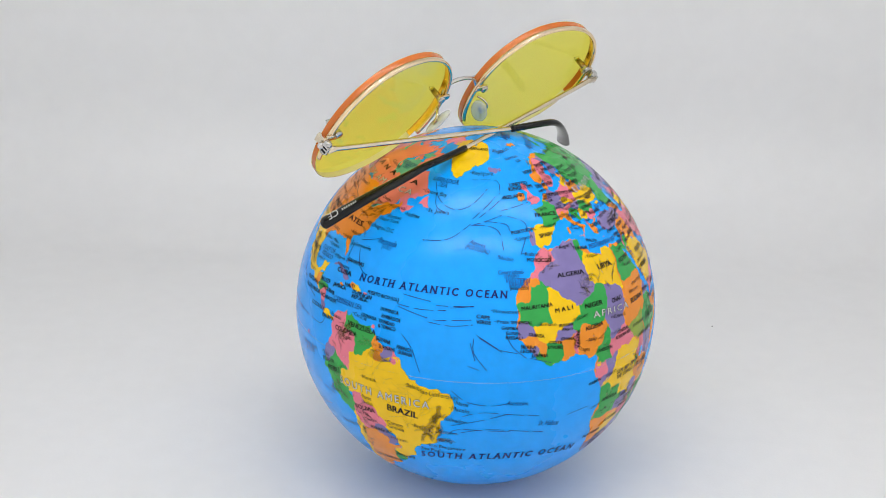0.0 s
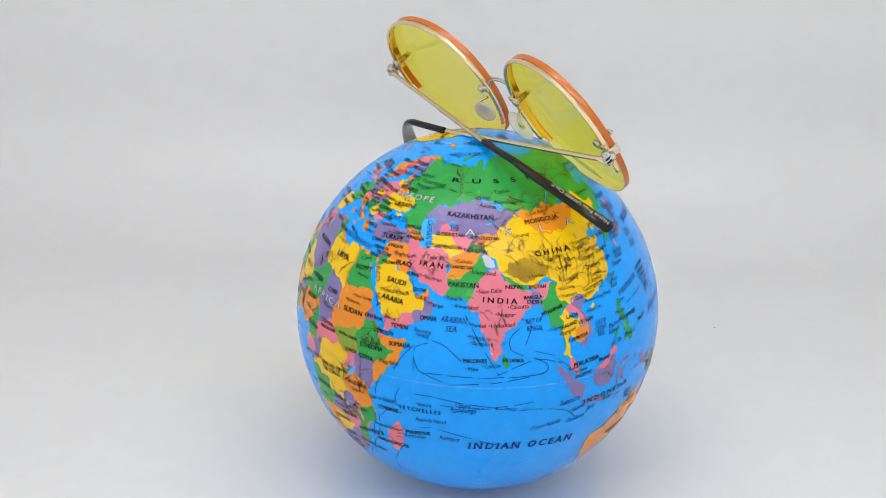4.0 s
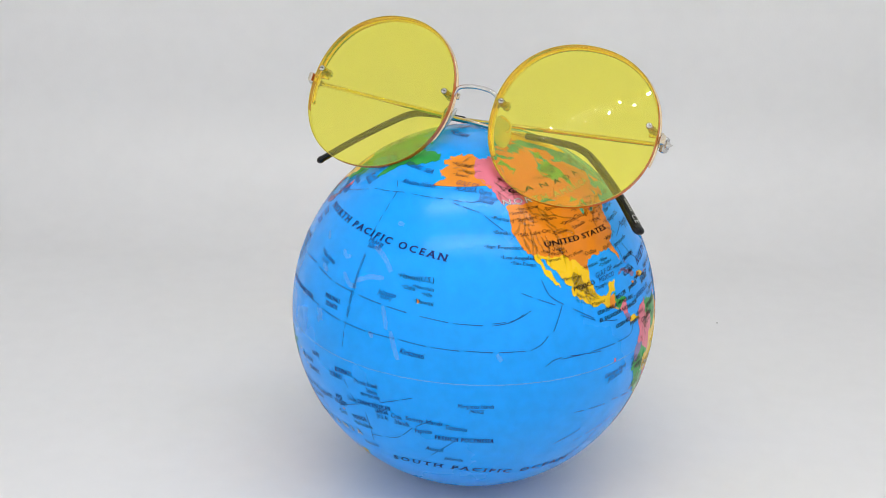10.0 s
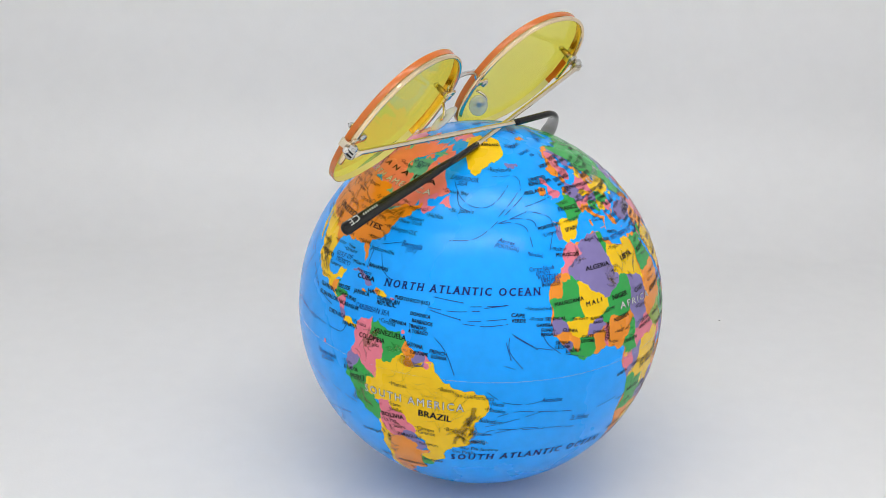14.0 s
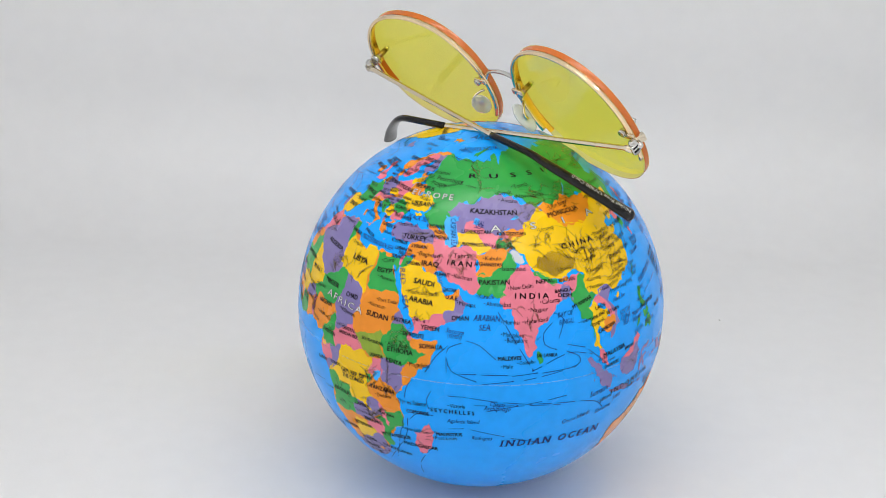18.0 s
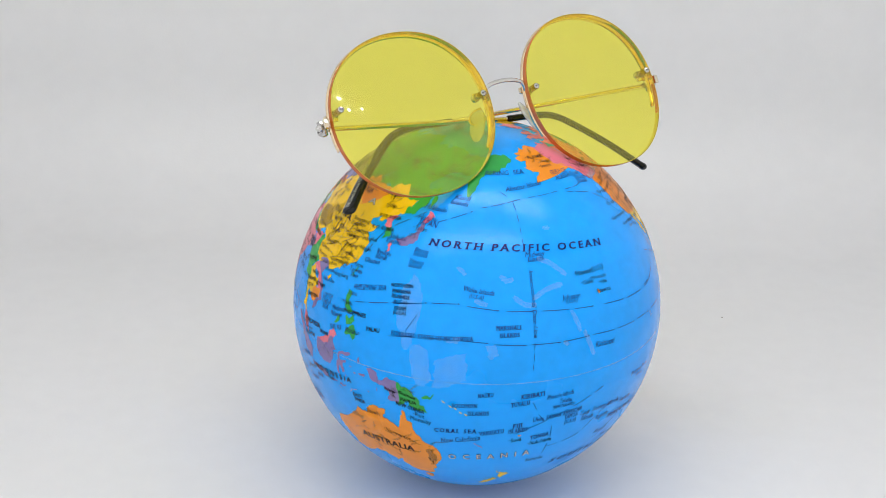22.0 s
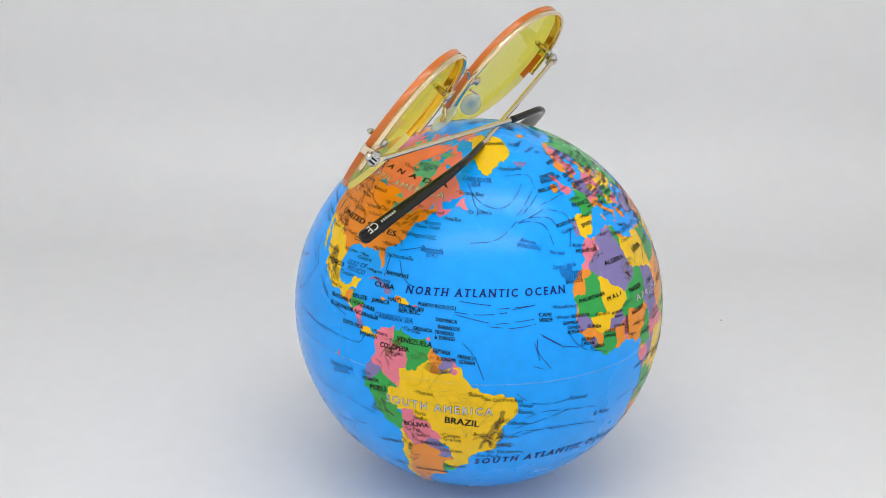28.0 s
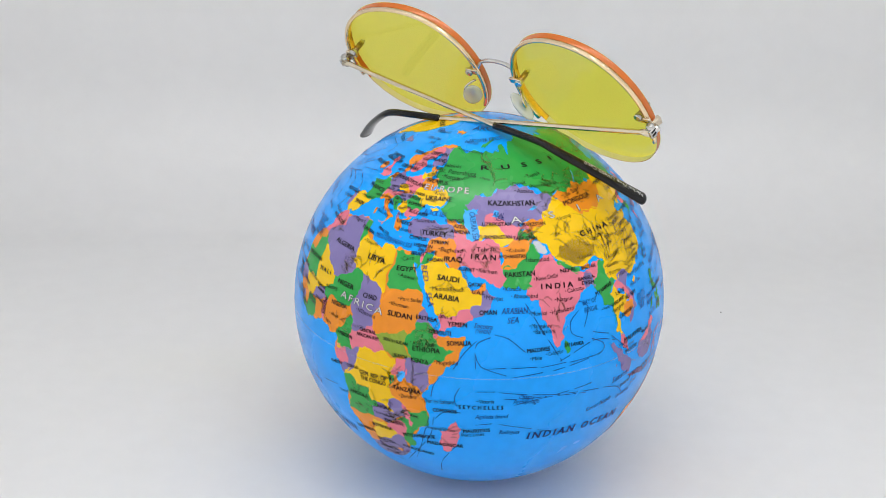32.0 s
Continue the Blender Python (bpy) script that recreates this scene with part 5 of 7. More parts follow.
lettering('COSTA RICA', -90.3, 11.0, -82.3, 11.3, 1.46, "b")
lettering('PANAMA', -83.0, 9.5, -77.0, 9.8, 1.47, "b")
lettering('Panama', -78.3, 11.3, -73.6, 11.2, 1.30, "c")
lettering('DOMINICA', -59.4, 18.1, -53.1, 17.9, 1.27, "b")
lettering('BARBADOS', -58.6, 16.2, -52.2, 15.9, 1.28, "b")
lettering('GRENADA', -65.9, 14.8, -60.2, 14.7, 1.28, "b")
lettering('TRINIDAD', -59.4, 14.6, -53.9, 14.4, 1.28, "b")
lettering('& TOBAGO', -59.3, 13.1, -53.4, 13.1, 1.29, "b")
lettering('Caracas', -68.7, 14.3, -63.7, 13.8, 1.28, "c")
lettering('VENEZUELA', -70.6, 10.9, -59.9, 10.7, 1.79, "b")
lettering('COLOMBIA', -75.7, 8.0, -66.6, 8.3, 1.82, "b")
lettering('Bogota', -72.5, 6.4, -68.4, 6.6, 1.34, "c")
lettering('GUYANA', -59.5, 9.4, -54.5, 8.9, 1.48, "b")
lettering('FRENCH', -52.4, 8.3, -47.4, 7.8, 1.33, "b")
lettering('GUIANA', -52.0, 6.8, -47.4, 6.5, 1.35, "b")
lettering('SURINAME', -58.3, 7.1, -52.8, 7.0, 1.34, "b")
lettering('ECUADOR', -81.5, -4.0, -75.9, -3.4, 1.48, "b")
lettering('Quito', -81.5, -2.0, -78.3, -1.8, 1.45, "c")
lettering('PERU', -79.0, -6.2, -73.6, -5.6, 2.09, "b")
lettering('SOUTH AMERICA', -73.6, -8.3, -42.0, -8.7, 2.92, "w")
lettering('BRAZIL', -55.6, -12.3, -45.7, -13.1, 2.77, "b")
lettering('Manaus', -63.9, -4.1, -59.2, -4.0, 1.49, "c")
lettering('Belem', -48.8, -2.9, -44.9, -3.3, 1.48, "c")
lettering('Sao Luis', -44.7, -4.2, -39.5, -4.8, 1.52, "c")
lettering('Fortaleza', -39.2, -4.7, -33.5, -5.2, 1.55, "c")
lettering('Natal', -34.1, -6.8, -30.5, -7.3, 1.41, "c")
lettering('Maceio', -35.3, -8.7, -30.1, -9.6, 1.67, "c")
lettering('Salvador', -37.3, -12.6, -30.8, -13.7, 1.79, "c")
lettering('Porto', -64.6, -11.2, -61.3, -11.2, 1.65, "c")
lettering('Velho', -64.6, -13.1, -60.9, -13.1, 1.70, "c")
lettering('BOLIVIA', -68.4, -16.0, -60.7, -15.5, 2.01, "b")
lettering('La Paz', -67.9, -18.0, -63.6, -17.7, 1.86, "c")
lettering('Sucre', -64.8, -19.9, -60.6, -19.4, 1.70, "c")
lettering('Campo', -56.6, -18.2, -51.1, -18.5, 1.66, "c")
lettering('Grande', -56.4, -19.9, -50.9, -20.2, 1.73, "c")
lettering('Brasilia', -47.2, -17.1, -42.0, -17.6, 1.66, "c")
lettering('PARAGUAY', -63.8, -22.9, -55.6, -22.7, 1.83, "b")
lettering('Asuncion', -57.0, -25.1, -50.6, -25.2, 1.62, "c")
lettering('Lima', -78.7, -13.5, -75.5, -12.9, 1.71, "c")
lettering('Antofagasta', -78.8, -26.1, -69.8, -24.6, 1.62, "c")
lettering('URUGUAY', -57.5, -34.0, -49.6, -33.9, 1.62, "b")
lettering('ARGENTINA', -69.4, -39.2, -56.4, -38.1, 1.62, "b")
lettering('CHILE', -77.8, -38.3, -71.3, -37.8, 1.62, "b")
lettering('Vitoria', -39.8, -21.7, -35.2, -22.3, 1.62, "c")
lettering('Rio De Janeiro', -43.0, -24.7, -30.9, -25.4, 1.62, "c")
lettering('Sao Paulo', -45.9, -26.7, -38.3, -27.2, 1.62, "c")
lettering('Galapagos Islands', -94.9, -3.4, -85.2, -2.4, 1.48, "o")
lettering('(ECUADOR)', -93.4, -5.3, -86.7, -4.1, 1.33, "o")
lettering('NORTH ATLANTIC OCEAN', -70.2, 25.0, -19.2, 25.9, 2.75, "O", 0.8)
lettering('Azores', -32.6, 41.4, -26.5, 40.0, 1.31, "o")
lettering('(PORTUGAL)', -33.8, 39.8, -25.1, 38.2, 1.30, "o")
lettering('GULF OF', -95.0, 27.4, -86.1, 28.2, 1.40, "o")
lettering('MEXICO', -94.2, 25.9, -86.2, 26.2, 1.40, "o")
lettering('Miami', -85.0, 27.6, -79.8, 27.9, 1.26, "c")
lettering('Havana', -81.3, 25.9, -75.9, 26.1, 1.26, "c")
lettering('Jacksonville', -80.1, 33.4, -69.9, 33.7, 1.45, "c")
lettering('New', -90.2, 31.2, -86.9, 31.2, 1.26, "c")
lettering('Orleans', -91.3, 29.8, -85.3, 30.3, 1.26, "c")
lettering('Houston', -98.7, 30.6, -92.4, 31.1, 1.24, "c")
lettering('Monterrey', -107.9, 28.7, -100.8, 28.8, 1.21, "c")
lettering('Tampico', -96.4, 24.0, -90.2, 24.5, 1.24, "c")
lettering('Mexico', -99.2, 19.8, -93.6, 20.0, 1.24, "c")
lettering('Dallas', -96.3, 34.4, -90.7, 34.5, 1.26, "c")
lettering('Fort Worth', -105.1, 34.9, -96.9, 35.5, 1.24, "c")
lettering('Chicago', -93.3, 45.6, -84.5, 45.8, 1.55, "c")
lettering('Omaha', -100.8, 44.8, -93.4, 45.3, 1.34, "c")
lettering('Lincoln', -96.4, 42.9, -89.6, 43.5, 1.33, "c")
lettering('St Paul', -91.8, 47.8, -84.2, 48.3, 1.41, "c")
lettering('Bismarck', -105.5, 50.2, -95.9, 50.7, 1.39, "c")
lettering('Mobile', -86.3, 34.0, -81.2, 34.4, 1.28, "c")
lettering('Atlanta', -83.0, 36.3, -77.6, 36.5, 1.30, "c")
lettering('Denver', -106.3, 42.3, -99.8, 42.6, 1.28, "c")
lettering('Phoenix', -110.3, 36.4, -103.5, 36.6, 1.22, "c")
lettering('NORTH AMERICA', -125.6, 53.9, -65.4, 54.1, 2.2, "w", 0.3)
lettering('C  A  N  A  D  A', -121.3, 57.9, -65.6, 57.8, 2.05, "b", 0.4)
lettering('EGYPT', 27.4, 28.6, 34.4, 29.1, 1.69, "b")
lettering('Cairo', 28.5, 31.4, 32.5, 32.4, 1.39, "c")
lettering('Aswan', 29.1, 26.9, 34.5, 26.7, 1.23, "c")
lettering('SAUDI', 41.4, 28.1, 48.3, 27.8, 1.86, "b")
lettering('ARABIA', 41.0, 23.0, 48.8, 22.5, 1.85, "b")
lettering('Medina/Riyadh', 40.2, 24.8, 50.1, 25.3, 1.39, "c")
lettering('IRAQ', 42.7, 33.3, 48.7, 33.5, 1.74, "b")
lettering('Baghdad', 41.0, 35.9, 48.5, 35.9, 1.44, "c")
lettering('I R A N', 51.5, 34.6, 59.8, 34.4, 1.91, "b")
lettering('Tehran', 53.2, 36.6, 59.8, 36.9, 1.45, "c")
lettering('Kerman', 54.3, 30.9, 60.2, 30.4, 1.41, "c")
lettering('KUWAIT', 47.9, 30.9, 53.0, 30.9, 1.25, "b")
lettering('QATAR', 51.2, 26.9, 55.7, 26.8, 1.24, "b")
lettering('U.A.E.', 52.5, 24.9, 56.4, 24.6, 1.39, "b")
lettering('Masqat', 56.8, 23.5, 61.9, 23.1, 1.39, "c")
lettering('OMAN', 54.9, 19.2, 59.9, 19.4, 1.55, "b")
lettering('YEMEN', 45.9, 15.6, 51.5, 15.6, 1.56, "b")
lettering("San'a", 43.4, 17.7, 47.2, 17.4, 1.40, "c")
lettering('ARABIAN', 61.2, 19.7, 69.4, 19.6, 1.71, "o")
lettering('SEA', 63.0, 17.0, 66.5, 17.1, 1.72, "o")
lettering('Socotra', 53.5, 15.7, 58.8, 15.3, 1.41, "o")
lettering('(YEMEN)', 54.0, 14.1, 58.2, 13.9, 1.10, "o")
lettering('PAKISTAN', 62.6, 29.6, 72.3, 29.7, 1.72, "b")
lettering('Karachi', 62.6, 25.7, 67.3, 25.7, 1.39, "c")
lettering('Islamabad', 70.0, 33.5, 77.9, 33.2, 1.42, "c")
lettering('Ahmadabad', 65.0, 23.7, 72.5, 23.4, 1.39, "c")
lettering('New Delhi', 72.5, 28.0, 79.9, 28.4, 1.40, "c")
lettering('I N D I A', 73.9, 25.8, 84.6, 25.2, 1.86, "b")
lettering('NEPAL', 81.1, 29.3, 87.2, 29.3, 1.39, "b")
lettering('BHUTAN', 88.9, 29.0, 94.6, 28.9, 1.23, "b")
lettering('BANGLA-', 86.9, 26.1, 93.4, 26.0, 1.23, "b")
lettering('DESH', 87.9, 24.9, 92.5, 24.5, 1.23, "b")
lettering('Calcutta', 82.3, 23.6, 88.2, 23.7, 1.39, "c")
lettering('Nagpur', 78.5, 21.7, 83.9, 21.5, 1.39, "c")
lettering('Mumbai', 70.2, 18.6, 74.9, 18.4, 1.40, "c")
lettering('Hyderabad', 76.5, 18.4, 83.6, 18.8, 1.40, "c")
lettering('Mangalore', 70.1, 15.2, 76.2, 14.6, 1.42, "c")
lettering('Bangalore', 71.2, 13.5, 77.2, 13.2, 1.43, "c")
lettering('MALDIVES', 68.7, 8.2, 75.4, 8.3, 1.47, "b")
lettering('Male', 70.2, 5.8, 73.0, 5.9, 1.33, "c")
lettering('Colombo', 74.9, 6.7, 79.5, 7.0, 1.32, "c")
lettering('SRI LANKA', 79.9, 8.6, 86.2, 8.2, 1.31, "b")
lettering('BAY OF', 86.9, 19.4, 92.2, 19.6, 1.40, "o")
lettering('BENGAL', 87.2, 17.3, 92.2, 17.3, 1.41, "o")
lettering('KAZAKHSTAN', 57.3, 50.7, 77.9, 50.1, 2.01, "b")
lettering('Astana', 71.3, 54.5, 79.4, 53.8, 1.52, "c")
lettering('ARAL', 59.1, 47.3, 63.7, 46.6, 1.41, "o")
lettering('SEA', 59.8, 45.9, 63.6, 45.6, 1.39, "o")
lettering('UZBEKISTAN', 54.9, 44.0, 66.1, 44.1, 1.37, "b")
lettering('KYRGYZSTAN', 68.7, 43.7, 79.8, 43.5, 1.18, "b")
lettering('TURKMENISTAN', 53.8, 40.2, 65.7, 40.3, 1.32, "b")
lettering('TAJIKISTAN', 66.3, 39.9, 75.1, 39.5, 1.15, "b")
lettering('AFGHANISTAN', 60.7, 34.7, 70.2, 34.6, 1.27, "b")
lettering('Kabulo', 64.3, 36.4, 69.9, 36.4, 1.29, "c")
lettering('CASPIAN SEA', 50.5, 47.6, 53.1, 38.9, 1.62, "o")
lettering('TURKEY', 32.6, 39.9, 42.2, 40.2, 1.79, "b")
lettering('Istanbul', 29.2, 43.1, 36.5, 43.7, 1.33, "c")
lettering('GEORGIA', 40.5, 44.3, 48.0, 44.7, 1.36, "b")
lettering('ARMENIA', 43.2, 41.4, 50.6, 41.4, 1.33, "b")
lettering('AZER.', 44.1, 43.0, 48.9, 42.8, 1.18, "b")
lettering('SYRIAN', 37.1, 37.6, 43.2, 37.9, 1.29, "b")
lettering('CYPRUS', 28.6, 37.9, 35.2, 38.0, 1.28, "b")
lettering('LEBANON', 31.2, 36.1, 37.9, 36.1, 1.27, "b")
lettering('PALESTINE', 33.3, 34.9, 39.9, 34.6, 1.26, "b")
lettering('ISRAEL', 31.0, 33.6, 36.0, 33.7, 1.25, "b")
lettering('JORDAN', 36.9, 32.5, 42.2, 32.8, 1.25, "b")
lettering('BLACK SEA', 30.9, 46.0, 40.6, 46.0, 1.54, "o")
lettering('UKRAINE', 29.0, 50.4, 40.9, 51.0, 1.81, "b")
lettering('EUROPE', 26.1, 53.8, 48.1, 54.4, 2.29, "w")
lettering('Moscow', 33.1, 58.5, 42.4, 58.5, 1.83, "c")
lettering('St. Petersburg', 29.6, 60.6, 50.8, 60.4, 1.91, "c")
lettering('BELARUS', 25.3, 56.2, 36.8, 56.1, 1.55, "b")
lettering('Kiev', 32.5, 52.5, 37.6, 52.4, 1.48, "c")
lettering('ROMANIA', 22.5, 47.7, 30.5, 47.6, 1.37, "b")
lettering('BULGARIA', 24.5, 45.4, 32.9, 45.0, 1.34, "b")
lettering('GREECE', 21.1, 41.7, 27.9, 41.4, 1.29, "b")
lettering('Athens', 22.6, 39.5, 28.5, 39.6, 1.28, "c")
lettering('MEDITERRANEAN SEA', 14.9, 36.1, 30.6, 35.4, 1.40, "o")
lettering('RED    SEA', 36.3, 31.0, 40.7, 19.7, 1.62, "o")
lettering('SUDAN', 27.5, 15.9, 35.2, 15.9, 1.86, "b")
lettering('Port Sudan', 30.8, 20.5, 37.8, 21.0, 1.23, "c")
lettering('Khartoum', 28.1, 18.7, 33.7, 18.7, 1.23, "c")
lettering('ERITREA', 36.5, 16.4, 42.8, 16.2, 1.40, "b")
lettering('DJIBOUTI', 40.7, 12.9, 47.0, 12.9, 1.42, "b")
lettering('Addis Ababa', 36.1, 9.0, 43.2, 9.2, 1.45, "c")
lettering('ETHIOPIA', 36.3, 7.4, 44.2, 7.6, 1.79, "b")
lettering('SOMALIA', 46.1, 10.1, 52.9, 10.6, 1.60, "b")
lettering('KENYA', 36.0, 4.0, 41.1, 3.8, 1.67, "b")
lettering('UGANDA', 30.4, 4.2, 34.9, 4.3, 1.34, "b")
lettering('Mogadishu', 43.4, 4.3, 49.4, 4.6, 1.49, "c")
lettering('TANZANIA', 30.5, -5.9, 38.8, -5.9, 1.68, "b")
lettering('Dodoma', 32.9, -8.3, 37.6, -7.8, 1.55, "c")
lettering('Dar es Salaam', 39.9, -8.3, 48.6, -7.8, 1.72, "c")
lettering('COMOROS', 42.4, -11.2, 49.3, -11.1, 1.61, "b")
lettering('MADAGASCAR', 39.7, -25.0, 51.3, -25.1, 1.89, "b")
lettering('Antananarivo', 40.0, -18.1, 48.8, -18.4, 1.61, "c")
lettering('S E Y C H E L L E S', 49.9, -9.2, 62.6, -9.2, 1.56, "b")
lettering('Victoria', 55.6, -7.1, 59.9, -7.0, 1.51, "c")
lettering('Chagos', 67.0, -5.8, 71.3, -6.0, 1.50, "o")
lettering('Archipelago', 65.3, -7.2, 73.0, -7.7, 1.54, "o")
lettering('Agaleda Island', 54.7, -12.5, 64.4, -12.3, 1.44, "o")
lettering('MAURITIUS', 51.3, -18.4, 59.2, -17.5, 1.60, "b")
lettering('Port Louis', 50.8, -20.1, 57.6, -19.2, 1.66, "c")
lettering('Rodrigues', 62.1, -18.5, 68.3, -18.7, 1.64, "o")
lettering('MOZAMBIQUE', 31.8, -23.6, 42.5, -22.1, 1.81, "b")
lettering('CENTRAL', 18.7, 8.9, 24.4, 9.1, 1.29, "b")
lettering('AFRICAN REP.', 17.7, 7.3, 25.7, 7.6, 1.30, "b")
lettering('SOUTH SUDAN', 27.1, 8.3, 34.7, 8.1, 1.13, "b")
lettering('GEM. REP. OF', 19.1, -4.2, 28.4, -4.0, 1.66, "b")
lettering('THE CONGO', 19.4, -6.0, 28.1, -5.6, 1.71, "b")
lettering('ANGOLA', 14.3, -12.3, 21.4, -12.1, 1.73, "b")
lettering('ZAMBIA', 23.1, -14.4, 29.1, -14.1, 1.54, "b")
lettering('ZIMBABWE', 25.9, -19.3, 32.6, -19.3, 1.70, "b")
lettering('BOTSWANA', 20.6, -23.0, 28.0, -22.6, 1.89, "b")
lettering('FRANCE', -3.8, 48.9, 6.7, 48.6, 1.64, "b")
lettering('GERMANY', 4.8, 55.1, 17.8, 54.4, 1.60, "b")
lettering('POLAND', 17.9, 54.2, 26.8, 53.9, 1.59, "b")
lettering('UNITED', -11.8, 60.3, -0.2, 60.6, 1.69, "b")
lettering('KINGDOM', -13.0, 58.7, 1.6, 59.1, 1.65, "b")
lettering('IRELAND', -17.1, 55.7, -5.2, 56.4, 1.55, "b")
lettering('DENMARK', 4.0, 58.5, 16.6, 58.9, 1.70, "b")
lettering('NORWAY', 1.7, 64.6, 12.8, 64.9, 1.66, "b")
lettering('SWEDEN', 14.8, 66.2, 28.1, 66.5, 1.75, "b")
lettering('FINLAND', 17.0, 64.1, 30.3, 64.0, 1.66, "b")
lettering('Helsinki', 28.8, 62.6, 40.8, 62.8, 1.60, "c")
lettering('Stockholm', 9.8, 60.5, 24.0, 61.3, 1.78, "c")
lettering('Paris', -1.7, 50.6, 3.1, 50.9, 1.49, "c")
lettering('SPAIN', -4.8, 42.2, 0.9, 42.6, 1.53, "b")
lettering('Madrid', -2.8, 44.7, 3.9, 45.3, 1.40, "c")
lettering('PORTUGAL', -16.1, 43.9, -5.7, 44.8, 1.36, "b")
lettering('Lisbon', -14.4, 41.8, -7.9, 42.6, 1.33, "c")
lettering('Rome', 12.1, 43.7, 17.1, 44.2, 1.41, "c")
lettering('ITALY', 11.2, 46.0, 17.5, 46.4, 1.62, "b")
lettering('HUNGARY', 20.6, 49.6, 28.2, 49.3, 1.31, "b")
lettering('SLOVAKIA', 19.8, 51.1, 28.1, 51.0, 1.14, "b")
lettering('Vilnius', 27.1, 56.8, 33.8, 56.7, 1.24, "c")
lettering('MOROCCO', -11.7, 35.6, -2.7, 34.7, 1.32, "b")
lettering('Rabat', -12.1, 37.4, -6.8, 36.9, 1.33, "c")
lettering('WESTERN', -19.9, 29.8, -11.5, 29.6, 1.46, "o")
lettering('SAHARA', -18.9, 28.7, -12.2, 28.5, 1.45, "o")
lettering('(MOROCCO)', -18.6, 27.5, -12.4, 27.4, 0.97, "b")
lettering('Nouakchott', -23.9, 21.4, -15.9, 20.8, 1.29, "c")
lettering('CAPE', -29.0, 19.8, -24.9, 19.4, 1.29, "b")
lettering('VERDE', -29.0, 18.2, -24.7, 18.0, 1.29, "b")
lettering('Praia', -22.9, 18.3, -19.3, 18.2, 1.29, "c")
lettering('SENEGAL', -18.6, 18.0, -11.9, 17.5, 1.13, "b")
lettering('GAMBIA', -21.5, 16.5, -16.4, 16.1, 1.14, "b")
lettering('GUINEA-', -20.2, 15.0, -15.6, 14.6, 1.14, "b")
lettering('BISSAU', -20.2, 13.7, -15.2, 13.3, 1.15, "b")
lettering('SIERRA', -15.8, 10.8, -11.1, 10.3, 1.17, "b")
lettering('LEONE', -15.8, 9.5, -11.1, 9.1, 1.18, "b")
lettering('LIBERIA', -12.4, 7.9, -7.4, 7.5, 1.19, "b")
lettering('GUINEA', -13.3, 14.3, -8.4, 13.2, 1.15, "b")
lettering('Bamako', -9.8, 16.9, -4.3, 16.3, 1.14, "c")
lettering('COTE', -7.0, 11.2, -2.8, 10.7, 1.17, "b")
lettering("D'IVOIRE", -7.4, 9.9, -2.6, 9.3, 1.18, "b")
lettering('GHANA', -3.1, 11.8, 1.4, 11.2, 1.00, "b")
lettering('BURKINA', -3.4, 15.7, 1.5, 15.4, 0.98, "b")
lettering('FASO', -2.5, 14.4, 1.0, 14.1, 0.99, "b")
lettering('Canary Islands', -22.3, 32.3, -13.4, 32.3, 1.31, "o")
lettering('(SPAIN)', -20.2, 31.1, -15.4, 31.1, 0.98, "o")
lettering('Madeira Islands', -22.2, 36.9, -16.6, 35.8, 1.17, "o")
lettering('Ascencion', -19.5, -6.5, -12.8, -7.1, 1.58, "o")
lettering('St. Helena', -8.6, -15.0, -1.6, -16.0, 1.88, "o")
lettering('Reykjavik', -35.0, 65.4, -20.2, 65.1, 1.95, "c")
lettering('GREENLAND', -47.9, 77.5, -20.2, 77.2, 1.89, "b")
lettering('SOUTH ATLANTIC OCEAN', -46.5, -30.0, 9.8, -30.4, 3.50, "O", 1.6)
lettering('GREENLAND SEA', -14.7, 76.5, -1.4, 75.3, 1.62, "o")
lettering('C H I N A', 92.9, 38.4, 107.2, 38.8, 1.99, "b")
lettering('MONGOLIA', 91.7, 48.3, 108.2, 48.9, 1.81, "b")
lettering('Ulan Bator', 93.8, 50.7, 105.0, 51.7, 1.50, "c")
lettering('Urumqi', 85.7, 44.1, 92.1, 44.6, 1.39, "c")
lettering('A    S    I    A', 66.1, 45.2, 114.7, 46.4, 2.3, "w")
lettering('Lhasa', 89.2, 32.0, 94.3, 32.2, 1.28, "c")
lettering('Chongqing', 100.3, 30.0, 107.2, 30.1, 1.27, "c")
lettering('Kunming', 99.4, 27.5, 104.9, 27.7, 1.26, "c")
lettering('Yunnan', 99.3, 25.3, 105.1, 25.5, 1.26, "c")
lettering('R   U   S   S   I   A', 53.3, 63.0, 118.3, 64.2, 2.16, "b")
lettering('Omsk', 69.9, 56.8, 77.4, 57.2, 1.61, "c")
lettering('Tomsk', 79.2, 59.0, 88.3, 59.8, 1.70, "c")
lettering('Novosibirsk', 79.4, 55.5, 94.8, 55.6, 1.60, "c")
lettering('Moscow', 38.5, 57.3, 49.3, 59.9, 1.28, "c")
lettering('INDIAN OCEAN', 70.8, -20.9, 105.6, -21.3, 3.35, "O")
lettering('ARCTIC', 29.1, 82.3, 103.1, 82.7, 2.69, "o")
lettering('NOVAYA ZEMLYA', 38.1, 74.5, 77.0, 76.8, 1.89, "o")
lettering('Shanghai', 118.3, 35.4, 125.2, 36.3, 1.48, "c")
lettering('Nanjing', 110.9, 34.4, 116.8, 35.2, 1.47, "c")
lettering('Jiangsu', 113.3, 36.8, 120.3, 37.4, 1.49, "c")
lettering('Zhejiang', 111.2, 31.8, 118.4, 32.5, 1.46, "c")
lettering('Ningbo', 119.5, 32.7, 124.5, 33.1, 1.46, "c")
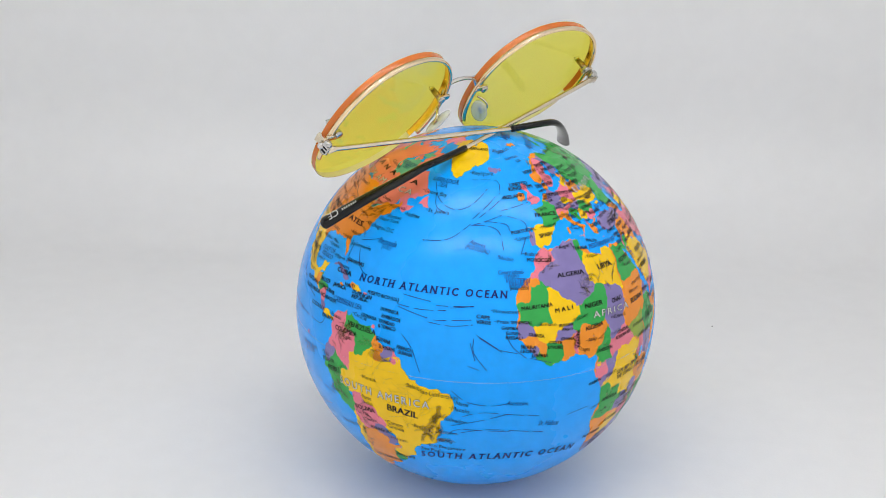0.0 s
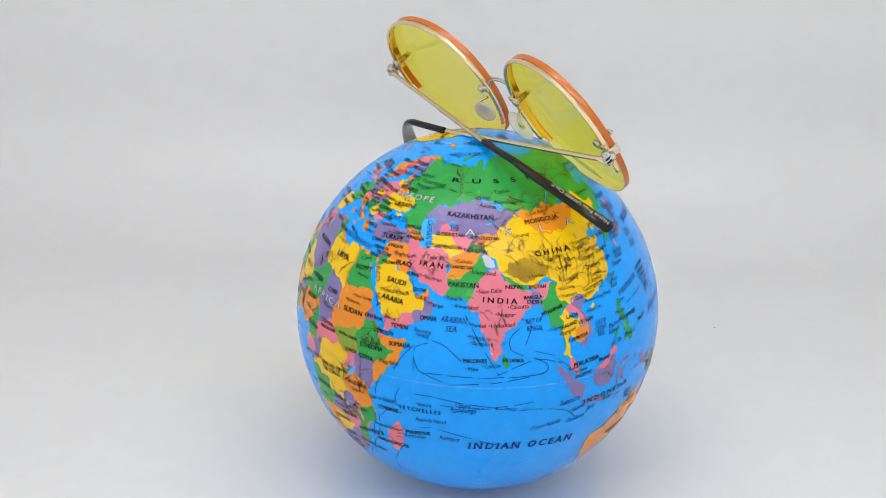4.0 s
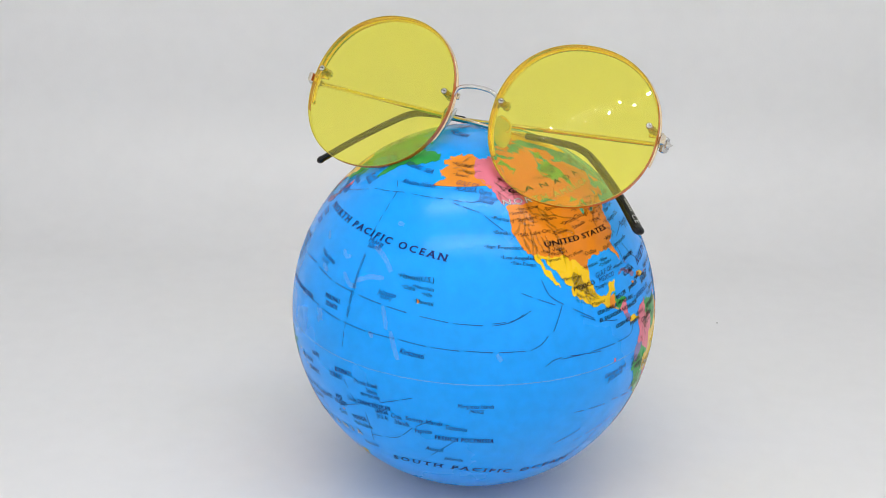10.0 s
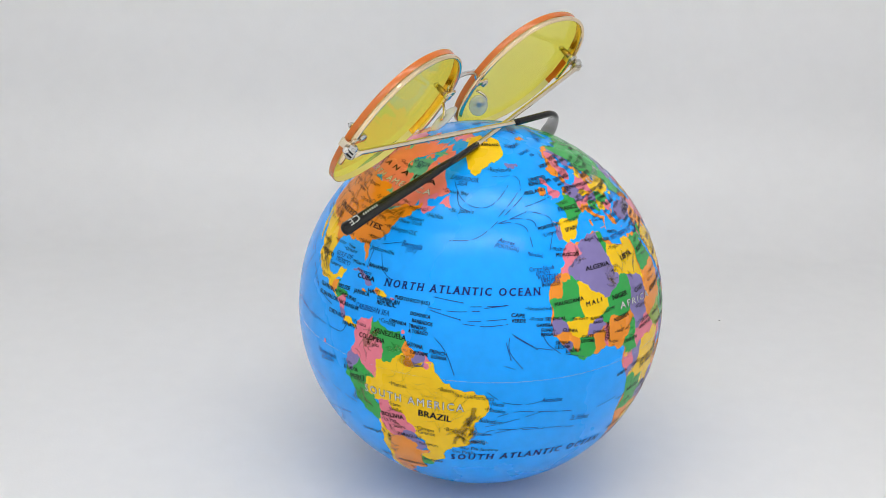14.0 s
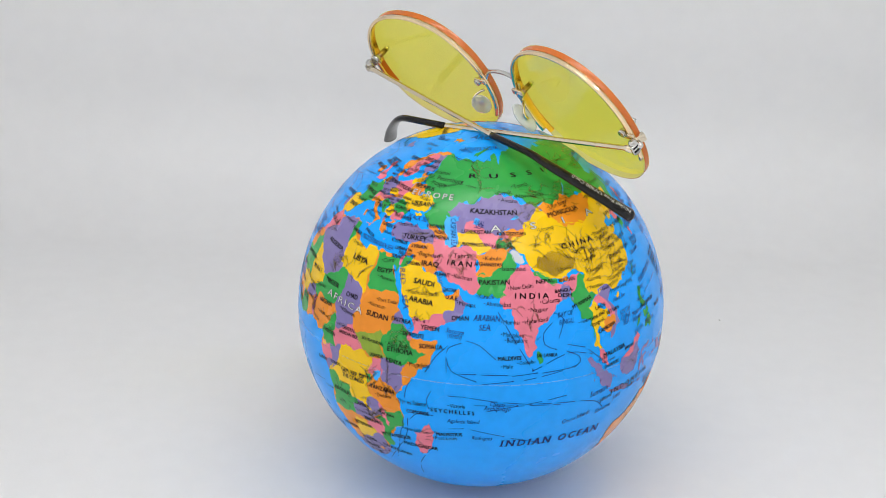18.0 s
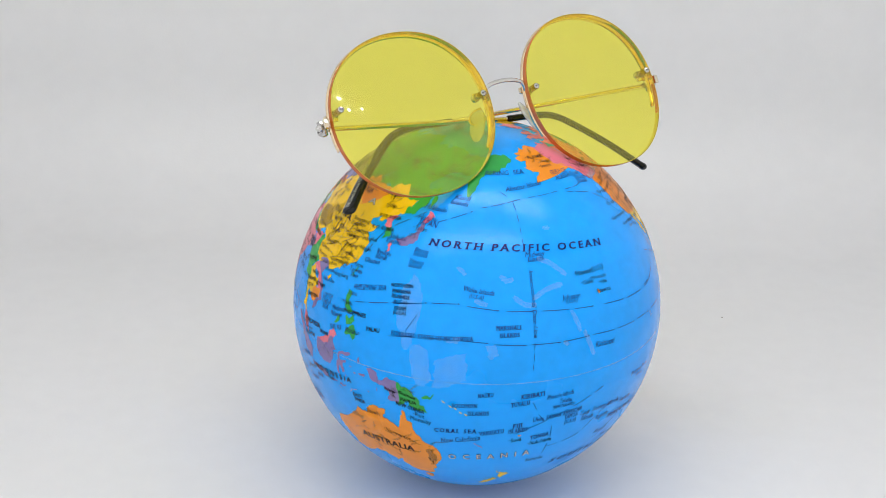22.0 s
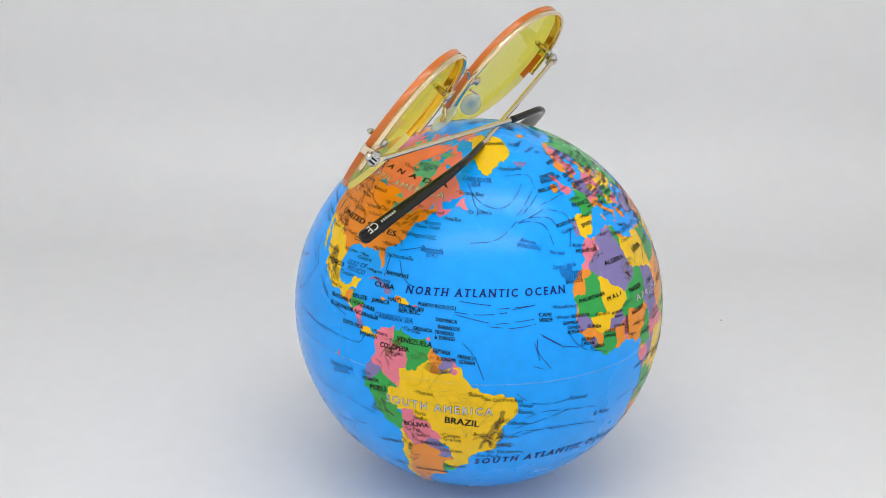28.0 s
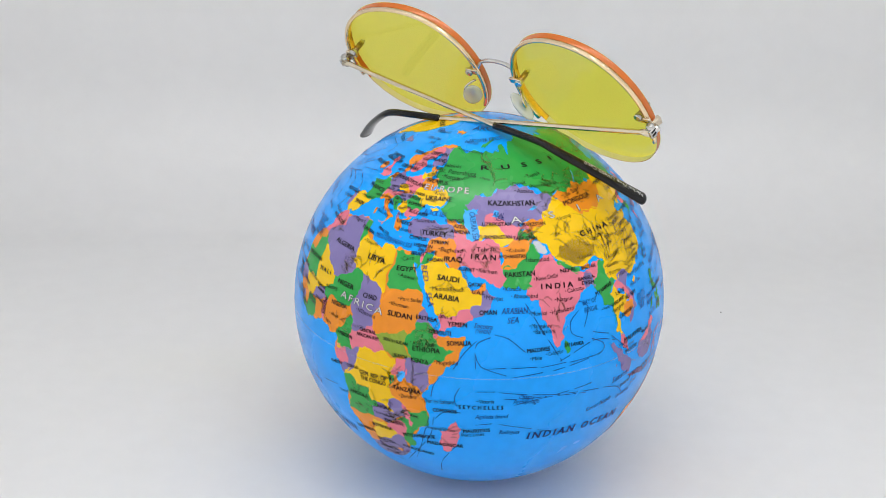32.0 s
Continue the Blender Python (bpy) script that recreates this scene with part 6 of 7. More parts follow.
lettering('Fujian', 112.5, 29.5, 117.5, 30.0, 1.44, "c")
lettering('Xiamen', 112.0, 27.8, 117.1, 28.5, 1.28, "c")
lettering('Guangdong', 108.1, 25.9, 117.0, 27.1, 1.43, "c")
lettering('Guangzhou', 104.3, 23.8, 112.0, 25.2, 1.27, "c")
lettering('Macau', 107.7, 22.5, 111.6, 23.1, 1.27, "c")
lettering('Hong Kong', 112.3, 22.8, 119.1, 23.5, 1.43, "c")
lettering('Hainan Dao', 107.7, 19.7, 113.8, 20.3, 1.11, "o")
lettering('Chengdu', 99.1, 33.1, 105.2, 33.9, 1.29, "c")
lettering('Lanzhou', 97.1, 36.2, 103.2, 37.1, 1.30, "c")
lettering('Xian', 104.2, 35.2, 107.8, 35.6, 1.30, "c")
lettering('Zhengzhou', 108.5, 38.0, 116.9, 38.9, 1.34, "c")
lettering('Shangdong', 108.7, 39.6, 118.2, 40.3, 1.35, "c")
lettering('Taipei', 119.9, 27.6, 123.7, 27.9, 1.28, "c")
lettering('Taiwan', 118.7, 26.1, 124.2, 26.3, 1.44, "o")
lettering('Tao', 119.7, 24.5, 123.0, 24.8, 1.43, "o")
lettering('Okinawa', 123.6, 30.0, 129.7, 30.5, 1.45, "o")
lettering('Ryukyu', 127.1, 33.4, 133.0, 33.5, 1.47, "o")
lettering('Islands', 127.1, 32.0, 131.9, 32.1, 1.46, "o")
lettering('JAPAN', 138.9, 44.8, 147.5, 44.4, 1.92, "o")
lettering('Tokyo', 138.6, 42.7, 143.7, 42.6, 1.38, "c")
lettering('Honshu', 138.0, 46.3, 146.5, 46.1, 1.60, "o")
lettering('Kyushu', 129.0, 37.2, 135.2, 37.4, 1.50, "o")
lettering('Sinkoku', 129.7, 38.7, 136.9, 38.8, 1.51, "o")
lettering('Hokkaido', 139.1, 49.9, 149.5, 49.4, 1.65, "o")
lettering('Kuril', 151.3, 54.3, 159.7, 53.8, 1.51, "o")
lettering('Islands', 150.1, 52.6, 158.6, 51.9, 1.48, "o")
lettering('R. O. KOREA', 120.2, 39.7, 130.3, 40.4, 1.36, "b")
lettering('D.P.R. KOREA', 120.7, 43.5, 131.1, 44.2, 1.23, "b")
lettering('Harbin', 117.8, 50.7, 124.5, 51.1, 1.70, "c")
lettering('Jilin', 121.6, 47.3, 126.2, 47.4, 1.63, "c")
lettering('PHILIPPINE SEA', 122.6, 21.5, 134.7, 24.1, 1.59, "o")
lettering('NORTHERN', 136.2, 25.3, 143.5, 26.1, 1.28, "b")
lettering('MARIANA', 137.0, 23.8, 143.2, 24.3, 1.28, "b")
lettering('ISLANDS', 137.1, 22.4, 143.0, 22.7, 1.28, "b")
lettering('(U.S.A)', 138.1, 20.9, 142.5, 21.3, 1.12, "b")
lettering('GUAM', 138.7, 19.2, 142.5, 19.5, 1.28, "b")
lettering('(U.S.A)', 138.6, 17.9, 142.6, 18.2, 1.12, "b")
lettering('PHILIPPINES', 120.8, 14.0, 129.5, 14.6, 1.46, "b")
lettering('Luzon', 121.2, 19.6, 124.7, 19.9, 1.44, "o")
lettering('Manila', 119.7, 16.4, 123.8, 16.7, 1.28, "c")
lettering('Mindoro', 115.5, 13.3, 120.5, 14.0, 1.46, "o")
lettering('Palawan', 115.3, 11.5, 120.4, 12.3, 1.47, "o")
lettering('SULU SEA', 116.0, 7.6, 120.9, 8.6, 1.34, "o")
lettering('Mindanao', 122.5, 8.8, 128.1, 9.2, 1.50, "o")
lettering('PALAU', 130.5, 11.2, 134.9, 11.7, 1.48, "b")
lettering('FEDERATED STATES OF MICRONESIA', 138.8, 12.1, 163.1, 13.3, 1.48, "B")
lettering('Wake Islands', 159.5, 27.3, 169.2, 26.1, 1.41, "o")
lettering('(U.S.A)', 161.4, 25.2, 165.8, 24.8, 1.10, "o")
lettering('Bonin', 141.1, 36.6, 146.3, 36.3, 1.32, "o")
lettering('Islands', 140.9, 35.3, 146.2, 35.2, 1.31, "o")
lettering('Volcano', 140.1, 33.2, 145.6, 33.0, 1.30, "o")
lettering('Islands', 140.2, 31.9, 145.1, 31.8, 1.29, "o")
lettering('MALAYSIA', 102.0, 4.7, 110.9, 5.6, 1.70, "b")
lettering('BRUNEI', 111.1, 4.3, 115.2, 4.6, 1.20, "b")
lettering('THAILAND', 97.6, 16.3, 103.7, 17.5, 1.28, "b")
lettering('VIET NAM', 104.2, 16.8, 109.6, 17.5, 1.28, "b")
lettering('Bangkok', 98.3, 14.6, 103.1, 15.8, 1.44, "c")
lettering('CAMBODIA', 100.5, 12.2, 107.2, 13.5, 1.30, "b")
lettering('LAOS', 100.3, 19.1, 104.3, 19.6, 1.27, "b")
lettering('MYANMAR', 92.2, 20.9, 99.4, 22.8, 1.42, "b")
lettering('SOUTH', 110.0, 15.3, 115.0, 15.9, 1.45, "o")
lettering('CHINA', 110.1, 13.7, 114.7, 14.0, 1.46, "o")
lettering('SEA', 110.8, 12.2, 113.8, 12.3, 1.47, "o")
lettering('SINGAPORE', 102.5, 0.9, 108.3, 1.6, 1.24, "b")
lettering('I N D O N E S I A', 106.7, -8.4, 125.1, -6.8, 1.95, "b")
lettering('Sumatra', 98.1, -7.0, 104.7, -5.9, 1.95, "o")
lettering('Jakarta', 102.4, -10.1, 107.0, -9.3, 1.63, "c")
lettering('Java', 107.8, -11.0, 111.1, -10.4, 1.86, "o")
lettering('Bali', 114.5, -9.5, 117.3, -9.0, 1.61, "c")
lettering('EAST', 125.5, -11.2, 129.0, -11.0, 1.45, "b")
lettering('TIMOR', 125.6, -12.9, 129.8, -12.7, 1.50, "b")
lettering('Darwin', 130.0, -15.5, 134.5, -15.3, 1.81, "c")
lettering('PAPUA', 142.5, -7.7, 147.3, -8.3, 1.42, "b")
lettering('NEW GUINEA', 141.0, -9.4, 149.6, -10.8, 1.68, "b")
lettering('Port', 146.8, -12.1, 149.5, -12.6, 1.76, "c")
lettering('Moresby', 145.2, -13.7, 151.5, -14.4, 1.82, "c")
lettering('AUSTRALIA', 124.3, -27.0, 144.6, -27.5, 3.23, "b")
lettering('Christmas', 101.4, -13.9, 107.7, -12.9, 1.52, "o")
lettering('Cocos Islands', 89.7, -14.7, 99.2, -13.0, 1.57, "o")
lettering('Normanton', 135.9, -20.9, 144.4, -23.0, 1.86, "c")
lettering('Hawaii(U.S.)', -163.0, 29.3, -151.2, 29.3, 1.76, "c")
lettering('Oahu', -160.9, 26.3, -157.0, 26.2, 1.43, "c")
lettering('Honolulu', -157.2, 27.0, -150.9, 26.7, 1.27, "c")
lettering('Hilo', -153.8, 25.2, -151.1, 25.0, 1.27, "c")
lettering('Hawaii', -156.1, 23.0, -150.5, 22.7, 1.43, "c")
lettering('Johnston', -169.5, 23.4, -162.9, 23.2, 1.43, "o")
lettering('(U.S.A.)', -168.2, 22.1, -164.2, 22.2, 1.27, "o")
lettering('Midway', -179.9, 36.6, -172.6, 36.5, 1.48, "o")
lettering('Islands', -179.4, 35.1, -173.4, 35.3, 1.46, "o")
lettering('MARSHALL', 169.6, 16.4, 177.2, 16.5, 1.43, "B")
lettering('ISLANDS', 170.6, 14.3, 176.4, 14.4, 1.44, "B")
lettering('Kiritimati', -159.4, 8.0, -151.7, 7.5, 1.67, "o")
lettering('NAURU', 165.0, -3.7, 169.4, -3.2, 1.51, "B")
lettering('SOLOMON', 157.7, -7.3, 165.0, -7.0, 1.61, "B")
lettering('ISLANDS', 162.2, -9.7, 168.3, -9.5, 1.67, "B")
lettering('KIRIBATI', 177.3, -4.4, 184.4, -3.9, 1.69, "B")
lettering('TUVALU', 174.6, -6.9, 180.1, -6.4, 1.75, "B")
lettering('Phoenix Islands', -174.9, -5.5, -166.2, -5.0, 1.51, "o")
lettering('Tokelau', -170.6, -7.4, -166.6, -7.4, 1.56, "o")
lettering('(NEW ZEALAND)', -172.6, -9.3, -165.6, -9.1, 1.20, "B")
lettering('Uvea', -178.4, -12.8, -174.9, -12.7, 1.71, "o")
lettering('SAMOA', -174.2, -12.6, -169.4, -12.3, 1.69, "B")
lettering('AMERICAN', -168.9, -12.3, -162.4, -11.7, 1.68, "B")
lettering('SAMOA', -167.9, -13.9, -163.4, -13.5, 1.73, "B")
lettering('(U.S.A)', -167.6, -15.8, -163.6, -15.7, 1.57, "B")
lettering('Cook', -162.3, -13.9, -158.8, -14.0, 1.74, "o")
lettering('Islands', -161.6, -16.0, -156.7, -16.2, 1.81, "o")
lettering('Society Islands', -157.7, -13.7, -146.1, -14.0, 1.74, "o")
lettering('Tuamotu', -145.3, -15.0, -138.8, -15.4, 1.83, "o")
lettering('FRENCH POLYNESIA', -148.8, -19.7, -130.4, -20.1, 2.02, "B")
lettering('Papeete', -155.0, -18.1, -149.6, -17.5, 1.89, "o")
lettering('FIJI', 175.8, -14.6, 178.6, -14.3, 1.78, "B")
lettering('ISLANDS', 174.5, -16.7, 180.3, -16.1, 1.85, "B")
lettering('VANUATU', 165.8, -17.3, 173.2, -16.2, 1.90, "B")
lettering('CORAL SEA', 152.4, -16.9, 165.0, -16.3, 1.97, "O")
lettering('Suva', 175.7, -20.4, 179.0, -19.9, 2.01, "c")
lettering('TONGA', -178.2, -20.0, -172.2, -19.2, 1.96, "B")
lettering("Nuku'alofa", -177.9, -22.4, -170.8, -21.7, 2.07, "c")
lettering('New Caledonia', 154.0, -21.2, 166.2, -18.8, 2.14, "o")
lettering('O C E A N I A', 156.2, -28.6, 182.9, -26.8, 2.69, "w")
lettering('Kermadec', -177.5, -31.2, -171.0, -30.6, 1.89, "o")
lettering('NORTH PACIFIC OCEAN', 145.6, 39.3, 212.4, 36.0, 2.6, "O", 1.0)
lettering('OCEAN', -117.8, -37.8, -98.0, -36.2, 2.96, "O")
lettering('SOUTH PACIFIC', -166.6, -34.9, -121.7, -37.6, 2.96, "O", 1.8)
lettering('Marquesas Islands', -141.7, -7.0, -131.2, -6.9, 1.40, "o")
lettering('(FRANCE)', -138.2, -8.6, -134.1, -8.8, 1.24, "o")
lettering('Austral', -152.4, -25.1, -146.1, -25.5, 1.89, "o")
lettering('Islands', -146.3, -29.4, -139.8, -29.8, 1.62, "o")
lettering('International Date Line', -178.7, 32.2, -178.7, 13.2, 1.2, "o")
lettering('BERING  SEA', 166.2, 63.6, 191.8, 63.4, 1.83, "o")
lettering('Aleutian Islands', 176.5, 57.3, 198.2, 58.5, 1.67, "o")
lettering('GULF OF', -150.7, 60.9, -137.2, 59.9, 1.72, "o")
lettering('ALASKA', -150.7, 58.7, -138.4, 58.2, 1.67, "o")
lettering('ALASKA', -157.5, 68.6, -143.0, 67.6, 1.7, "c")
lettering('Seward', -153.2, 64.0, -144.5, 63.6, 1.35, "c")
lettering('Queen', -137.3, 58.3, -130.3, 57.3, 1.61, "o")
lettering('Charlotte', -136.8, 56.6, -127.8, 55.1, 1.56, "o")
lettering('Islands', -137.8, 55.2, -130.0, 53.9, 1.53, "o")
lettering('San Francisco', -134.2, 40.1, -120.4, 39.3, 1.31, "c")
lettering('Los Angeles', -128.4, 36.9, -116.9, 36.0, 1.27, "c")
lettering('San Diego', -125.0, 35.2, -116.8, 34.0, 1.10, "c")
lettering('Eureka', -130.4, 44.5, -124.5, 43.9, 1.35, "c")
lettering('Portland', -130.6, 49.0, -122.3, 47.7, 1.39, "c")
lettering('OCEAN', 117.7, 82.1, 188.0, 84.8, 2.42, "o")
lettering('AFRICA', 9.2, 16.6, 25.7, 15.6, 2.22, "w")
lettering('NIGER', 6.5, 19.7, 13.7, 19.5, 1.73, "b")
lettering('NIGERIA', 5.8, 13.1, 12.6, 13.5, 1.60, "b")
lettering('CHAD', 17.9, 18.7, 22.9, 18.8, 1.73, "b")
lettering('LIBYA', 15.7, 29.6, 22.6, 29.4, 1.90, "b")
lettering('ALGERIA', -1.7, 30.0, 8.9, 29.7, 1.57, "b")
lettering('M A L I', -4.3, 20.1, 1.9, 20.4, 1.56, "b")
lettering('MAURITANIA', -15.2, 21.7, -5.0, 22.1, 1.39, "b")
lettering('CAMEROON', 9.4, 5.6, 16.0, 5.3, 1.34, "b")
lettering('Niamey', 1.9, 16.5, 7.0, 17.4, 1.26, "c")
lettering('Tripoli', 12.1, 33.4, 17.6, 33.4, 1.28, "c")
lettering('Algiers', 1.6, 38.0, 7.7, 38.3, 1.30, "c")
lettering('BENIN', 2.9, 13.2, 2.9, 8.3, 1.26, "b")
lettering('TOGO', 1.8, 12.2, 1.9, 8.1, 1.26, "b")
lettering("N'Djamena", 17.1, 14.1, 23.5, 13.6, 1.28, "c")
lettering('Abuja', 6.3, 9.6, 9.8, 9.8, 1.30, "c")
lettering('TUNISIA', 7.4, 36.9, 14.2, 36.1, 1.30, "b")
lettering('MALTA', 15.0, 38.2, 20.3, 37.0, 1.15, "b")
lettering('Lagos', 3.5, 7.7, 6.9, 6.8, 1.16, "c")
lettering('Sicily', 10.2, 42.9, 17.0, 42.2, 1.02, "c")


# ---- ocean currents and leader lines
stroke(146.8, 45.4, 160.3, 49.7)
stroke(164.2, 51.0, 182.6, 53.6)
stroke(-172.5, 53.9, -155.8, 54.3)
stroke(-149.9, 54.2, -140.9, 54.0, -137.9, 54.4)
stroke(-150.1, 53.4, -137.6, 50.8)
stroke(-135.0, 49.8, -127.7, 45.2)
stroke(124.6, 17.6, 138.3, 20.5)
stroke(138.8, 20.4, 148.3, 22.1)
stroke(150.0, 22.3, 158.4, 22.8)
stroke(161.0, 22.3, 170.1, 21.3)
stroke(172.6, 21.0, 180.4, 20.7)
stroke(-176.4, 20.5, -167.8, 19.9)
stroke(-165.6, 19.7, -159.0, 19.2)
stroke(-154.3, 18.8, -145.9, 18.0)
stroke(-143.9, 17.8, -135.6, 17.6)
stroke(-132.5, 17.5, -126.7, 18.4, -123.3, 20.2)
stroke(137.8, 10.9, 145.1, 12.1)
stroke(148.4, 12.4, 156.1, 12.7)
stroke(159.4, 12.7, 167.0, 12.2)
stroke(169.1, 11.8, 178.0, 11.3)
stroke(180.0, 11.3, 188.5, 11.0)
stroke(-170.4, 11.0, -161.6, 11.1)
stroke(-160.0, 11.1, -151.9, 10.5)
stroke(-150.1, 10.4, -142.1, 10.1)
stroke(-140.2, 10.2, -132.5, 9.9)
stroke(-130.4, 9.9, -123.1, 9.9)
stroke(-121.1, 9.9, -118.0, 11.2, -115.9, 13.2)
stroke(-115.9, 29.6, -114.0, 25.0, -109.9, 22.0)
stroke(-106.4, 20.0, -99.5, 16.0)
stroke(-116.6, 4.6, -114.2, 6.1, -111.9, 6.6)
stroke(-108.6, 6.6, -97.6, 5.5)
stroke(-110.1, 21.6, -113.6, 14.9)
stroke(-171.6, -25.3, -161.5, -22.9, -155.7, -17.4, -150.0, -13.6)
stroke(176.4, -17.8, 186.3, -13.6, 204.4, -6.4)
stroke(-150.8, -28.8, -141.9, -20.0)
stroke(173.7, 56.6, 176.9, 54.8)
stroke(179.1, 53.0, 179.6, 50.3)
stroke(179.7, 48.8, 180.0, 46.2)
stroke(179.9, 44.7, 180.0, 42.6)
stroke(-180.0, 41.2, -179.9, 38.8)
stroke(-179.0, 11.7, -179.2, 9.7)
stroke(-179.3, 8.6, -179.3, 6.6)
stroke(-179.4, 5.6, -179.5, 3.8)
stroke(-179.0, -6.6, -177.7, -9.1)
stroke(-176.9, -11.0, -174.6, -14.0)
stroke(-171.9, -16.2, -171.5, -20.3)
stroke(-171.7, -23.4, -172.2, -28.1)
stroke(-111.4, 6.1, -103.5, 6.2)
stroke(-101.0, 6.3, -91.5, 6.1)
stroke(-89.8, 6.2, -83.4, 6.4, -81.8, 8.5)
stroke(-105.0, -13.0, -92.8, -13.8)
stroke(-89.0, -13.6, -78.3, -15.4)
stroke(-100.7, -26.2, -83.4, -21.8)
stroke(-96.8, -34.7, -89.2, -23.7)
stroke(-109.9, -25.1, -100.5, -21.1)
stroke(-104.2, 17.8, -99.1, 15.3)
stroke(-97.6, 14.6, -89.8, 12.9)
stroke(-132.4, 18.1, -125.6, 18.9, -120.8, 21.1)
stroke(-123.2, 26.4, -112.8, 22.2)
stroke(-55.8, 59.9, -49.7, 54.1, -42.1, 51.2, -34.4, 52.3, -25.5, 58.7)
stroke(-32.4, 46.9, -40.8, 41.5, -50.3, 40.2)
stroke(-32.3, 46.2, -19.8, 49.5)
stroke(-32.3, 46.2, -25.9, 47.6, -17.8, 46.7, -16.8, 45.0)
stroke(-31.8, 46.1, -26.9, 46.4, -21.2, 44.6, -19.9, 39.1)
stroke(-29.3, 48.8, -17.6, 55.6)
stroke(-32.0, 48.4, -21.6, 55.8)
stroke(-34.3, 62.4, -18.8, 62.2, -18.8, 57.2)
stroke(-19.3, 51.2, -5.5, 53.4)
stroke(-16.9, 49.4, -9.3, 46.3, -13.5, 37.4)
stroke(-52.7, 56.9, -49.8, 51.5, -45.1, 49.8)
stroke(-52.9, 23.7, -43.8, 22.9)
stroke(-41.5, 21.9, -30.9, 22.4)
stroke(-53.7, 19.9, -44.2, 18.1)
stroke(-41.9, 17.7, -30.8, 18.6)
stroke(-28.9, 14.4, -22.9, 10.6)
stroke(-21.8, 10.0, -17.0, 8.9)
stroke(-29.6, 13.3, -29.5, 9.2, -25.8, 4.3)
stroke(-19.9, 13.9, -17.9, 10.5, -14.4, 7.6)
stroke(-13.0, 7.2, -6.8, 5.3)
stroke(-51.4, 12.3, -47.9, 8.7, -45.1, 2.1)
stroke(-35.5, -2.9, -30.8, -6.4, -24.0, -7.5, -18.7, -6.8)
stroke(-32.3, -11.6, -25.3, -9.9, -9.2, -12.1)
stroke(-36.3, -19.0, -32.7, -16.5, -17.9, -17.3)
stroke(-75.9, 35.2, -68.8, 37.2)
stroke(-74.8, 32.7, -71.8, 27.9, -68.7, 26.3)
stroke(-78.6, 33.2, -78.6, 27.5)
stroke(57.6, 3.2, 62.4, 3.4)
stroke(64.3, 3.3, 71.3, 3.2)
stroke(72.9, 2.9, 80.1, 3.4)
stroke(81.6, 3.2, 89.4, 3.5)
stroke(91.4, 3.4, 93.5, 4.7, 93.1, 6.7, 89.4, 8.7)
stroke(54.3, 3.3, 54.1, 9.2, 55.2, 11.0, 57.9, 12.2)
stroke(59.5, 13.0, 63.2, 12.0, 67.9, 8.1)
stroke(85.2, 17.6, 82.2, 14.9, 82.4, 11.5, 85.7, 9.8)
stroke(89.5, 10.7, 95.2, 8.9)
stroke(96.5, 7.9, 103.0, 2.4)
stroke(54.5, -4.0, 59.7, -3.9)
stroke(61.0, -4.1, 68.8, -5.2)
stroke(70.8, -5.4, 78.9, -6.5)
stroke(81.3, -6.6, 92.4, -7.8)
stroke(94.6, -8.1, 100.6, -9.8, 103.8, -12.6)
stroke(54.9, -15.7, 59.4, -15.1)
stroke(61.7, -15.3, 71.6, -17.9)
stroke(73.8, -18.7, 85.2, -22.2)
stroke(68.5, 21.5, 78.9, 4.3)
stroke(54.4, 11.3, 51.0, 7.6, 48.3, 2.9)
stroke(44.2, -0.5, 42.6, -3.2, 42.0, -6.4)
stroke(50.1, -3.0, 48.6, -6.3, 49.3, -8.9)
stroke(43.1, -14.4, 45.9, -11.5, 50.3, -11.4)
stroke(42.5, -14.1, 40.4, -23.0, 30.0, -37.6)
stroke(49.2, -25.1, 43.7, -34.4, 42.3, -42.0)
stroke(-43.6, 17.0, -36.7, 16.5, -30.3, 17.2)
stroke(-54.2, 20.6, -46.7, 20.2, -38.8, 20.8)
stroke(-37.1, 21.6, -30.2, 22.5)
stroke(-31.1, 5.2, -27.8, 4.0)
stroke(-30.6, 12.0, -29.1, 7.0)
stroke(-28.2, 13.7, -21.5, 9.6)
stroke(-35.6, -15.3, -25.5, -12.5, -18.9, -10.6)
stroke(-36.5, -18.9, -23.6, -16.3, -6.9, -18.8)
stroke(0.9, -13.7, 8.1, -12.6)
stroke(122.8, 31.9, 127.7, 40.2, 140.5, 47.8)
stroke(143.2, 13.5, 145.9, 18.0)
stroke(65.7, -8.6, 75.7, -6.8, 87.7, -7.8)
stroke(78.6, 4.0, 89.6, 8.1, 97.6, 6.3)
stroke(86.7, 12.7, 88.7, 18.2, 85.9, 20.1)
stroke(54.3, 7.3, 55.7, 3.9, 62.6, 1.2)
stroke(64.4, 0.4, 73.1, 1.3)
stroke(76.4, 1.4, 86.0, 2.8, 92.3, 3.9)
stroke(62.5, -6.5, 74.8, -6.6)
stroke(78.2, -6.3, 89.4, -5.1)
stroke(41.2, -14.1, 37.2, -27.5, 34.3, -34.5)


# ---- more small names
lettering('NETH.', 4.1, 56.6, 9.8, 57.0, 1.02, "b")
lettering('BELG.', 4.0, 53.7, 9.1, 54.2, 0.98, "b")
lettering('LUX.', 5.6, 52.7, 9.2, 53.0, 0.87, "b")
lettering('CZECH', 13.2, 52.5, 19.6, 52.8, 0.97, "b")
lettering('REP.', 13.4, 51.6, 18.1, 51.8, 0.86, "b")
lettering('LIECH.', 9.0, 51.1, 13.1, 51.4, 0.86, "b")
lettering('AUSTRIA', 13.2, 50.3, 19.2, 50.5, 0.94, "b")
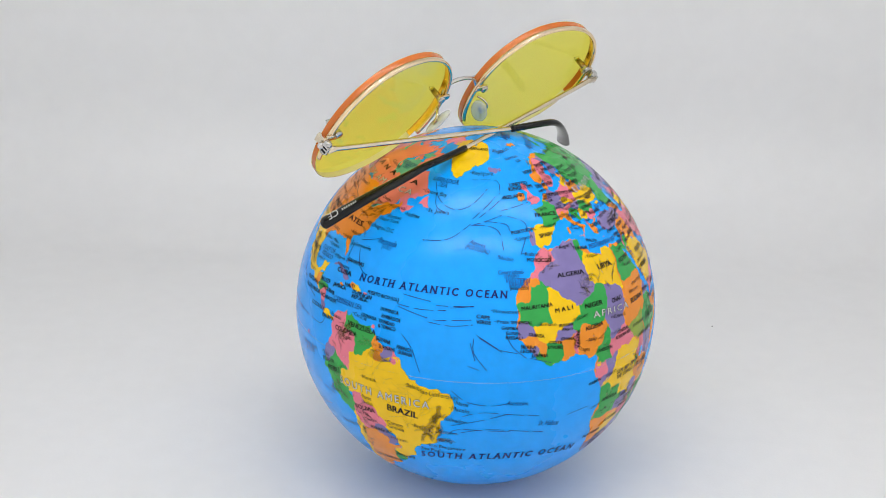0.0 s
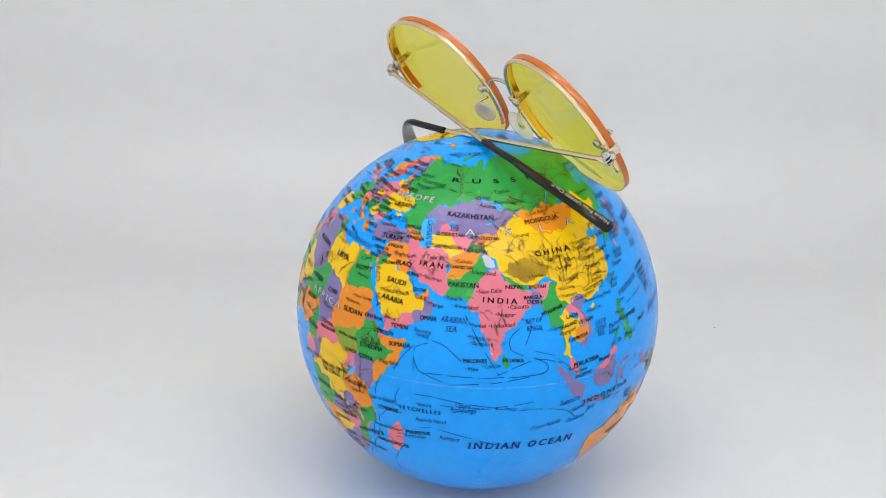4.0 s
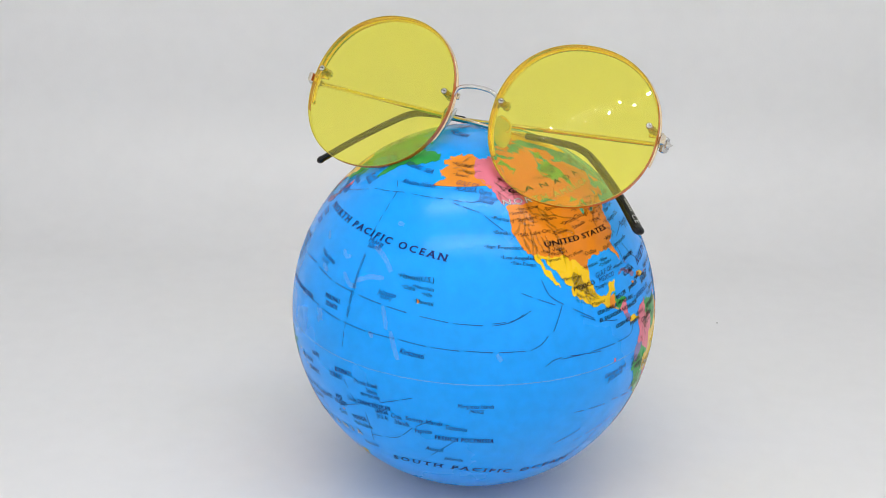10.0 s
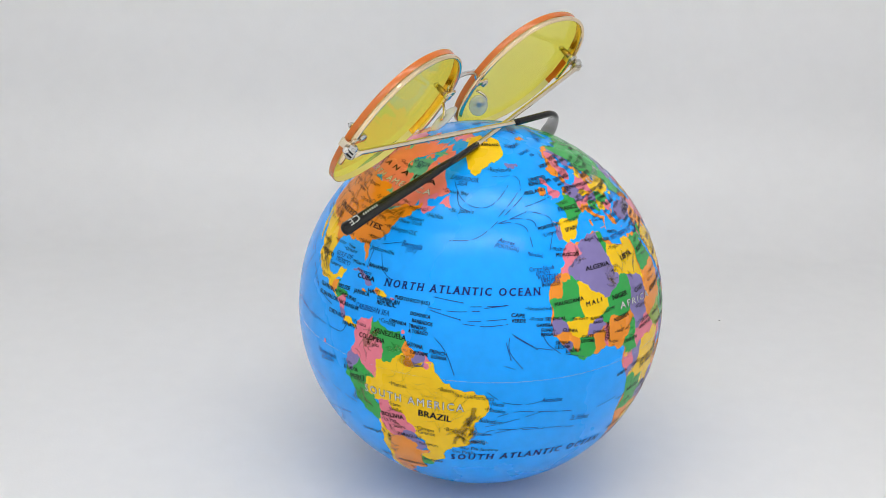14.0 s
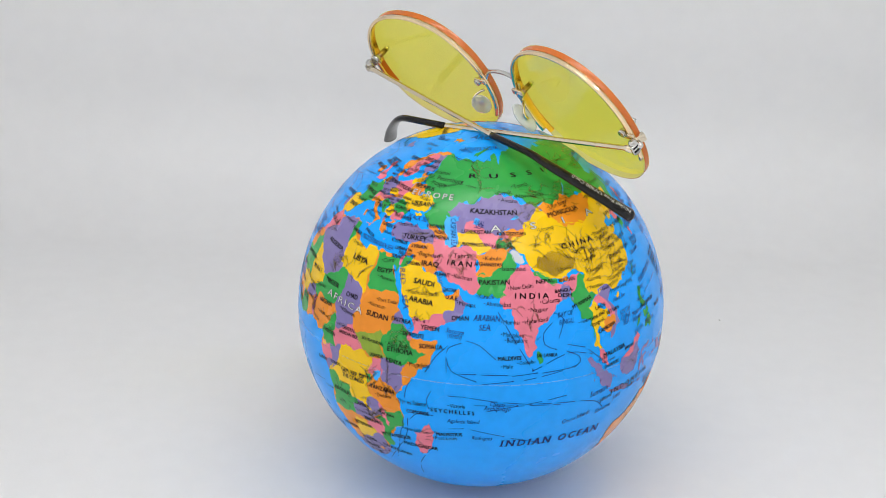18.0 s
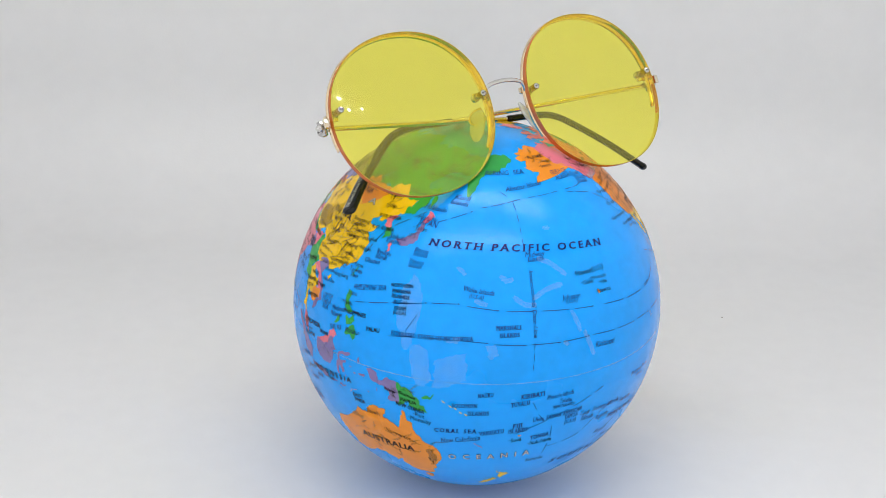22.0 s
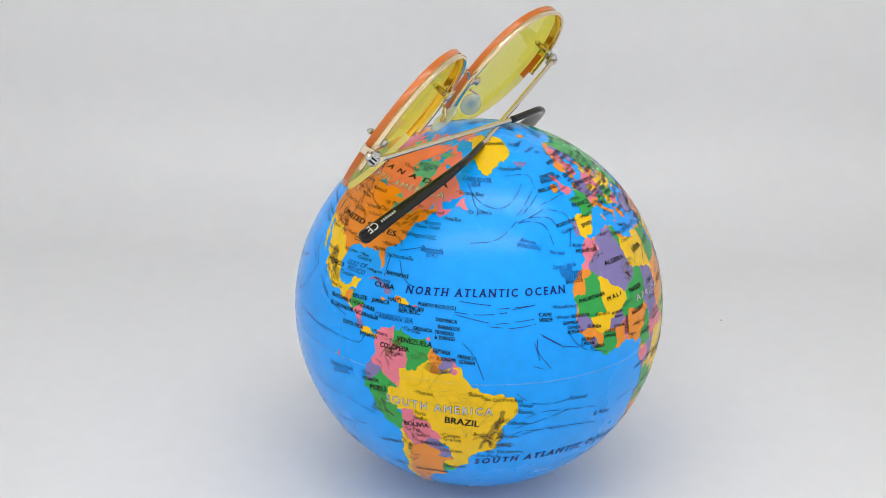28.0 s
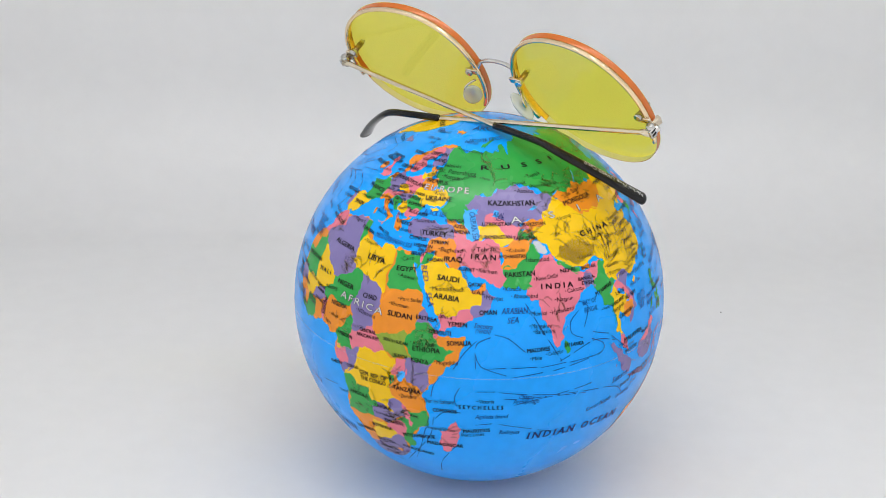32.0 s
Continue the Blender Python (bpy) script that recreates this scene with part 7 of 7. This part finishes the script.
lettering('SWITZ.', 7.1, 49.8, 11.9, 50.2, 0.93, "b")
lettering('MOLD.', 29.6, 49.8, 34.4, 49.7, 0.94, "b")
lettering('SLOVENIA', 13.0, 49.0, 19.5, 49.3, 0.84, "b")
lettering('CROATIA', 14.6, 48.0, 20.6, 48.2, 0.92, "b")
lettering('MONACO', 4.0, 46.8, 10.6, 47.4, 0.90, "b")
lettering('LAT.', 25.8, 59.1, 30.3, 59.1, 1.29, "b")
lettering('EST.', 25.8, 60.9, 30.7, 60.9, 1.33, "b")
lettering('LITH.', 24.0, 58.0, 30.0, 58.0, 1.27, "b")
lettering('SERB.', 21.2, 46.1, 24.7, 46.1, 0.90, "b")
lettering('B.H.', 18.7, 47.3, 21.9, 47.4, 0.82, "b")
lettering('ALB.', 19.9, 43.6, 22.6, 43.7, 0.88, "b")
lettering('MONT.', 19.2, 45.4, 22.1, 45.4, 0.80, "b")
lettering('London', -7.9, 54.3, 0.3, 55.3, 0.97, "c")
lettering('Ankara', 36.8, 42.1, 40.5, 41.9, 0.86, "c")
lettering('Oslo', 14.1, 63.0, 17.5, 63.1, 1.04, "c")
lettering('NORWEGIAN', -6.4, 71.2, 8.8, 72.4, 1.21, "o")
lettering('SEA', 2.5, 69.8, 7.9, 70.1, 1.20, "o")
lettering('BARENTS SEA', 34.5, 74.0, 49.2, 73.4, 1.21, "o")
lettering('GREENLAND', -11.0, 75.1, 7.7, 76.5, 1.21, "o")
lettering('Murmansk', 34.9, 70.0, 54.7, 69.0, 1.17, "c")
lettering('Perm', 54.2, 59.1, 58.5, 58.6, 1.10, "c")
lettering('SEA OF', 142.1, 63.5, 156.4, 62.5, 1.22, "o")
lettering('OKHOTSK', 137.9, 61.4, 154.5, 60.4, 1.19, "o")
lettering('Chita', 109.7, 56.1, 115.9, 56.5, 1.22, "c")
lettering('Vladivostok', 128.2, 53.8, 137.8, 53.6, 1.18, "c")
lettering('Changchun', 116.4, 50.7, 126.9, 51.1, 1.14, "c")
lettering('Vancouver', -119.1, 51.3, -108.4, 51.7, 1.23, "c")
lettering('Seattle', -122.5, 50.1, -115.0, 50.5, 1.21, "c")
lettering('Spokane', -120.6, 47.9, -111.5, 48.3, 1.27, "c")
lettering('Helena', -109.7, 47.1, -102.3, 47.1, 1.26, "c")
lettering('Salt Lake City', -120.7, 43.2, -107.4, 43.6, 1.21, "c")
lettering('Churchill', -101.5, 61.3, -88.6, 60.8, 1.31, "c")
lettering('Ottawa', -83.3, 48.4, -77.7, 48.1, 1.08, "c")
lettering('Quebec', -79.7, 50.0, -72.8, 49.5, 1.10, "c")
lettering('Toronto', -85.8, 46.6, -79.8, 46.3, 1.07, "c")
lettering('Detroit', -82.4, 45.0, -77.2, 44.7, 1.05, "c")
lettering('Columbus', -86.0, 43.0, -80.2, 42.8, 1.03, "c")
lettering('Las Vegas', -113.1, 37.5, -104.3, 37.6, 1.16, "c")
lettering('Tucson', -113.4, 34.8, -107.3, 34.9, 1.14, "c")
lettering('GABON', 7.2, -4.6, 11.9, -4.0, 1.23, "b")
lettering('CONGO', 14.2, -3.7, 18.6, -3.3, 1.21, "b")
lettering('RWANDA', 26.6, -3.4, 31.1, -3.5, 1.03, "b")
lettering('NAMIBIA', 12.4, -27.1, 20.2, -26.2, 1.75, "b")
lettering('SOUTH', 20.4, -29.7, 27.2, -29.6, 1.75, "b")
lettering('AFRICA', 19.6, -33.6, 27.1, -33.3, 1.75, "b")
lettering('SWAZILAND', 30.2, -29.4, 41.1, -31.0, 1.62, "b")
lettering('MALAWI', 32.6, -14.5, 37.8, -15.0, 1.24, "b")
lettering('Lusaka', 23.4, -16.9, 28.8, -17.0, 1.39, "c")
lettering('Luanda', 10.0, -13.7, 13.6, -13.2, 1.30, "c")
lettering('Yangon', 94.3, 16.2, 97.9, 16.8, 0.94, "c")
lettering('Kuala', 100.3, 3.7, 103.4, 4.2, 1.02, "c")
lettering('Lumpur', 102.2, 2.6, 106.7, 3.1, 1.02, "c")
lettering('New', 137.5, -5.3, 141.0, -5.9, 1.16, "b")
lettering('Guinea', 141.9, -5.4, 147.0, -6.6, 1.18, "b")


# ---- what moves: the turning globe with the glasses on it, a little off the turntable's middle
def motions():
    spin, ride = [], []
    for i in range(65):
        t = 0.5 * i
        w = radians(25.12) * t
        a = -14.584 - TURN * (t - 16) - 0.622 * math.sin(w) + 0.663 * math.cos(w)
        at = pose(0.00085 * math.cos(w) + 0.00106 * math.sin(w), 0.00109 * math.cos(w) - 0.00045 * math.sin(w), 0, 0, 0, a)
        spin.append((t, at))
        ride.append((t, at @ SEAT))
    walk(globe, spin)
    walk(glasses, ride)


motions()
